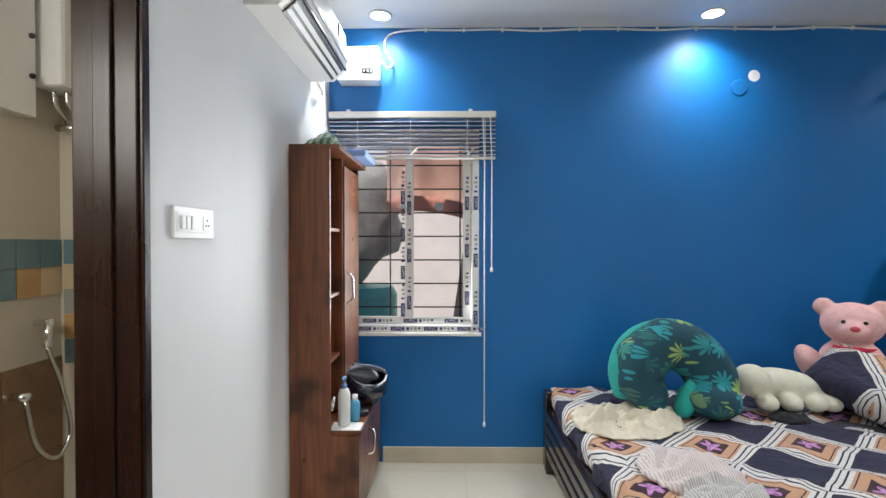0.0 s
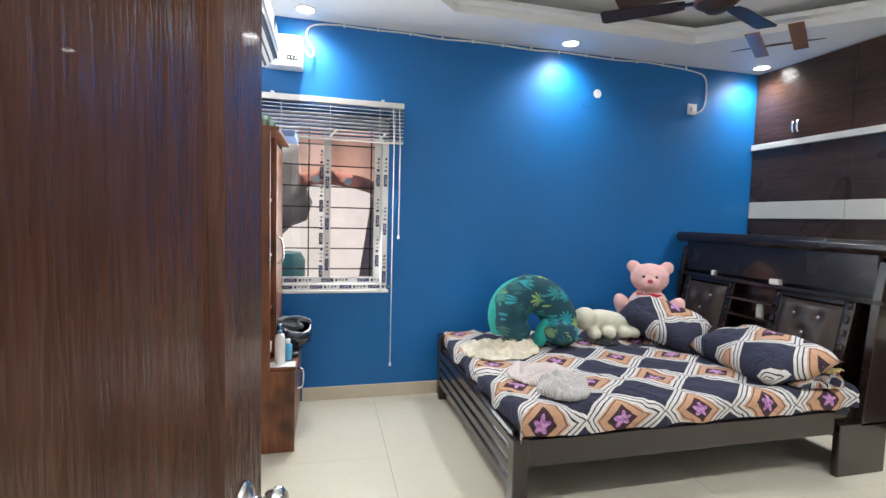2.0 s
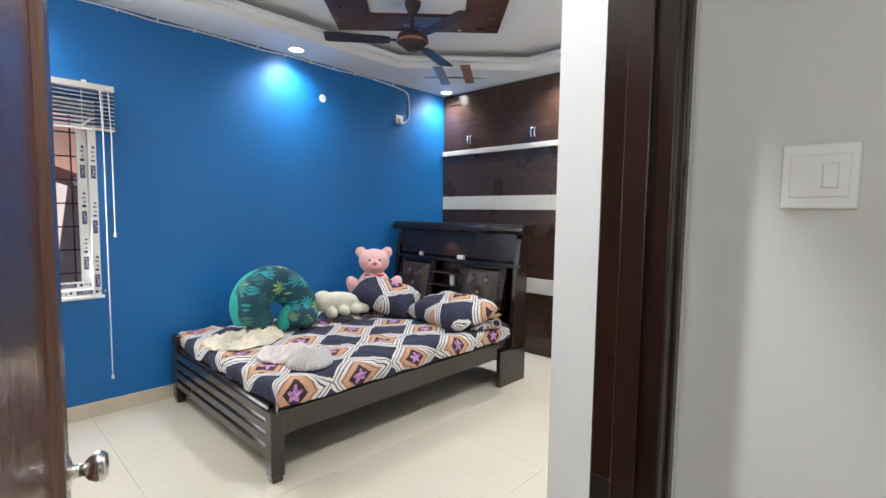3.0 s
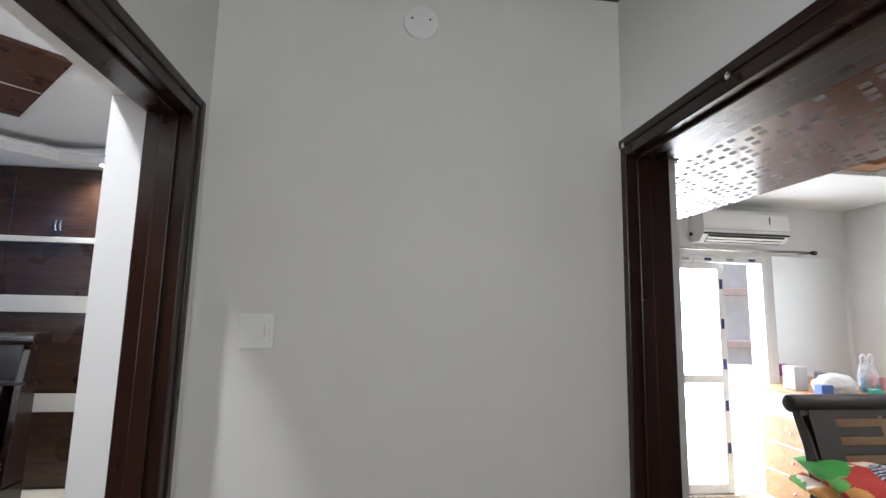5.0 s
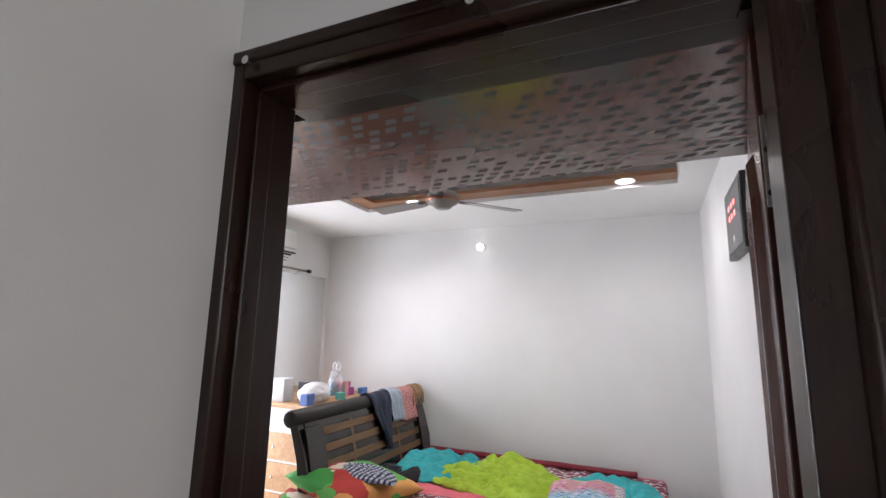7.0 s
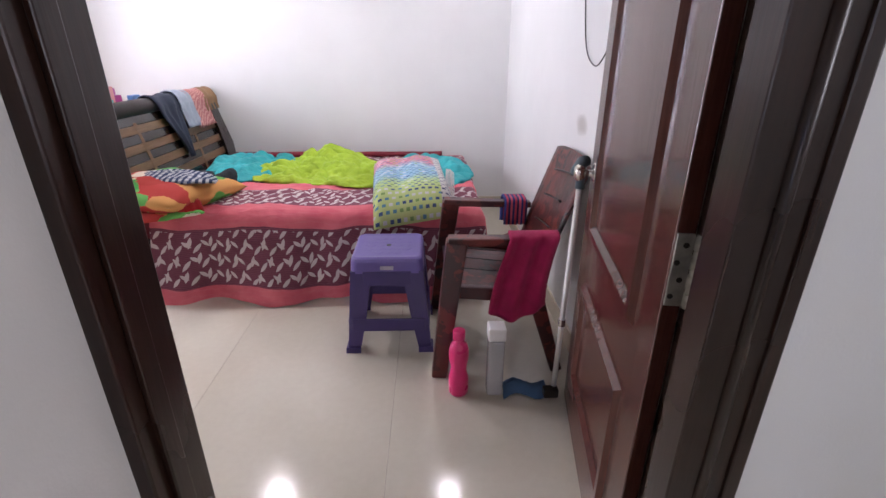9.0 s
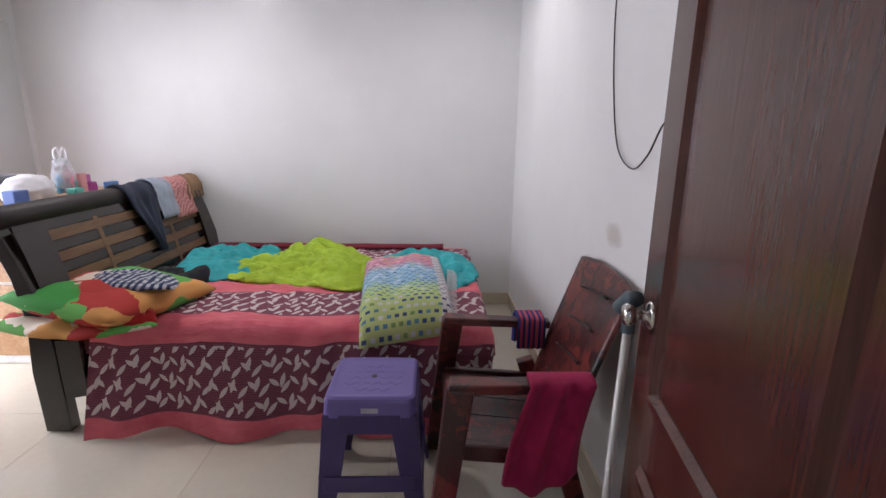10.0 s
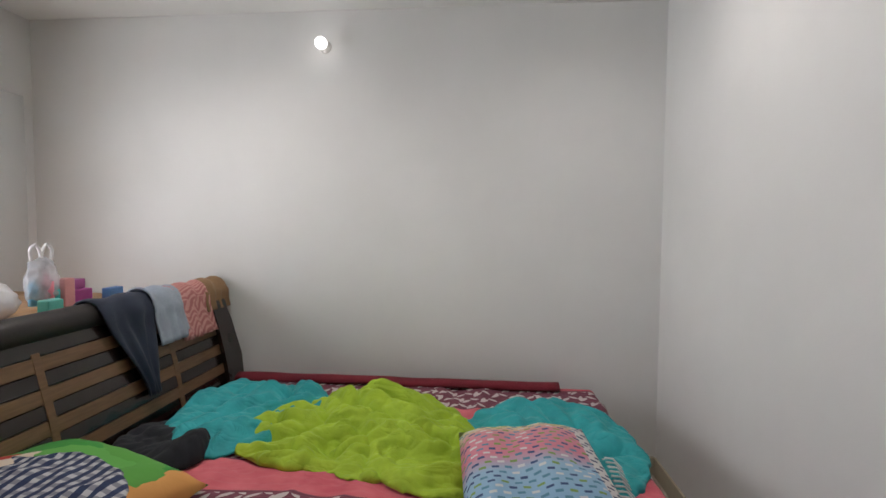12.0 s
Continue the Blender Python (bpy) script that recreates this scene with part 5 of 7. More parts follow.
# leafy nursing pillow: an arch standing up
def leaf_print():
    g = Nodes("leaf_print_cloth")
    v = g.coords()
    vor = g.n("TexVoronoi", Scale=11.0)
    g.put(v, vor.inputs["Vector"])
    sep, cell = g.n("SeparateXYZ"), g.n("SeparateXYZ")
    vec = g.t.nodes.new("ShaderNodeVectorMath")
    vec.operation = "SUBTRACT"
    sc = g.t.nodes.new("ShaderNodeVectorMath")
    sc.operation = "SCALE"
    sc.inputs["Scale"].default_value = 11.0
    g.put(v, sc.inputs[0])
    g.put(v, vec.inputs[0])
    g.put(vor.outputs["Position"], vec.inputs[1])
    g.put(vec.outputs[0], sep.inputs[0])
    g.put(vor.outputs["Color"], cell.inputs[0])
    ang = g.math("ARCTAN2", sep.outputs[2], g.math("ADD", sep.outputs[0], sep.outputs[1]))
    rays = g.math("ABSOLUTE", g.math("SINE", g.math("MULTIPLY", g.math("ADD", ang, g.math("MULTIPLY", cell.outputs[0], 3.0)), 5.0)))
    limit = g.math("ADD", 0.16, g.math("MULTIPLY", rays, 0.46))
    leaf = g.math("LESS_THAN", vor.outputs["Distance"], limit)
    green = g.ramp(cell.outputs[0], [(0.2, (0.02, 0.26, 0.30)), (0.45, (0.04, 0.20, 0.13)), (0.62, (0.012, 0.10, 0.12)), (0.85, (0.28, 0.42, 0.12))])
    g.colour(g.mix(leaf, (0.010, 0.060, 0.085), green))
    g.bump(g.noise(v, 14.0, 4.0), 0.5, 0.01)
    return g.finish(0.85)


LEAF_PRINT = leaf_print()
bm = bmesh.new()
pts = curve_points([(1.66, 2.99, 0.60), (1.645, 2.99, 0.72), (1.70, 3.0, 0.82), (1.81, 3.0, 0.865), (1.93, 2.98, 0.81), (2.0, 2.95, 0.70), (1.99, 2.91, 0.62)], 5)
rr = [0.085 + 0.050 * math.sin(math.pi * (0.15 + 0.7 * i / (len(pts) - 1))) ** 0.7 for i in range(len(pts))]
tube(pts, rr, 18, bm)
blob((1.97, 2.88, 0.61), (0.14, 0.13, 0.10), bm=bm, lumps=0.1)
blob((1.68, 2.96, 0.61), (0.10, 0.12, 0.10), bm=bm, lumps=0.1)
bm = weld(bm, 0.014)
for v in bm.verts:
    v.co += Vector((noise.noise(v.co * 9), noise.noise(v.co * 9 + Vector((4, 0, 0))), noise.noise(v.co * 9 + Vector((0, 4, 0))))) * 0.014
nurse = thing("nursing_pillow", (1.80, 2.96, 0.512), "teal and green leaf print arched nursing pillow", "pillow")
part("cover", bm, LEAF_PRINT, nurse, smooth=True)
TEAL_PIPING = cloth("teal_piping", (0.02, 0.40, 0.34))
bm = tube([Vector(p) + Vector((-0.022, 0.045, -0.010)) for p in pts[:16]], [r * 0.93 for r in rr[:16]], 16)
part("side_panel", bm, TEAL_PIPING, nurse, "plain bright teal side panel", True)
part("inner_panel", blob((1.845, 2.885, 0.60), (0.05, 0.05, 0.10), (0, 18, 0), 0.1), TEAL_PIPING, nurse, "plain teal tongue in the opening", True)
solid("pillow_tag", box(2.095, 2.86, 0.70, 2.099, 2.90, 0.74, 0.001), PLASTIC_WHITE, "small round white tag on the nursing pillow", "tag")


def heap(name, cx, cy, z, rx, ry, h, turn, material, label, k, folds=2.5, nu=34, nv=34):
    """A crumpled cloth lying on a bed, thicker in the middle, with an uneven outline."""
    def f(u, v):
        a, b = u * 2 - 1, v * 2 - 1
        # square to rounded outline
        x = a * math.sqrt(1 - b * b / 2)
        y = b * math.sqrt(1 - a * a / 2)
        rim = min(1, math.hypot(x, y))
        ang = math.atan2(y, x)
        grow = 1 + 0.22 * noise.noise((math.cos(ang) * 1.3 + k, math.sin(ang) * 1.3, k)) + 0.08 * noise.noise((math.cos(ang) * 4 + k, math.sin(ang) * 4, k))
        px, py = x * rx * grow, y * ry * grow
        q = max(0.0, 1 - rim ** 3)
        zz = z + h * (q ** 0.5) * (0.45 + 0.9 * fold(px, py, folds / max(rx, ry) * 0.5, k)) + 0.22 * h * q * (fold(px, py, folds / max(rx, ry) * 1.3, k + 5) - 0.35) + 0.004
        c, s = math.cos(radians(turn)), math.sin(radians(turn))
        return (cx + px * c - py * s, cy + px * s + py * c, max(z + 0.003, zz))
    return solid(name, sheet(f, nu, nv, 0.006), material, label, "cloth", smooth=True)


def spread(name, outline, z, h, material, label, k, crease=0.03, n=110, peaks=(), turn=0.0, freq=1.0):
    """A bunched quilt lying within an outline, puffed between sharp creases; peaks are (x, y, height, reach)."""
    cx, cy = sum(p[0] for p in outline) / len(outline), sum(p[1] for p in outline) / len(outline)
    polar = sorted((math.atan2(y - cy, x - cx), math.hypot(x - cx, y - cy)) for x, y in outline)
    polar = [(polar[-1][0] - 2 * math.pi, polar[-1][1]), *polar, (polar[0][0] + 2 * math.pi, polar[0][1])]
    ang, rad = [p[0] for p in polar], [p[1] for p in polar]
    ct, st = math.cos(radians(turn)), math.sin(radians(turn))

    def f(u, v):
        a, b = u * 2 - 1, v * 2 - 1
        x, y = a * math.sqrt(1 - b * b / 2), b * math.sqrt(1 - a * a / 2)
        rim, th = min(1, math.hypot(x, y)), math.atan2(y, x)
        r = sum(float(np.interp(th + d, ang, rad)) if -math.pi < th + d < math.pi else float(np.interp(th, ang, rad)) for d in (-0.18, 0, 0.18)) / 3
        r *= 1 + 0.05 * noise.noise((math.cos(th) * 5 + k, math.sin(th) * 5, k)) + 0.03 * noise.noise((math.cos(th) * 13, math.sin(th) * 13, k))
        px, py = cx + rim * r * math.cos(th), cy + rim * r * math.sin(th)
        q = max(0.0, 1 - rim ** 5)
        rx, ry = px * ct + py * st, py * ct - px * st
        wx, wy = rx + 0.09 * noise.noise((px * 2.5, py * 2.5, k)), ry + 0.09 * noise.noise((px * 2.5, py * 2.5, k + 9))
        wx, wy = wx * freq, wy * freq
        long = abs(noise.noise((wx * 3.0, wy * 8.5, k + 2)))
        cross = abs(noise.noise((wx * 6.5 + wy * 4.0, wy * 5.0, k + 4)))
        fine = abs(noise.noise((wx * 13 + 3, wy * 19, k + 6)))
        zz = z + 0.004 + h * q ** 0.4 * (0.55 + 0.45 * noise.noise((px * 3, py * 3, k + 21)))
        for qx, qy, qh, qr in peaks:
            zz += qh * q ** 0.5 * math.exp(-((px - qx) ** 2 + (py - qy) ** 2) / qr ** 2)
        zz += q ** 0.5 * crease * (2.0 * long + 1.3 * cross + 0.55 * fine - 0.9)
        return (px, py, max(z + 0.003, zz))
    return solid(name, sheet(f, n, n, 0.006), material, label, "cloth", smooth=True)


CREAM_CLOTH = check_cloth("cream_muslin", (0.66, 0.60, 0.47), (0.60, 0.55, 0.43), (0.62, 0.57, 0.46), 0.11)
spread("muslin_cloth", [(1.30, 2.95), (1.29, 2.66), (1.46, 2.62), (1.66, 2.66), (1.80, 2.86), (1.74, 3.0), (1.50, 3.05)], 0.512, 0.055, CREAM_CLOTH, "crumpled cream muslin cloth on the bed", 2, 0.05, 100, turn=30, freq=1.7)


def dots(name, a, b, size):
    g = Nodes(name)
    v = g.coords()
    w = g.n("TexWave", Scale=size, Distortion=3.0, Detail=2.0)
    g.put(v, w.inputs["Vector"])
    g.colour(g.ramp(w.outputs["Fac"], [(0.42, a), (0.5, b)]))
    g.bump(w.outputs["Fac"], 0.3, 0.003)
    return g.finish(0.9)


spread("printed_towel", [(1.46, 2.46), (1.42, 2.20), (1.50, 2.10), (1.68, 2.16), (1.72, 2.42), (1.60, 2.48)], 0.512, 0.05, dots("red_grey_print", (0.64, 0.62, 0.58), (0.56, 0.44, 0.42), 26.0), "white towel with a red printed border", 6, 0.03, 80, turn=60, freq=1.7)
spread("striped_cloth", [(1.44, 2.10), (1.47, 1.97), (1.58, 1.93), (1.68, 2.0), (1.68, 2.15), (1.55, 2.18)], 0.512, 0.085, dots("grey_stripe", (0.60, 0.58, 0.55), (0.40, 0.385, 0.37), 40.0), "rolled grey striped cloth with a frayed end", 9, 0.035, 80, turn=20, freq=1.7)
spread("bedsheet_end", [(2.86, 1.90), (3.00, 1.87), (3.18, 1.88), (3.24, 2.0), (3.10, 2.08), (2.95, 2.02)], 0.512, 0.05, QUILT, "bunched end of the printed bedsheet", 12, 0.04, 50)
heap("phone_case", 2.35, 2.86, 0.512, 0.10, 0.07, 0.03, 10, cloth("black_cloth", (0.012, 0.012, 0.015)), "small black cloth on the bed", 15)

# ---- second bedroom ----
def loft_laminate():
    g = Nodes("patterned_loft_laminate")
    v = g.coords((1 / 0.050, 1 / 0.042, 1))
    sep = g.n("SeparateXYZ")
    g.put(v, sep.inputs[0])
    row = g.math("FLOOR", sep.outputs[1])
    sx = g.math("ADD", sep.outputs[0], g.math("MULTIPLY", row, 0.5))
    fx, fy = g.math("FRACT", sx), g.math("FRACT", sep.outputs[1])
    n = g.n("TexWhiteNoise")
    n.noise_dimensions = "2D"
    cmb = g.n("CombineXYZ")
    g.put(g.math("FLOOR", sx), cmb.inputs[0])
    g.put(row, cmb.inputs[1])
    g.put(cmb.outputs[0], n.inputs["Vector"])
    sk = g.math("ADD", fx, g.math("MULTIPLY", fy, 0.45))
    inside = g.math("MULTIPLY", g.math("MULTIPLY", g.math("GREATER_THAN", sk, 0.40), g.math("LESS_THAN", sk, 1.02)), g.math("MULTIPLY", g.math("GREATER_THAN", fy, 0.22), g.math("LESS_THAN", fy, 0.82)))
    on = g.math("MULTIPLY", inside, g.math("GREATER_THAN", n.outputs["Value"], 0.38))
    grain = g.noise(g.coords((1.2, 9, 1)), 1.5, 3.0)
    base = g.ramp(grain, [(0.3, (0.115, 0.048, 0.034)), (0.7, (0.165, 0.070, 0.048))])
    g.colour(g.mix(on, base, (0.030, 0.016, 0.013)))
    g.bump(on, 0.05, 0.001)
    g.b.inputs["Specular IOR Level"].default_value = 1.0
    return g.finish(g.math("ADD", 0.17, g.math("MULTIPLY", on, 0.42)), 0.0, 0.0)


loft = thing("storage_loft", (1.77, -1.95, 2.08), "storage loft above the door with patterned brown laminate", "loft", kind="structure")
part("underside", box(-0.058, -2.27, 2.08, 3.598, -1.632, 2.10), loft_laminate(), loft, "glossy dark laminate with small diamonds")
part("lining", box(0.135, -1.632, 2.07, 1.10, -1.551, 2.099), FRAME_WOOD_X, loft)
part("front", box(-0.058, -2.27, 2.10, 3.598, -2.25, 2.568), WARDROBE_WOOD, loft)

# balcony door
bal = thing("window_2", (3.7, -3.63, 0), "white framed sliding balcony door, half open", "balcony door", kind="structure")
for b in ((3.59, -4.13, 0, 3.66, -4.08, 2.09), (3.59, -3.18, 0, 3.66, -3.13, 2.09), (3.59, -4.08, 2.03, 3.66, -3.18, 2.09)):
    part("door_frame", box(*b, bevel=0.004), UPVC, bal)
for ya, yb, x in ((-3.72, -3.19, 3.63),):
    for b in ((x, ya, 0.02, x + 0.025, ya + 0.06, 2.03), (x, yb - 0.06, 0.02, x + 0.025, yb, 2.03), (x, ya + 0.06, 0.02, x + 0.025, yb - 0.06, 0.10), (x, ya + 0.06, 0.95, x + 0.025, yb - 0.06, 1.02), (x, ya + 0.06, 1.97, x + 0.025, yb - 0.06, 2.03)):
        part("sash_rail", box(*b, bevel=0.003), UPVC, bal)
    for z0, z1 in ((0.10, 0.95), (1.02, 1.97)):
        p = part("pane", box(x + 0.01, ya + 0.06, z0, x + 0.014, yb - 0.06, z1), GLASS, bal)
        p.visible_shadow = False
part("track", box(3.59, -4.08, 0.0, 3.70, -3.18, 0.018, 0.003), STEEL, bal)
for k in range(5):
    part("print_bar", box(3.6285, -3.705, 0.35 + k * 0.36, 3.6305, -3.675, 0.44 + k * 0.36), TAPE, bal)
for k in range(4):
    part("print_bar", box(3.5885, -4.02 + k * 0.22, 2.045, 3.5905, -3.95 + k * 0.22, 2.07), GREY_TAPE if k % 2 else TAPE, bal)
BALC = plain("pale_balcony_paint", (0.78, 0.77, 0.75), 0.7)
solid("balcony_floor", box(3.83, -5.2, -0.12, 5.1, -2.4, -0.02), plain("balcony_tile", (0.55, 0.50, 0.44), 0.4), "pale tiled balcony floor", "balcony", kind="structure")
solid("balcony_wall", box(5.1, -5.2, -0.12, 5.22, -2.4, 0.95), BALC, "low pale parapet of the balcony", "balcony", kind="structure")
solid("neighbour_wall", box(9.0, -9, -0.45, 9.3, 2, 6.5), plain("white_render", (0.80, 0.79, 0.77), 0.8, scale=2), "white rendered wall of the house opposite", "house wall")
for k in range(3):
    solid("neighbour_ledge", box(8.8, -9, 0.9 + k * 1.1, 9.0, 2, 1.05 + k * 1.1, 0.01), plain("pink_ledge", (0.72, 0.55, 0.50), 0.7), "pale pink ledge on the house opposite", "ledge", "ledges")

air_conditioner("air_conditioner", pose(3.60, -3.80, 2.20, 0, 0, -90), "white split air conditioner above the balcony door", "air conditioners")
rod = thing("curtain_rod", (3.52, -3.7, 2.12), "thin steel curtain rod above the balcony door", "curtain rod")
part("rod", tube([(3.51, -4.58, 2.14), (3.51, -3.0, 2.14)], 0.011, 10), STEEL, rod, smooth=True)
part("finial", lathe([(0.012, 0), (0.02, 0.01), (0.02, 0.045), (0.0, 0.05)], (3.51, -4.58, 2.14), 12, axis="y"), DARK_METAL, rod)
for y in (-4.48, -3.1):
    part("bracket", box(3.505, y - 0.008, 2.125, 3.60, y + 0.008, 2.14, 0.002), STEEL, rod)
mir = thing("wall_mirror", (3.59, -4.55, 1.0), "tall plain mirror on the wall beside the balcony door", "mirror")
part("glass", box(3.592, -4.93, 0.95, 3.598, -4.19, 2.11, 0.001), MIRROR, mir)
part("backing", box(3.5985, -4.925, 0.955, 3.5995, -4.195, 2.105), DARK_METAL, mir)

# cupboard behind the headboard
cup = thing("cupboard", (3.2, -4.3, 0), "low white cupboard with pale wooden drawers", "cupboard")
PALE_WOOD = timber("pale_drawer_wood", (0.42, 0.22, 0.10), (0.62, 0.40, 0.22), 0.45, "y", 0.1)
part("body", box(2.85, -4.95, 0.0, 3.56, -3.92, 0.93, 0.01), UPVC, cup)
part("top", box(2.80, -4.97, 0.93, 3.59, -3.86, 0.955, 0.004), PALE_WOOD, cup)
for z in (0.06, 0.29, 0.52):
    part("drawer", box(2.90, -3.922, z, 3.50, -3.904, z + 0.21, 0.004), PALE_WOOD, cup, "pale wooden drawer front")
    part("knob", blob((3.2, -3.898, z + 0.10), (0.012, 0.012, 0.012), sub=2), STEEL, cup)


def bag(name, centre, size, material, label, k):
    bm = blob(centre, size, lumps=0.12, sub=4, freq=9)
    for v in bm.verts:
        v.co += Vector((0.012 * noise.noise(v.co * 30 + Vector((k, 0, 0))), 0.012 * noise.noise(v.co * 30 + Vector((0, k, 0))), 0))
        v.co.z = max(v.co.z, centre[2] - size[2] * 0.8)
    return solid(name, bm, material, label, "bag", smooth=True)


HAZY = plain("hazy_plastic_bag", (0.62, 0.66, 0.70), 0.3, grain=25, relief=0.5, var=0.2, scale=14)
HAZY.node_tree.nodes["Principled BSDF"].inputs["Alpha"].default_value = 0.45
WHITE_BAG = plain("white_plastic_bag", (0.75, 0.75, 0.76), 0.35, grain=20, relief=0.4)
bag("plastic_bag", (2.98, -4.10, 1.03), (0.10, 0.17, 0.09), WHITE_BAG, "crumpled white plastic bag on the cupboard", 2)
ob = bag("plastic_bag", (3.02, -4.44, 1.08), (0.055, 0.075, 0.13), HAZY, "pale see-through carrier bag with tied handles", 5)
for dx, dy, r, h, c, n in ((-0.03, 0.0, 0.024, 0.15, (0.70, 0.25, 0.32), "pink bottle seen through the carrier bag"), (0.0, 0.045, 0.022, 0.12, (0.12, 0.40, 0.62), "blue bottle seen through the carrier bag"), (-0.035, -0.035, 0.018, 0.09, (0.05, 0.42, 0.42), "teal tub seen through the carrier bag")):
    solid("bottle", lathe([(0.0, 0.0), (r, 0.0), (r, h * 0.75), (r * 0.5, h * 0.88), (r * 0.5, h), (0.0, h)], (3.02 + dx, -4.44 + dy, 0.976), 14), plain("packed_" + n.split()[0], c, 0.4), n, "bottle", smooth=True)
for s in (-1, 1):
    solid("bag_handle", tube(curve_points([(3.02, -4.44 + s * 0.05, 1.19), (3.02, -4.44 + s * 0.055, 1.24), (3.02, -4.44 + s * 0.025, 1.265), (3.02, -4.44 - s * 0.005, 1.20)]), 0.007, 8), WHITE_BAG, "white loop handle of a carrier bag", "bag handle", "bag handles", smooth=True)
for x, y, w, d, h, c, n in ((3.1, -4.17, 0.16, 0.10, 0.16, (0.10, 0.10, 0.11), "dark grey box on the cupboard"), (3.05, -4.62, 0.12, 0.16, 0.07, (0.35, 0.05, 0.24), "magenta box on the cupboard"), (3.08, -4.64, 0.10, 0.12, 0.05, (0.40, 0.10, 0.30), "small magenta box on the cupboard"), (2.96, -4.80, 0.05, 0.10, 0.06, (0.08, 0.22, 0.50), "small blue packet on the cupboard"), (3.25, -4.02, 0.12, 0.12, 0.19, (0.45, 0.46, 0.47), "grey container on the cupboard"), (2.93, -3.95, 0.07, 0.10, 0.09, (0.10, 0.18, 0.45), "blue and white packet on the cupboard"), (2.90, -4.36, 0.06, 0.08, 0.06, (0.10, 0.45, 0.38), "small teal jar on the cupboard"), (2.98, -4.52, 0.06, 0.06, 0.14, (0.62, 0.30, 0.30), "pink bottle on the cupboard")):
    z0 = 0.956 + (0.07 if "small magenta" in n else 0)
    solid("box", box(x - w / 2, y - d / 2, z0, x + w / 2, y + d / 2, z0 + h, 0.006), plain("packet_" + n.split()[0] + n.split()[1], c, 0.4), n, "box")

# bed with the sleigh headboard
bed2 = thing("single_bed", (1.3, -4.05, 0), "dark wooden bed with a slatted sleigh headboard", "bed")
HX = 2.33
prof = [(HX - 0.06, 0.0), (HX + 0.06, 0.0), (HX + 0.07, 0.30), (HX + 0.05, 0.55), (HX + 0.08, 0.75), (HX + 0.15, 0.95), (HX + 0.10, 0.99), (HX + 0.03, 0.82), (HX - 0.03, 0.62), (HX - 0.05, 0.40)]
for y in (-3.24, -4.905):
    bm = slab(prof, 0, 0.06, bevel=0.006)
    bm.transform(Matrix(((1, 0, 0, 0), (0, 0, -1, y), (0, 1, 0, 0), (0, 0, 0, 1))))
    part("headboard_post", bm, BED_WOOD, bed2)
bm = lathe([(0.0, 0.0), (0.045, 0.0), (0.055, 0.012), (0.055, 1.74), (0.045, 1.755), (0.0, 1.755)], (0, 0, 0), 18)
bm.transform(Matrix.Translation((HX + 0.125, -3.20, 1.0)) @ pose(0, 0, 0, 90, 0, 0))
part("top_roll", bm, plain("dull_black_brown", (0.016, 0.012, 0.011), 0.5), bed2, "thick rounded top rail", True)
STRIP = timber("light_slat_wood", (0.13, 0.070, 0.034), (0.23, 0.130, 0.065), 0.4, "y", 0.1)


def lean(z):
    return HX - 0.02 + 0.10 * max(0, (z - 0.5) / 0.45) ** 1.3


for k in range(9):
    z = 0.50 + k * 0.052
    bm = box(-0.012, -4.86, 0, 0.012, -3.30, 0.050, 0.002)
    bm.transform(Matrix.Translation((lean(z) + 0.012, 0, z)) @ Matrix.Translation((0, 0, 0)) @ pose(0, 0, 0, 0, 13, 0))
    part("slat", bm, STRIP if k % 2 == 1 and k < 8 else BED_WOOD, bed2)
part("back_panel", sheet(lambda u, v: (lean(0.44 + 0.52 * v) + 0.055, -3.26 - 1.66 * u, 0.44 + 0.52 * v), 4, 10, 0.022), BED_WOOD, bed2)
part("stile", sheet(lambda u, v: (lean(0.44 + 0.50 * v) - 0.008, -3.27 - 0.17 * u, 0.44 + 0.50 * v), 2, 10, 0.022), BED_WOOD, bed2)
part("stile", sheet(lambda u, v: (lean(0.44 + 0.50 * v) - 0.008, -4.79 - 0.13 * u, 0.44 + 0.50 * v), 2, 10, 0.022), BED_WOOD, bed2)
for y in (-3.78, -4.42):
    bm = slab([(lean(0.50) - 0.004, 0.50), (lean(0.72) - 0.004, 0.72), (lean(0.93) - 0.004, 0.93), (lean(0.93) + 0.0, 0.93), (lean(0.50) + 0.0, 0.50)], 0, 0.03 if y not in (-3.42, -4.80) else 0.09, bevel=0.001)
    bm.transform(Matrix(((1, 0, 0, 0), (0, 0, -1, y), (0, 1, 0, 0), (0, 0, 0, 1))))
    part("upright", bm, STRIP, bed2)
part("side_rail", box(0.40, -3.42, 0.20, 2.32, -3.38, 0.36, 0.005), BED_WOOD, bed2)
part("side_rail", box(0.33, -4.88, 0.20, 2.32, -4.84, 0.36, 0.005), BED_WOOD, bed2)
part("foot_board", box(0.36, -4.88, 0.05, 0.40, -3.42, 0.40, 0.006), BED_WOOD, bed2)
for y in (-3.46, -4.88):
    part("leg", box(0.36, y, 0, 0.42, y + 0.06, 0.22, 0.004), BED_WOOD, bed2)
part("leg", box(2.00, -3.38, 0.0, 2.06, -3.32, 0.20, 0.004), BED_WOOD, bed2)
bm = slab([(2.17, 0.185), (2.28, 0.165), (2.28, 0.46), (2.17, 0.46)], 0, 0.035, bevel=0.004)
bm.transform(Matrix(((1, 0, 0, 0), (0, 0, -1, -3.245), (0, 1, 0, 0), (0, 0, 0, 1))))
part("side_bracket", bm, BED_WOOD, bed2)
part("base", box(0.34, -4.84, 0.28, 2.30, -3.36, 0.34), BED_WOOD, bed2)
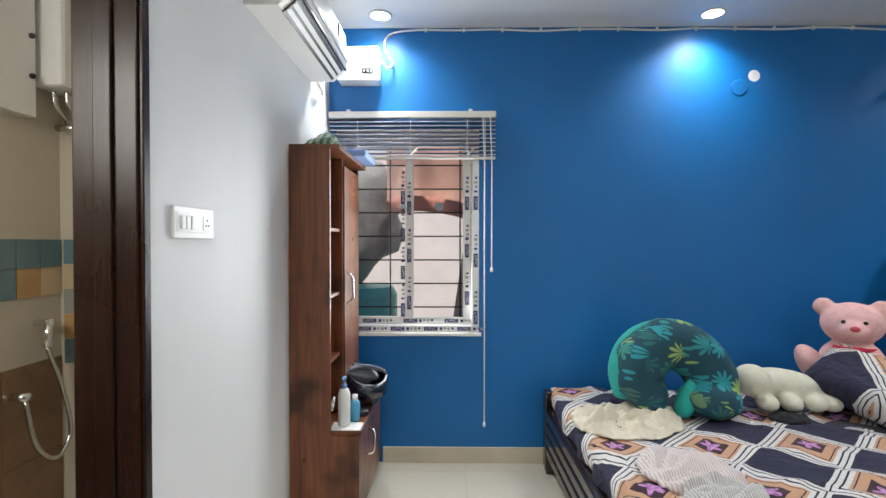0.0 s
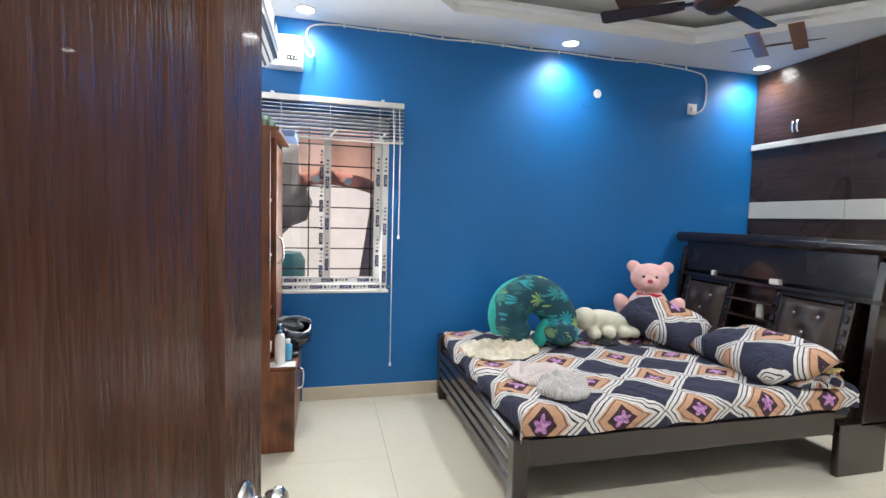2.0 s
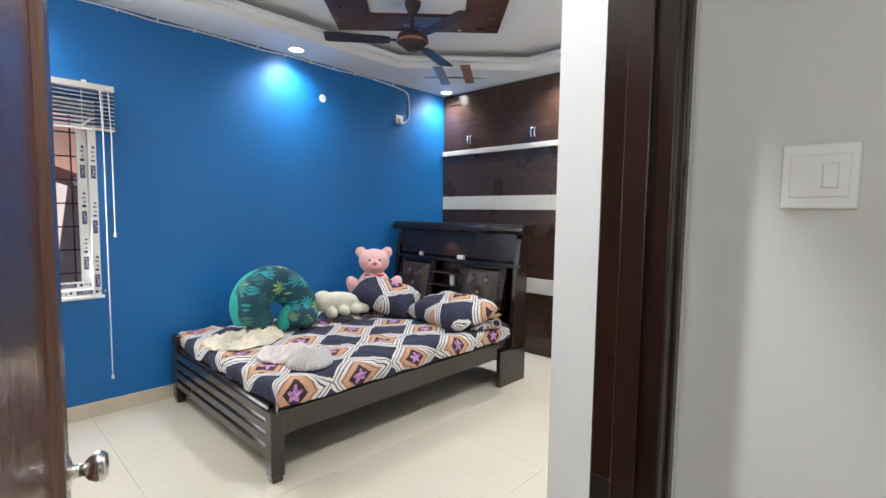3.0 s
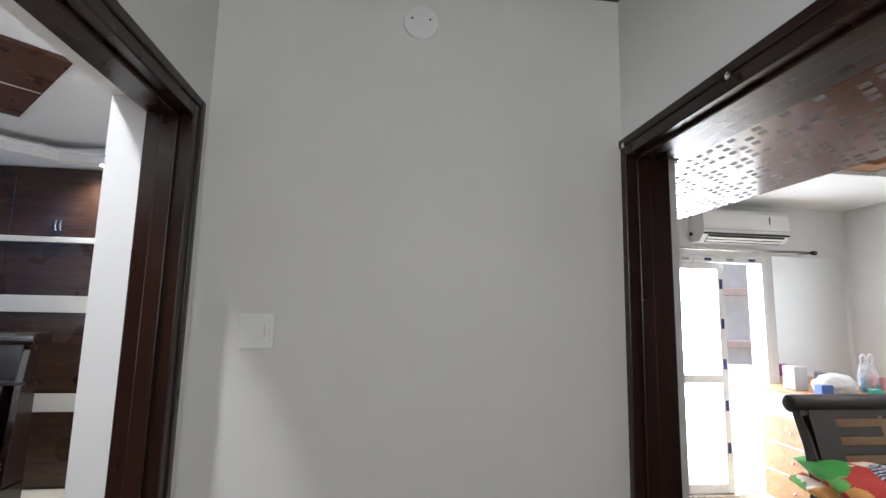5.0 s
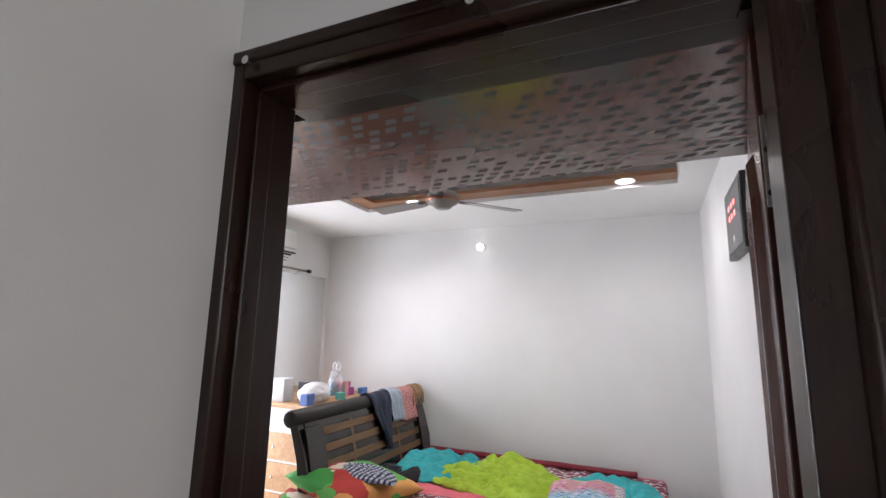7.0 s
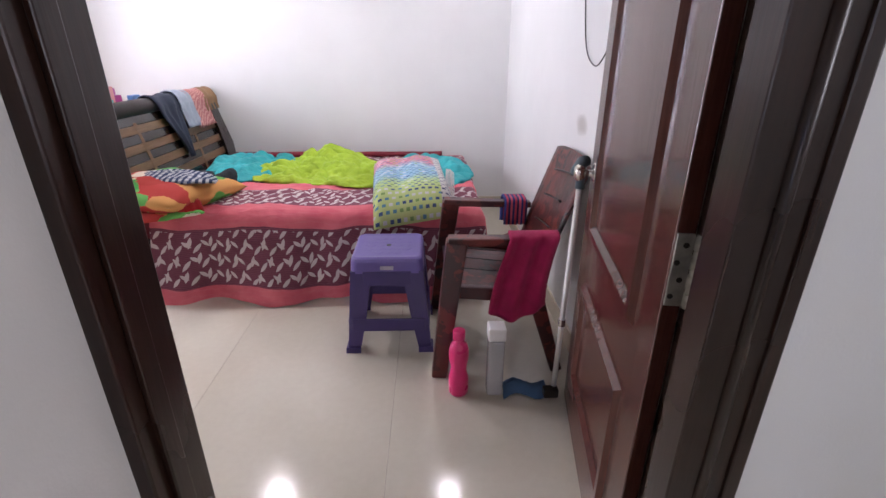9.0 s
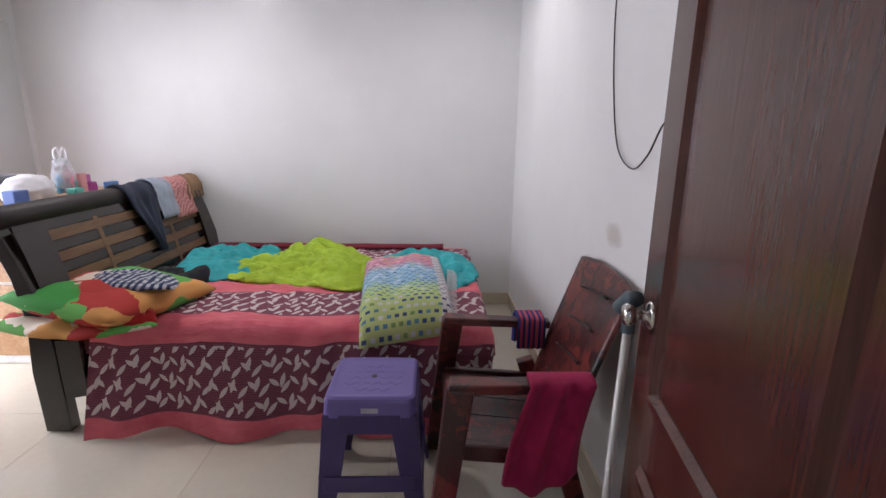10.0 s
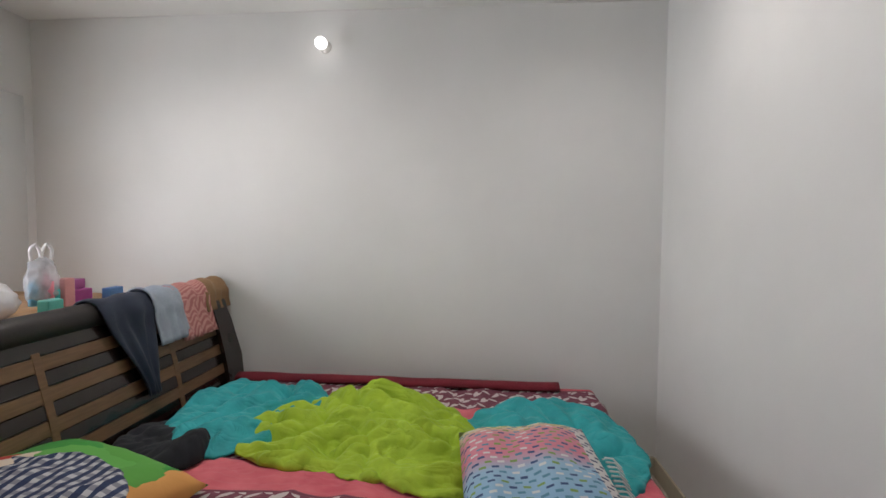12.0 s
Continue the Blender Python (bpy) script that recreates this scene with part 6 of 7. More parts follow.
CRIMSON = cloth("crimson_mattress_cover", (0.20, 0.012, 0.025))
solid("mattress", box(0.32, -4.87, 0.34, 2.29, -3.34, 0.50, 0.03, seg=3), CRIMSON, "crimson covered mattress on the bed", "mattress", smooth=True)


def leaf_sheet():
    g = Nodes("pink_leaf_bedsheet")
    v = g.coords(space="UV")
    sep = g.n("SeparateXYZ")
    g.put(v, sep.inputs[0])
    U, W = sep.outputs[0], sep.outputs[1]
    wob = g.math("MULTIPLY", g.math("SINE", g.math("MULTIPLY", U, 9.0)), 0.012)
    Wb = g.math("ADD", W, wob)
    # bands across the sheet repeat every 0.62 m
    fb = g.math("FRACT", g.math("DIVIDE", g.math("ADD", Wb, 3.77 + 5.3), 0.53))
    band = g.math("MULTIPLY", g.math("GREATER_THAN", fb, 0.0), g.math("LESS_THAN", fb, 0.62))
    stripe = g.math("GREATER_THAN", g.math("SINE", g.math("MULTIPLY", Wb, 620.0)), 0.1)
    rose = g.ramp(g.noise(g.coords((1, 1, 1)), 7.0, 3.0), [(0.3, (0.60, 0.095, 0.13)), (0.7, (0.74, 0.18, 0.21))])
    wine = g.mix(stripe, (0.15, 0.034, 0.062), (0.23, 0.070, 0.10))
    col = g.mix(band, rose, wine)
    white = (0.60, 0.53, 0.52)
    leaves = None
    for (cu, cv, turn, a, b, ou, ov) in ((0.088, 0.088, 0.9, 0.034, 0.0105, 0.0, 0.0), (0.088, 0.088, -0.7, 0.029, 0.0100, 0.04, 0.025), (0.105, 0.092, 1.35, 0.033, 0.0105, 0.05, 0.075)):
        row = g.math("FLOOR", g.math("DIVIDE", g.math("ADD", W, ov), cv))
        px = g.math("MULTIPLY", g.math("SUBTRACT", g.math("FRACT", g.math("ADD", g.math("DIVIDE", g.math("ADD", U, ou), cu), g.math("MULTIPLY", row, 0.37))), 0.5), cu)
        py = g.math("MULTIPLY", g.math("SUBTRACT", g.math("FRACT", g.math("DIVIDE", g.math("ADD", W, ov), cv)), 0.5), cv)
        c, s = math.cos(turn), math.sin(turn)
        qx = g.math("ADD", g.math("MULTIPLY", px, c), g.math("MULTIPLY", py, s))
        qy = g.math("SUBTRACT", g.math("MULTIPLY", py, c), g.math("MULTIPLY", px, s))
        # pointed leaf: |y| < b (1 - (x/a)^2)
        lim = g.math("MULTIPLY", b, g.math("SUBTRACT", 1.0, g.math("POWER", g.math("ABSOLUTE", g.math("DIVIDE", qx, a)), 2.0)))
        one = g.math("LESS_THAN", g.math("ABSOLUTE", qy), lim)
        leaves = one if leaves is None else g.math("MAXIMUM", leaves, one)
    wide = g.math("MULTIPLY", g.math("GREATER_THAN", fb, 0.03), g.math("LESS_THAN", fb, 0.60))
    col = g.mix(g.math("MULTIPLY", leaves, wide), col, white)
    # faint scroll print on the rose ground
    sw = g.n("TexWave", Scale=9.0, Distortion=9.0, Detail=2.0)
    sw.wave_type = "RINGS"
    g.put(v, sw.inputs["Vector"])
    thin = g.math("MULTIPLY", g.math("GREATER_THAN", sw.outputs["Fac"], 0.93), g.math("SUBTRACT", 1.0, band))
    col = g.mix(g.math("MULTIPLY", thin, 0.10), col, (0.66, 0.34, 0.35))
    g.colour(col)
    w = g.noise(v, 300.0, 1.0)
    crumple = g.math("ABSOLUTE", g.math("SUBTRACT", g.noise(g.coords((1, 2.2, 1), (0, 0, 0.3), "UV"), 2.6, 3.0, 0.5, 0.9), 0.5))
    g.bump(g.math("ADD", g.math("MULTIPLY", w, 0.06), g.math("MINIMUM", g.math("MULTIPLY", crumple, 5.0), 1.0)), 0.55, 0.012)
    return g.finish(0.85)


bm = drape(0.35, 2.16, -4.85, -3.36, 0.515, (0.16, 0.0, 0.03, 0.535), 140, 140, 0.024, 4)
for v in bm.verts:
    if v.co.y > -3.33:
        v.co.y += 0.22 * max(0.0, 0.48 - v.co.z) * (1 + 0.5 * math.sin(v.co.x * 9 + 1))
    v.co.z = max(v.co.z, 0.006)
solid("bedsheet", bm, leaf_sheet(), "rose red bedsheet with bands of white leaves hanging to the floor", "bedsheet", smooth=True)
solid("crimson_blanket", sheet(lambda u, v: (0.5 + 1.75 * u, -4.88 + 0.10 * v, 0.53 + 0.02 * math.sin(v * 3.1) + 0.01 * noise.noise((u * 6, v, 1))), 40, 6, 0.02), CRIMSON, "crimson blanket edge along the wall", "blanket", smooth=True)

# comforter: lime on top, teal turned out at both ends
LIME = cloth("lime_comforter", (0.40, 0.58, 0.03), (0.30, 0.46, 0.02), 0.75, 500.0, 14.0, 1.0, 0.32)
TEAL = cloth("teal_comforter_lining", (0.02, 0.40, 0.42), (0.014, 0.30, 0.32), 0.75, 500.0, 14.0, 1.0, 0.3)
spread("comforter_end", [(2.24, -4.36), (2.10, -4.05), (1.94, -3.90), (1.82, -4.0), (1.62, -4.50), (1.75, -4.68), (2.05, -4.66), (2.22, -4.56)], 0.515, 0.10, TEAL, "teal side of the bunched comforter", 31, 0.05, 100, ((2.12, -4.34, 0.06, 0.16),), 70)
spread("comforter_end", [(1.02, -4.05), (0.94, -4.40), (0.74, -4.50), (0.54, -4.52), (0.38, -4.44), (0.31, -4.18), (0.40, -3.86), (0.52, -3.74), (0.80, -3.85)], 0.515, 0.085, TEAL, "teal end of the bunched comforter", 33, 0.045, 110, ((0.58, -4.38, 0.05, 0.2),), -25)
spread("comforter", [(1.90, -4.06), (1.72, -3.94), (1.45, -3.91), (1.18, -3.86), (0.98, -3.69), (0.92, -3.86), (0.94, -4.25), (0.98, -4.40), (1.28, -4.54), (1.55, -4.54), (1.78, -4.36)], 0.515, 0.085, LIME, "bunched lime green comforter lying on the bed", 37, 0.060, 200, ((1.42, -4.36, 0.09, 0.26), (1.06, -4.20, 0.05, 0.22)), -8)


def grid_print():
    """Pastel bands with rows of small dark dashes."""
    g = Nodes("pastel_dash_pillowcase")
    v = g.coords(space="UV")
    sep = g.n("SeparateXYZ")
    g.put(v, sep.inputs[0])
    U, W = sep.outputs[0], sep.outputs[1]
    base = g.ramp(g.math("SUBTRACT", 0.5, g.math("DIVIDE", W, 0.72)), [(0.0, (0.50, 0.58, 0.22)), (0.24, (0.42, 0.56, 0.24)), (0.36, (0.25, 0.44, 0.62)), (0.60, (0.30, 0.48, 0.62)), (0.72, (0.62, 0.22, 0.28)), (0.90, (0.60, 0.25, 0.30)), (1.0, (0.55, 0.58, 0.30))])
    row = g.math("FLOOR", g.math("DIVIDE", W, 0.024))
    fx = g.math("FRACT", g.math("ADD", g.math("DIVIDE", U, 0.038), g.math("MULTIPLY", row, 0.5)))
    fy = g.math("FRACT", g.math("DIVIDE", W, 0.024))
    n = g.n("TexWhiteNoise")
    n.noise_dimensions = "2D"
    cmb = g.n("CombineXYZ")
    g.put(g.math("FLOOR", g.math("ADD", g.math("DIVIDE", U, 0.038), g.math("MULTIPLY", row, 0.5))), cmb.inputs[0])
    g.put(row, cmb.inputs[1])
    g.put(cmb.outputs[0], n.inputs["Vector"])
    dash = g.math("MULTIPLY", g.math("LESS_THAN", fx, 0.55), g.math("LESS_THAN", fy, 0.42))
    dcol = g.ramp(n.outputs["Value"], [(0.0, (0.05, 0.09, 0.20)), (0.35, (0.10, 0.25, 0.35)), (0.6, (0.62, 0.63, 0.62)), (0.8, (0.20, 0.33, 0.10))], True)
    end = g.math("LESS_THAN", U, -0.165)
    col = g.mix(dash, base, dcol)
    col = g.mix(end, col, g.mix(dash, (0.62, 0.60, 0.58), (0.05, 0.06, 0.14)))
    g.colour(col)
    g.bump(g.noise(v, 260.0, 1.0), 0.3, 0.003)
    return g.finish(0.9)


GRID = grid_print()
pillow("pillow", (0.73, -3.63, 0.60), (0.44, 0.80, 0.15), (-5, 2, 5), GRID, "pastel dash print pillow at the bed's edge", 21, edge=-3.36)
frg = thing("pillow_fringe", (0.50, -3.60, 0.60), "white frayed fringe along the pillow's end", "fringe")
for k in range(26):
    y = -3.27 - k * 0.026
    z = 0.572 - 0.05 * (y + 3.30) - 2.2 * max(0.0, y + 3.36) ** 1.5
    part("tassel", tube([(0.525 - 0.03 * (k / 26), y, z), (0.495 - 0.03 * (k / 26), y - 0.012, z - 0.008), (0.470 - 0.03 * (k / 26), y + 0.006 * math.sin(k * 2.1), z - 0.03)], [0.004, 0.003, 0.002], 5), PLASTIC_WHITE, frg)


def blotches(name, cols, size, dist=1.5):
    g = Nodes(name)
    v = g.coords()
    wob = g.t.nodes.new("ShaderNodeVectorMath")
    wob.operation = "MULTIPLY_ADD"
    nz = g.n("TexNoise", Scale=size * 1.6, Detail=3.0)
    g.put(v, nz.inputs["Vector"])
    g.put(nz.outputs["Color"], wob.inputs[0])
    wob.inputs[1].default_value = (dist * 0.12,) * 3
    g.put(v, wob.inputs[2])
    vor = g.n("TexVoronoi", Scale=size)
    g.put(wob.outputs[0], vor.inputs["Vector"])
    sepc = g.n("SeparateXYZ")
    g.put(vor.outputs["Color"], sepc.inputs[0])
    g.colour(g.ramp(sepc.outputs[0], [(i / len(cols), c) for i, c in enumerate(cols)], size < 7))
    g.bump(g.noise(v, 20.0, 4.0), 0.4, 0.006)
    return g.finish(0.85)


FLORAL = blotches("bold_floral_print", [(0.04, 0.30, 0.05), (0.42, 0.03, 0.02), (0.12, 0.42, 0.08), (0.70, 0.34, 0.10), (0.72, 0.62, 0.50), (0.10, 0.36, 0.06), (0.48, 0.04, 0.03), (0.05, 0.26, 0.05)], 5.2)
pillow("pillow", (2.13, -3.49, 0.60), (0.60, 0.66, 0.15), (5, -5, -14), FLORAL, "bold green, orange and red floral pillow", 27)
heap("floral_cloth", 2.20, -3.27, 0.52, 0.34, 0.14, 0.07, -5, FLORAL, "edge of a bold floral pillowcase", 44)
heap("red_cloth", 1.98, -3.30, 0.52, 0.13, 0.10, 0.11, 0, cloth("bright_red_cloth", (0.45, 0.012, 0.012)), "bright red cloth hanging at the bed's edge", 46)
NAVY_CHECK = check_cloth("navy_white_check", (0.55, 0.56, 0.58), (0.03, 0.05, 0.12), (0.02, 0.03, 0.09), 0.036)
heap("checked_cloth", 2.05, -3.50, 0.662, 0.27, 0.13, 0.03, -24, NAVY_CHECK, "navy and white checked cloth on a pillow", 48)
spread("dark_cloth", [(2.26, -4.20), (2.05, -3.84), (1.92, -3.86), (1.96, -4.05), (2.12, -4.24)], 0.515, 0.12, cloth("black_garment", (0.010, 0.012, 0.018)), "black garment bunched on the bed", 52, 0.03, 60, turn=50)

# clothes over the headboard


def hung(name, y0, y1, front, back, k, material, label):
    """A garment folded over the headboard's roll."""
    cx, cz, r = HX + 0.125, 1.0, 0.066

    def f(u, v):
        y = y0 + (y1 - y0) * u
        s = -back + (front + back + math.pi * r) * v
        wob = 0.014 * math.sin(u * 11 + k) + 0.018 * noise.noise((u * 4, v * 3, k))
        if s < 0:
            return (cx + r + wob, y, cz + s)
        if s < math.pi * r:
            a = s / r
            return (cx + (r + wob * 0.5) * math.cos(a), y, cz + (r + wob * 0.5) * math.sin(a))
        d = s - math.pi * r
        x = cx - r
        return (min(x, lean(max(0.5, cz - d)) - 0.02) - abs(wob) - 0.004, y + ((y1 - y0) * (0.62 - u) * min(0.75, d * 2.4) if k == 1 else 0.10 * d * (0.5 - u * 1.2)), cz - d)
    return solid(name, sheet(f, 18, 26, 0.008), material, label, "garment", smooth=True)


hung("trousers", -4.06, -4.36, 0.36, 0.2, 1, cloth("navy_denim", (0.022, 0.032, 0.058)), "dark navy trousers hung over the headboard")
hung("shirt", -4.34, -4.54, 0.18, 0.2, 2, cloth("pale_blue_cloth", (0.36, 0.42, 0.50)), "pale blue shirt hung over the headboard")
hung("pink_garment", -4.52, -4.76, 0.20, 0.2, 3, dots("pink_print", (0.58, 0.30, 0.27), (0.42, 0.16, 0.15), 30.0), "pink printed garment hung over the headboard")
hung("tan_garment", -4.74, -4.95, 0.10, 0.2, 4, cloth("tan_cloth", (0.30, 0.18, 0.09)), "tan brown garment hung over the headboard")

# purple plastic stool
# one plastic in two tones: lit seat lighter, shaded legs and rails darker
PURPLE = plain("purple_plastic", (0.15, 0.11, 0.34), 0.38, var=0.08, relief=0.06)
PURPLE_SHADED = plain("purple_plastic_shaded", (0.050, 0.030, 0.13), 0.38, var=0.08, relief=0.06)
stool = thing("plastic_stool", (0.805, -2.90, 0), "square purple plastic stool", "stool")
sx, sy = 0.805, -2.905
bm = bmesh.new()
n = 16


def sq(r, z, c):
    pts = []
    for k in range(4):
        a0 = math.pi / 4 + k * math.pi / 2
        ccx, ccy = (r - c) * (1 if k in (0, 3) else -1), (r - c) * (1 if k in (0, 1) else -1)
        for j in range(5):
            a = k * math.pi / 2 + j / 4 * math.pi / 2
            pts.append((sx + ccx + c * math.cos(a), sy + ccy + c * math.sin(a), z))
    return pts


rings = [[bm.verts.new(p) for p in sq(r, z, c)] for r, z, c in ((0.128, 0.4715, 0.02), (0.150, 0.474, 0.025), (0.160, 0.468, 0.03), (0.164, 0.455, 0.03), (0.168, 0.40, 0.03))]
for a, b in zip(rings, rings[1:]):
    for i in range(len(a)):
        j = (i + 1) % len(a)
        bm.faces.new((a[i], a[j], b[j], b[i]))
bm.faces.new(rings[0])
part("seat", bm, PURPLE, stool)
part("seat_hole", lathe([(0.012, 0.0), (0.012, 0.002), (0, 0.002)], (sx, sy, 0.4706), 12), BLACK_PLASTIC, stool, "small dark hole in the seat")
for i in (-2, -1, 0, 1, 2):
    for j in (-2, -1, 0, 1, 2):
        if (i, j) != (0, 0) and abs(i) + abs(j) < 4:
            b2 = box(-0.018, -0.018, 0, 0.018, 0.018, 0.0016, 0.0008)
            b2.transform(Matrix.Translation((sx + i * 0.043, sy + j * 0.043, 0.4712)) @ pose(0, 0, 0, 0, 0, 45))
            part("relief", b2, PURPLE, stool)
part("maker_plate", box(sx - 0.03, sy + 0.1655, 0.418, sx + 0.03, sy + 0.1675, 0.436, 0), plain("silver_label", (0.5, 0.5, 0.55), 0.3), stool, "small silver maker's label")
for ax in (-1, 1):
    for ay in (-1, 1):
        own = bmesh.new()
        vs = []
        for z, r, w in ((0.41, 0.166, 0.098), (0.16, 0.186, 0.078), (0.03, 0.196, 0.060), (0.028, 0.206, 0.068), (0.0, 0.208, 0.070)):
            for px, py in ((r, r), (r - w, r), (r - w, r - 0.012), (r - 0.014, r - 0.014), (r - 0.012, r - w), (r, r - w)):
                vs.append(own.verts.new((sx + ax * px, sy + ay * py, z)))
        for lv in range(4):
            for k in range(6):
                own.faces.new((vs[lv * 6 + k], vs[lv * 6 + (k + 1) % 6], vs[lv * 6 + 6 + (k + 1) % 6], vs[lv * 6 + 6 + k]))
        own.faces.new(vs[:6])
        own.faces.new(vs[-6:])
        part("leg", own, PURPLE_SHADED, stool)
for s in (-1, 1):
    part("stretcher", box(sx - 0.17, sy + s * 0.186 - 0.006, 0.11, sx + 0.17, sy + s * 0.186 + 0.006, 0.175, 0.004), PURPLE_SHADED, stool)
    part("stretcher", box(sx + s * 0.186 - 0.006, sy - 0.17, 0.12, sx + s * 0.186 + 0.006, sy + 0.17, 0.165, 0.004), PURPLE_SHADED, stool)
    part("apron", box(sx - 0.11, sy + s * 0.167 - 0.004, 0.335, sx + 0.11, sy + s * 0.167 + 0.004, 0.41, 0.003), PURPLE_SHADED, stool)
    part("apron", box(sx + s * 0.167 - 0.004, sy - 0.11, 0.335, sx + s * 0.167 + 0.004, sy + 0.11, 0.41, 0.003), PURPLE_SHADED, stool)

# moulded plastic armchair, brown streaked red
CHAIR = blotches("red_brown_moulded_plastic", [(0.016, 0.009, 0.008), (0.050, 0.011, 0.010), (0.19, 0.030, 0.022), (0.05, 0.010, 0.009)], 9.0, 3.0)
CHAIR.node_tree.nodes["Principled BSDF"].inputs["Roughness"].default_value = 0.35
chair = thing("plastic_armchair", (0.30, -2.90, 0), "dark red-brown streaked plastic armchair", "chair")
CY = -2.825


def bar(a, b, wa, wb, ha, hb, bevel=0.006):
    """A tapered flat bar from a to b: w across, h the other way."""
    a, b = Vector(a), Vector(b)
    d = (b - a).normalized()
    side = Vector((0, 1, 0))
    up = d.cross(side).normalized()
    own = bmesh.new()
    vs = []
    for p, w, h in ((a, wa, ha), (b, wb, hb)):
        for i, j in ((-1, -1), (1, -1), (1, 1), (-1, 1)):
            vs.append(own.verts.new(p + side * (i * w / 2) + up * (j * h / 2)))
    own.faces.new(vs[:4])
    own.faces.new(vs[4:])
    for k in range(4):
        own.faces.new((vs[k], vs[(k + 1) % 4], vs[4 + (k + 1) % 4], vs[4 + k]))
    bmesh.ops.recalc_face_normals(own, faces=own.faces)
    bmesh.ops.bevel(own, geom=own.edges[:], offset=bevel, segments=2, affect="EDGES", profile=0.5)
    return own


for s in (1, -1):
    y = CY + s * 0.27
    part("front_leg", bar((0.575, y + s * 0.03, 0.0), (0.50, y, 0.63), 0.055, 0.07, 0.065, 0.085), CHAIR, chair)
    part("back_leg", bar((0.045, y, 0.0), (0.19, y, 0.45), 0.045, 0.05, 0.05, 0.07), CHAIR, chair)
    part("arm", bar((0.535, y, 0.63), (0.10, y - s * 0.02, 0.62), 0.065, 0.055, 0.035, 0.03), CHAIR, chair)
    part("seat_rail", bar((0.53, y - s * 0.02, 0.395), (0.12, y - s * 0.02, 0.36), 0.03, 0.03, 0.06, 0.06), CHAIR, chair)


def seat_at(u, v):
    x = 0.545 - 0.40 * u
    return (x, CY + (v - 0.5) * 0.50, 0.425 - 0.05 * u + 0.012 * math.cos((v - 0.5) * 5) - 0.03 * max(0, 0.12 - u) * 6)


part("seat", sheet(seat_at, 14, 12, 0.012), CHAIR, chair, smooth=True)
for k in range(3):
    part("seat_groove", bar((0.50, CY - 0.12 + k * 0.12, 0.444), (0.18, CY - 0.12 + k * 0.12, 0.408), 0.006, 0.006, 0.004, 0.004, 0.001), BLACK_PLASTIC, chair)


def back_at(u, v):
    z = 0.40 + 0.53 * u
    bow = 0.02 * (1 - (2 * v - 1) ** 2)
    w = 0.47 + 0.01 * u
    cut = 0.0
    return (0.165 - 0.155 * u - 0.02 * u * u - bow + cut, CY + (v - 0.5) * w, z - 0.02 * abs(2 * v - 1) ** 4 * u)


part("backrest", sheet(back_at, 18, 16, 0.014), CHAIR, chair, smooth=True)
for k, (u0, u1) in enumerate(((0.80, 0.86), (0.58, 0.64), (0.36, 0.42), (0.16, 0.22))):
    pts = [Vector(back_at(u0 + (u1 - u0) * t / 8, 0.25 + 0.5 * t / 8)) + Vector((0.011, 0, 0.004)) for t in range(9)]
    part("slot", tube(pts, 0.0045, 6), BLACK_PLASTIC, chair, "narrow see-through slot", True)

# towel, striped cloth
MAGENTA = cloth("magenta_towel", (0.42, 0.012, 0.085), (0.30, 0.008, 0.06), 0.95, 350.0, 16.0, 0.6)


def towel_at(u, v):
    x = 0.300 - 0.20 * u + 0.04 * (v - 0.5)
    s = -0.10 + 0.52 * v
    fx = 0.012 * math.sin(u * 15 + v * 2)
    y0 = CY + 0.27
    if s < 0:
        return (x, y0 - 0.045 - abs(fx), 0.65 + s)
    if s < 0.09:
        return (x, y0 - 0.045 + s, 0.655 + 0.008 * math.sin(s * 35))
    d = s - 0.09
    return (x + 0.03 * math.sin(d * 6) + 0.10 * d * (0.5 - u), y0 + 0.045 + fx + 0.03 * d, 0.655 - d * (1 + 0.12 * math.sin(u * 4)))


solid("towel", sheet(towel_at, 26, 30, 0.012), MAGENTA, "magenta towel hung over the chair's arm", "towel", smooth=True)


def stripes(name, cols, size, axis):
    g = Nodes(name)
    v = g.coords(space="UV")
    sep = g.n("SeparateXYZ")
    g.put(v, sep.inputs[0])
    f = g.math("FRACT", g.math("MULTIPLY", sep.outputs[axis], size))
    g.colour(g.ramp(f, [(i / len(cols), c) for i, c in enumerate(cols)], True))
    g.bump(g.noise(v, 120.0), 0.3, 0.003)
    return g.finish(0.9)


def strip_at(u, v):
    x = 0.235 - 0.11 * u
    s = -0.13 + 0.36 * v
    y0 = CY - 0.27
    w = 0.01 * math.sin(u * 14)
    if s < 0:
        return (x, y0 + 0.045 + abs(w), 0.65 + s)
    if s < 0.09:
        return (x, y0 + 0.045 - s, 0.655)
    return (x, y0 - 0.05 + w, 0.655 - (s - 0.09))


solid("striped_towel", sheet(strip_at, 12, 20, 0.01), stripes("blue_red_stripe", [(0.02, 0.03, 0.16), (0.45, 0.05, 0.10), (0.03, 0.03, 0.12), (0.50, 0.10, 0.16)], 2.6, 0), "blue and red striped towel over the chair's arm", "towel", smooth=True)

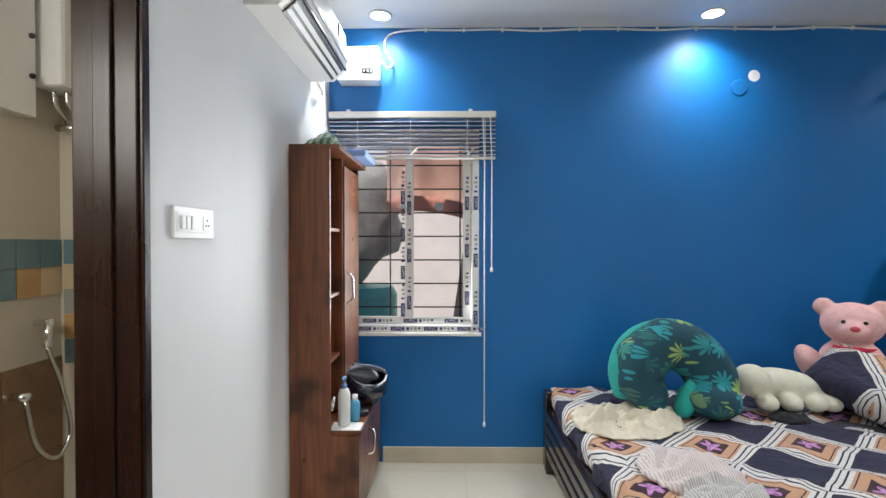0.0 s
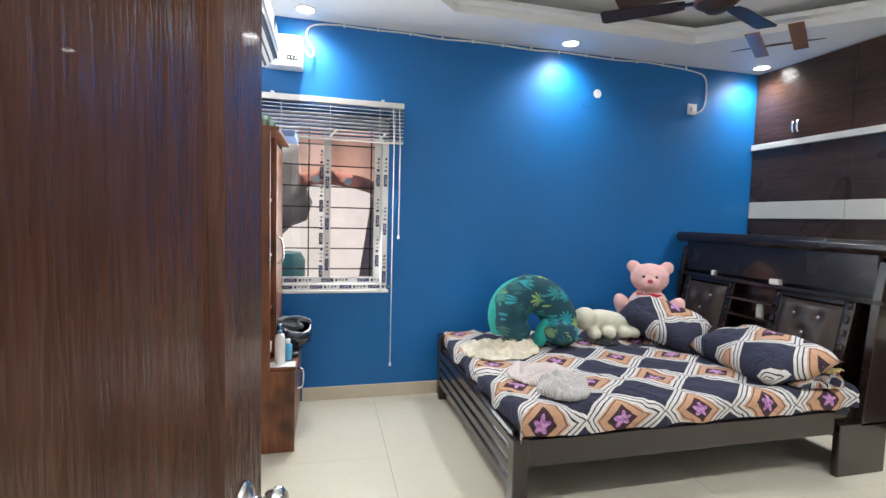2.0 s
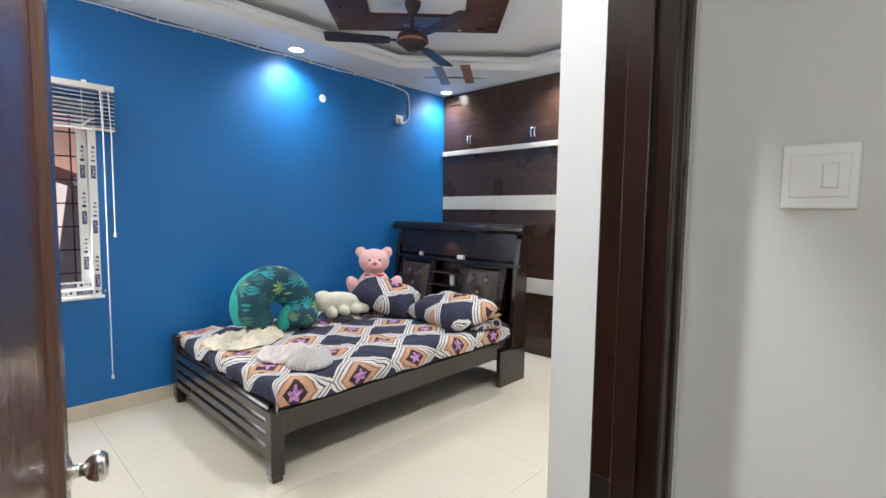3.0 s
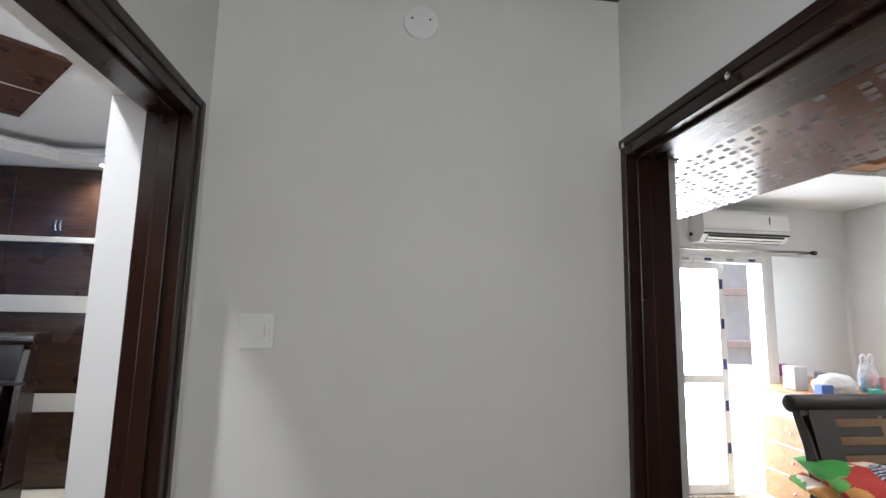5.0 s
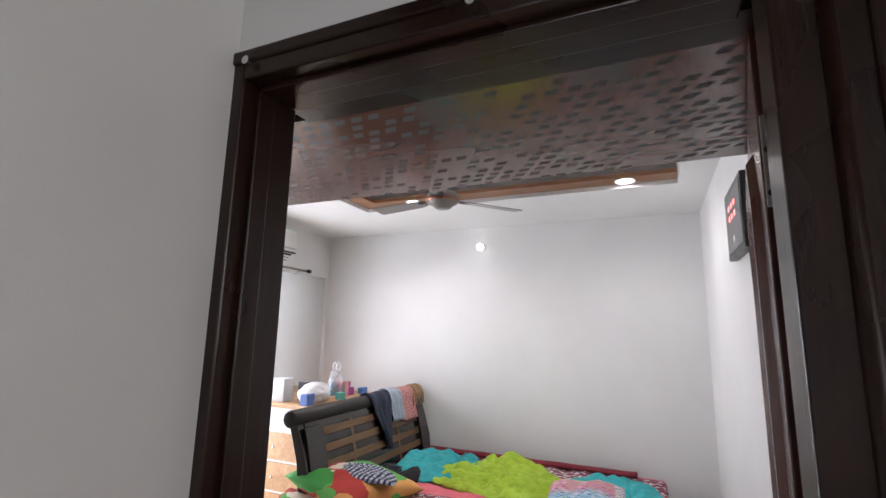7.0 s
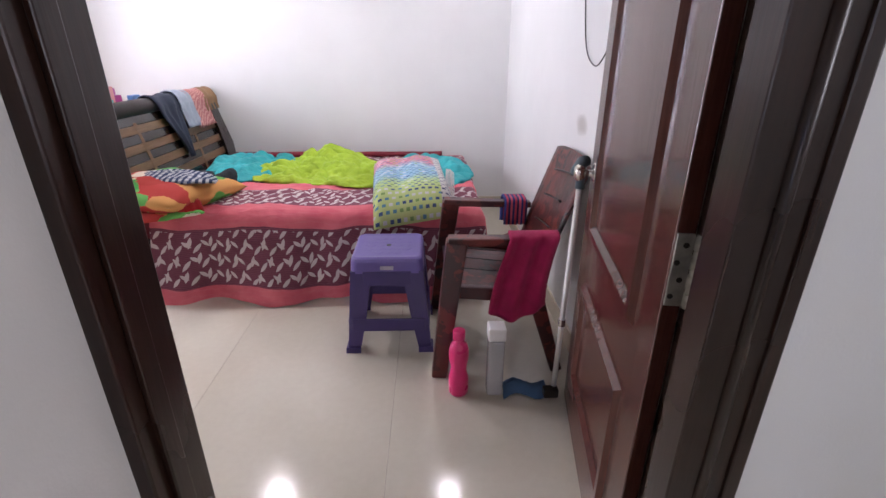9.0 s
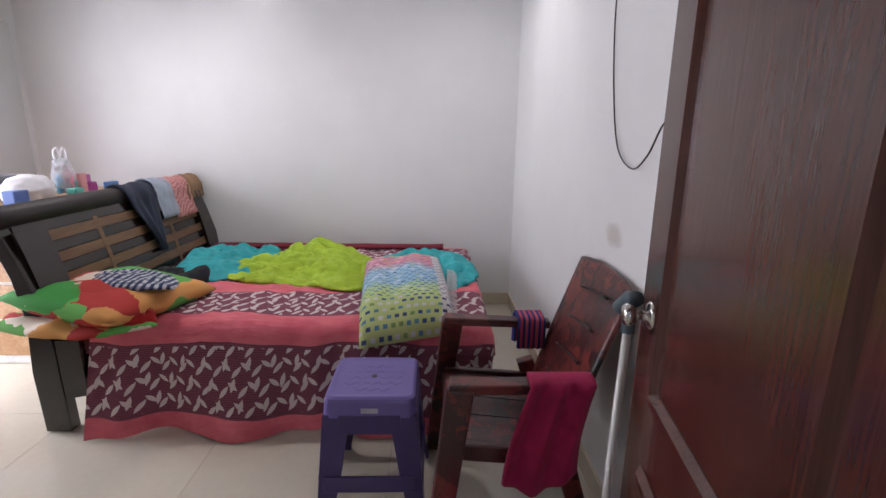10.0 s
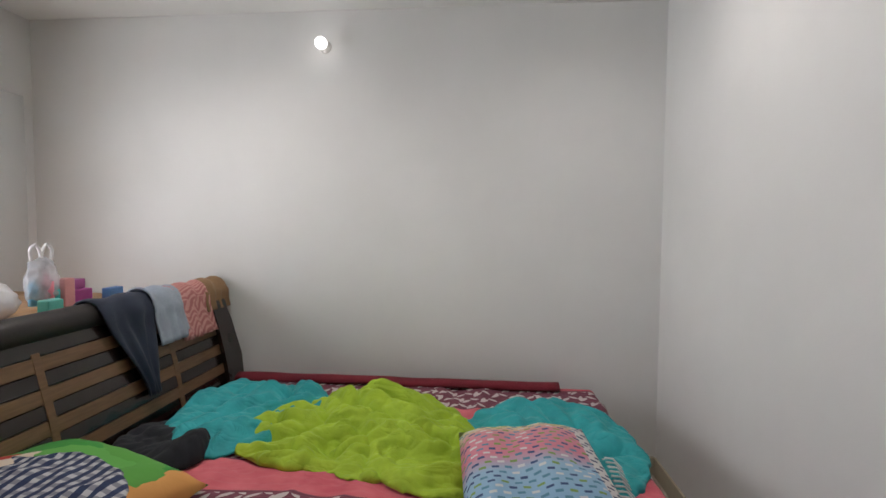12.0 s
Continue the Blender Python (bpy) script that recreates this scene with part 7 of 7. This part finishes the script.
# bottles
PINK_PL = plain("hot_pink_plastic", (0.70, 0.03, 0.16), 0.3)
ob = thing("water_bottle", (0.495, -2.41, 0), "hot pink plastic water bottle on the floor", "bottle", "water bottles")
part("body", lathe([(0.0, 0.0), (0.036, 0.0), (0.041, 0.008), (0.041, 0.075), (0.036, 0.10), (0.032, 0.125), (0.036, 0.15), (0.041, 0.175), (0.041, 0.21), (0.034, 0.238), (0.022, 0.25), (0.022, 0.262), (0.0, 0.262)], (0.495, -2.41, 0), 24), PINK_PL, ob, smooth=True)
part("cap", lathe([(0.023, 0.262), (0.025, 0.265), (0.025, 0.30), (0.022, 0.305), (0.0, 0.305)], (0.495, -2.41, 0), 20), PINK_PL, ob, smooth=True)
ob = thing("water_bottle", (0.345, -2.41, 0), "clear square water bottle with a white cap", "bottle", "water bottles")
part("body", box(0.312, -2.443, 0.0, 0.378, -2.377, 0.265, 0.010), plain("cloudy_clear_plastic", (0.42, 0.41, 0.40), 0.12), ob)
part("cap", box(0.310, -2.445, 0.266, 0.380, -2.375, 0.325, 0.006), PLASTIC_WHITE, ob)

# mop leaning on the door
GREY_RUBBER = plain("slate_rubber", (0.075, 0.11, 0.13), 0.6)
mop = thing("mop", (0.10, -2.31, 0), "white-handled floor mop leaning against the door", "mop")
part("handle", tube([(0.105, -2.365, 0.045), (0.098, -2.345, 0.93)], 0.0105, 10), PLASTIC_WHITE, mop, smooth=True)
part("joint", lathe([(0.014, -0.01), (0.015, 0.0), (0.014, 0.02)], (0.103, -2.358, 0.36), 10), STEEL, mop)
part("grip", tube([(0.10, -2.31, 1.0), (0.10, -2.345, 0.99), (0.10, -2.40, 0.945)], 0.019, 12), GREY_RUBBER, mop, "slate grey rubber grip", True)
part("neck", tube([(0.098, -2.345, 0.90), (0.098, -2.345, 0.98)], 0.016, 10), GREY_RUBBER, mop, smooth=True)
part("clamp", box(0.09, -2.37, 0.02, 0.15, -2.33, 0.06, 0.006), DARK_METAL, mop)
bm = sheet(lambda u, v: (0.13 + 0.18 * u, -2.36 - 0.10 * v + 0.02 * math.sin(u * 7), 0.008 + 0.03 * math.sin(math.pi * v) * (1 - 0.4 * u) + 0.008 * fold(u, v, 5, 3)), 20, 12, 0.008)
part("mop_head", bm, cloth("blue_mop_cloth", (0.055, 0.12, 0.22)), mop, "worn blue mop cloth", True)

# digital wall clock
clk = thing("wall_clock", (-0.05, -3.18, 1.93), "black framed digital wall clock with red figures", "clock")
part("frame", box(-0.058, -3.40, 1.93, -0.02, -2.96, 2.255, 0.006), BLACK_PLASTIC, clk)
part("face", box(-0.0205, -3.375, 1.955, -0.0175, -2.985, 2.23, 0), plain("grey_clock_face", (0.17, 0.17, 0.18), 0.15), clk, "grey glossy face")
RED_LED = glow("red_led", (1.0, 0.10, 0.08), 2.5)
for y in (-3.27, -3.20, -3.13):
    for z in (2.15, 2.10):
        part("digit_bar", box(-0.0174, y - 0.018, z, -0.0165, y + 0.018, z + 0.024), RED_LED, clk, "glowing red figures")
part("mark", box(-0.0174, -3.21, 1.99, -0.0165, -3.17, 2.02), PLASTIC_WHITE, clk)
solid("clock_cable", tube(curve_points([(-0.045, -3.03, 1.93), (-0.048, -3.03, 1.75), (-0.05, -2.985, 1.52), (-0.05, -2.905, 1.34), (-0.045, -2.76, 1.277), (-0.045, -2.66, 1.32), (-0.045, -2.58, 1.41), (-0.045, -2.50, 1.43)], 8), 0.0028, 8), BLACK_PLASTIC, "black cable looping from the clock to a socket", "cable", smooth=True)

# bulb on the back wall
blb = thing("wall_bulb", (1.80, -4.95, 2.36), "small lit white bulb in a wall holder", "bulb")
part("holder", lathe([(0.035, 0.0), (0.035, 0.012), (0.020, 0.016), (0.018, 0.05), (0.0, 0.05)], (1.80, -4.99, 2.37), 16, axis="y"), PLASTIC_WHITE, blb, smooth=True)
part("globe", blob((1.80, -4.915, 2.365), (0.033, 0.036, 0.033)), glow("bulb_glow", (1.0, 0.98, 0.94), 7.0), blb, "glowing white globe", True)

ceiling_fan("ceiling_fan", (1.62, -3.62, 2.47), 2.72, 228, plain("grey_brown_enamel", (0.20, 0.18, 0.17), 0.35, 0.2), "grey-brown ceiling fan at rest")

# stain and scuffs
def stain(name, centre, ry, rz, m_, label, col):
    bm = bmesh.new()
    vs = []
    for k in range(28):
        a = 2 * math.pi * k / 28
        r = 1 + 0.35 * noise.noise((math.cos(a) * 1.5 + centre[1] * 5, math.sin(a) * 1.5, 2))
        vs.append(bm.verts.new((0, r * ry * math.cos(a), r * rz * math.sin(a))))
    bm.faces.new(vs)
    bm.transform(Matrix.Translation(centre))
    g = Nodes(name)
    tc = g.coords()
    d = g.t.nodes.new("ShaderNodeVectorMath")
    d.operation = "LENGTH"
    mp = g.coords((1, 0.9 / ry, 0.9 / rz))
    g.put(mp, d.inputs[0])
    n = g.noise(tc, 18.0, 4.0)
    edge = g.math("SUBTRACT", 1.0, g.math("ADD", d.outputs["Value"], g.math("MULTIPLY", g.math("SUBTRACT", n, 0.5), 0.5)))
    g.colour(col)
    al = g.math("MULTIPLY", g.math("MINIMUM", g.math("MAXIMUM", edge, 0.0), 0.6), 0.42)
    g.put(al, g.b.inputs["Alpha"])
    g.finish(0.8)
    return solid(name, bm, g.m, label, "stain", base=centre)


stain("wall_stain", (-0.0575, -2.88, 1.035), 0.085, 0.05, None, "yellowish rubbed stain on the white wall", (0.36, 0.22, 0.08))

# ---- hall ----
ros = thing("ceiling_rose_cover", (1.097, -0.71, 2.47), "round white wall cover painted over", "cover")
bm = lathe([(0.058, 0), (0.058, 0.004), (0.055, 0.007), (0.0, 0.008)], (0, 0, 0), 28)
bm.transform(Matrix.Translation((1.10, -0.71, 2.475)) @ pose(0, 0, 0, 0, -90, 0))
part("disc", bm, WHITE_WALL, ros)
for dy in (-0.03, 0.03):
    part("screw", blob((1.090, -0.71 + dy, 2.485), (0.003, 0.004, 0.004), sub=1), DARK_METAL, ros)

# ---- bathroom seen past its doorway ----
gz = thing("water_heater", (-1.12, 2.62, 2.08), "slim white water heater on the bathroom wall", "water heater")
part("tank", box(-1.195, 2.55, 2.08, -1.045, 2.715, 2.58, 0.02), PLASTIC_WHITE, gz)
for x in (-1.15, -1.09):
    part("pipe", tube(curve_points([(x, 2.63, 2.08), (x, 2.64, 2.02), (x + 0.01, 2.68, 1.97), (x, 2.715, 1.93)]), 0.010, 8), STEEL, gz, smooth=True)
part("valve", tube([(-1.16, 2.66, 1.92), (-1.06, 2.66, 1.92)], 0.016, 8), STEEL, gz, smooth=True)
shelf = thing("wall_cupboard", (-1.15, 2.2, 1.93), "white wall cupboard high in the bathroom", "cupboard")
part("body", box(-1.198, 1.7, 1.93, -1.13, 2.52, 2.58, 0.006), PLASTIC_WHITE, shelf)
for z in (2.10, 2.27):
    part("knob", blob((-1.12, 2.49, z), (0.012, 0.012, 0.012), sub=2), DARK_METAL, shelf)
MOSAIC = [plain("tile_ochre", (0.45, 0.28, 0.12), 0.2), plain("tile_slate_blue", (0.14, 0.22, 0.24), 0.2), plain("tile_sand", (0.55, 0.43, 0.28), 0.2), plain("tile_grey", (0.30, 0.30, 0.27), 0.2)]
BROWN_TILE = plain("brown_bath_tile", (0.20, 0.115, 0.06), 0.2, var=0.2, scale=5)
bw, bn = bpy.data.objects["wall_bath_west"], bpy.data.objects["wall_bath_north"]
rb = random.Random(2)
for k in range(15):
    for j in range(2):
        y = 0.95 + k * 0.118
        part("tile", box(-1.20, y, 1.15 + j * 0.13, -1.192, y + 0.115, 1.277 + j * 0.13, 0.001), MOSAIC[rb.randrange(4)], bw)
for k in range(7):
    for j in range(2):
        part("tile", box(-1.20, 0.60 + k * 0.302, 0.01 + j * 0.425, -1.192, 0.90 + k * 0.302, 0.432 + j * 0.425, 0.001), BROWN_TILE, bw)
for k in range(5):
    part("tile", box(-1.18, 2.712, 0.82 + k * 0.118, -1.02, 2.72, 0.935 + k * 0.118, 0.001), MOSAIC[(k * 3 + 1) % 4], bn)
jet = thing("hand_shower", (-1.17, 2.55, 0.45), "chrome hand shower with a grey hose", "shower")
part("head", tube([(-1.14, 2.58, 1.05), (-1.13, 2.56, 0.93)], [0.016, 0.022], 10), CHROME, jet, smooth=True)
part("holder", box(-1.198, 2.56, 1.02, -1.13, 2.60, 1.05, 0.006), CHROME, jet)
part("hose", tube(curve_points([(-1.13, 2.56, 0.93), (-1.12, 2.63, 0.72), (-1.11, 2.66, 0.52), (-1.11, 2.58, 0.43), (-1.12, 2.49, 0.52), (-1.14, 2.46, 0.72)]), 0.010, 8), STEEL, jet, smooth=True)
part("valve", tube([(-1.198, 2.455, 0.74), (-1.12, 2.455, 0.74)], 0.018, 10), CHROME, jet, smooth=True)

# ---- floor tiles ----
TS = 0.80


def floor_tiles(x0, y0, x1, y1, ox, oy, long=0.8):
    """Tiles 0.8 m wide with a 2 mm joint, cut at the edges."""
    shared = {}
    x = ox + math.floor((x0 - ox) / TS) * TS
    while x < x1 - 0.01:
        y = oy + math.floor((y0 - oy) / long) * long
        while y < y1 - 0.01:
            a, b, c, d = max(x, x0) + 0.0006, max(y, y0) + 0.0006, min(x + TS, x1) - 0.0006, min(y + long, y1) - 0.0006
            if c - a > 0.02 and d - b > 0.02:
                key = (round(c - a, 3), round(d - b, 3))
                if key not in shared:
                    shared[key] = mesh_of("floor_tile", box(0, 0, -0.010, key[0], key[1], 0, 0.0005, seg=1), FLOOR_TILE)
                ob = new("floor_tile", shared[key])
                ob.parent = floor
                ob.matrix_basis = Matrix.Translation((a, b, 0.12))
            y += long
        x += TS


floor_tiles(-0.11, 0.16, 4.72, 3.475, 0.75, 0.16)
floor_tiles(0.20, -0.075, 1.0, 0.16, 0.20, -0.60)
floor_tiles(-2.8, -1.40, 1.10, -0.075, 0.75, -1.40)
floor_tiles(0.145, -1.63, 1.045, -1.40, 0.76, -1.90)
floor_tiles(-0.06, -4.99, 3.6, -1.63, 0.765, -4.99, 1.6)
floor_tiles(-1.2, 0.45, -0.34, 2.72, -1.2, 0.45)
floor_tiles(-0.34, 0.84, -0.11, 1.66, -1.2, 0.45)
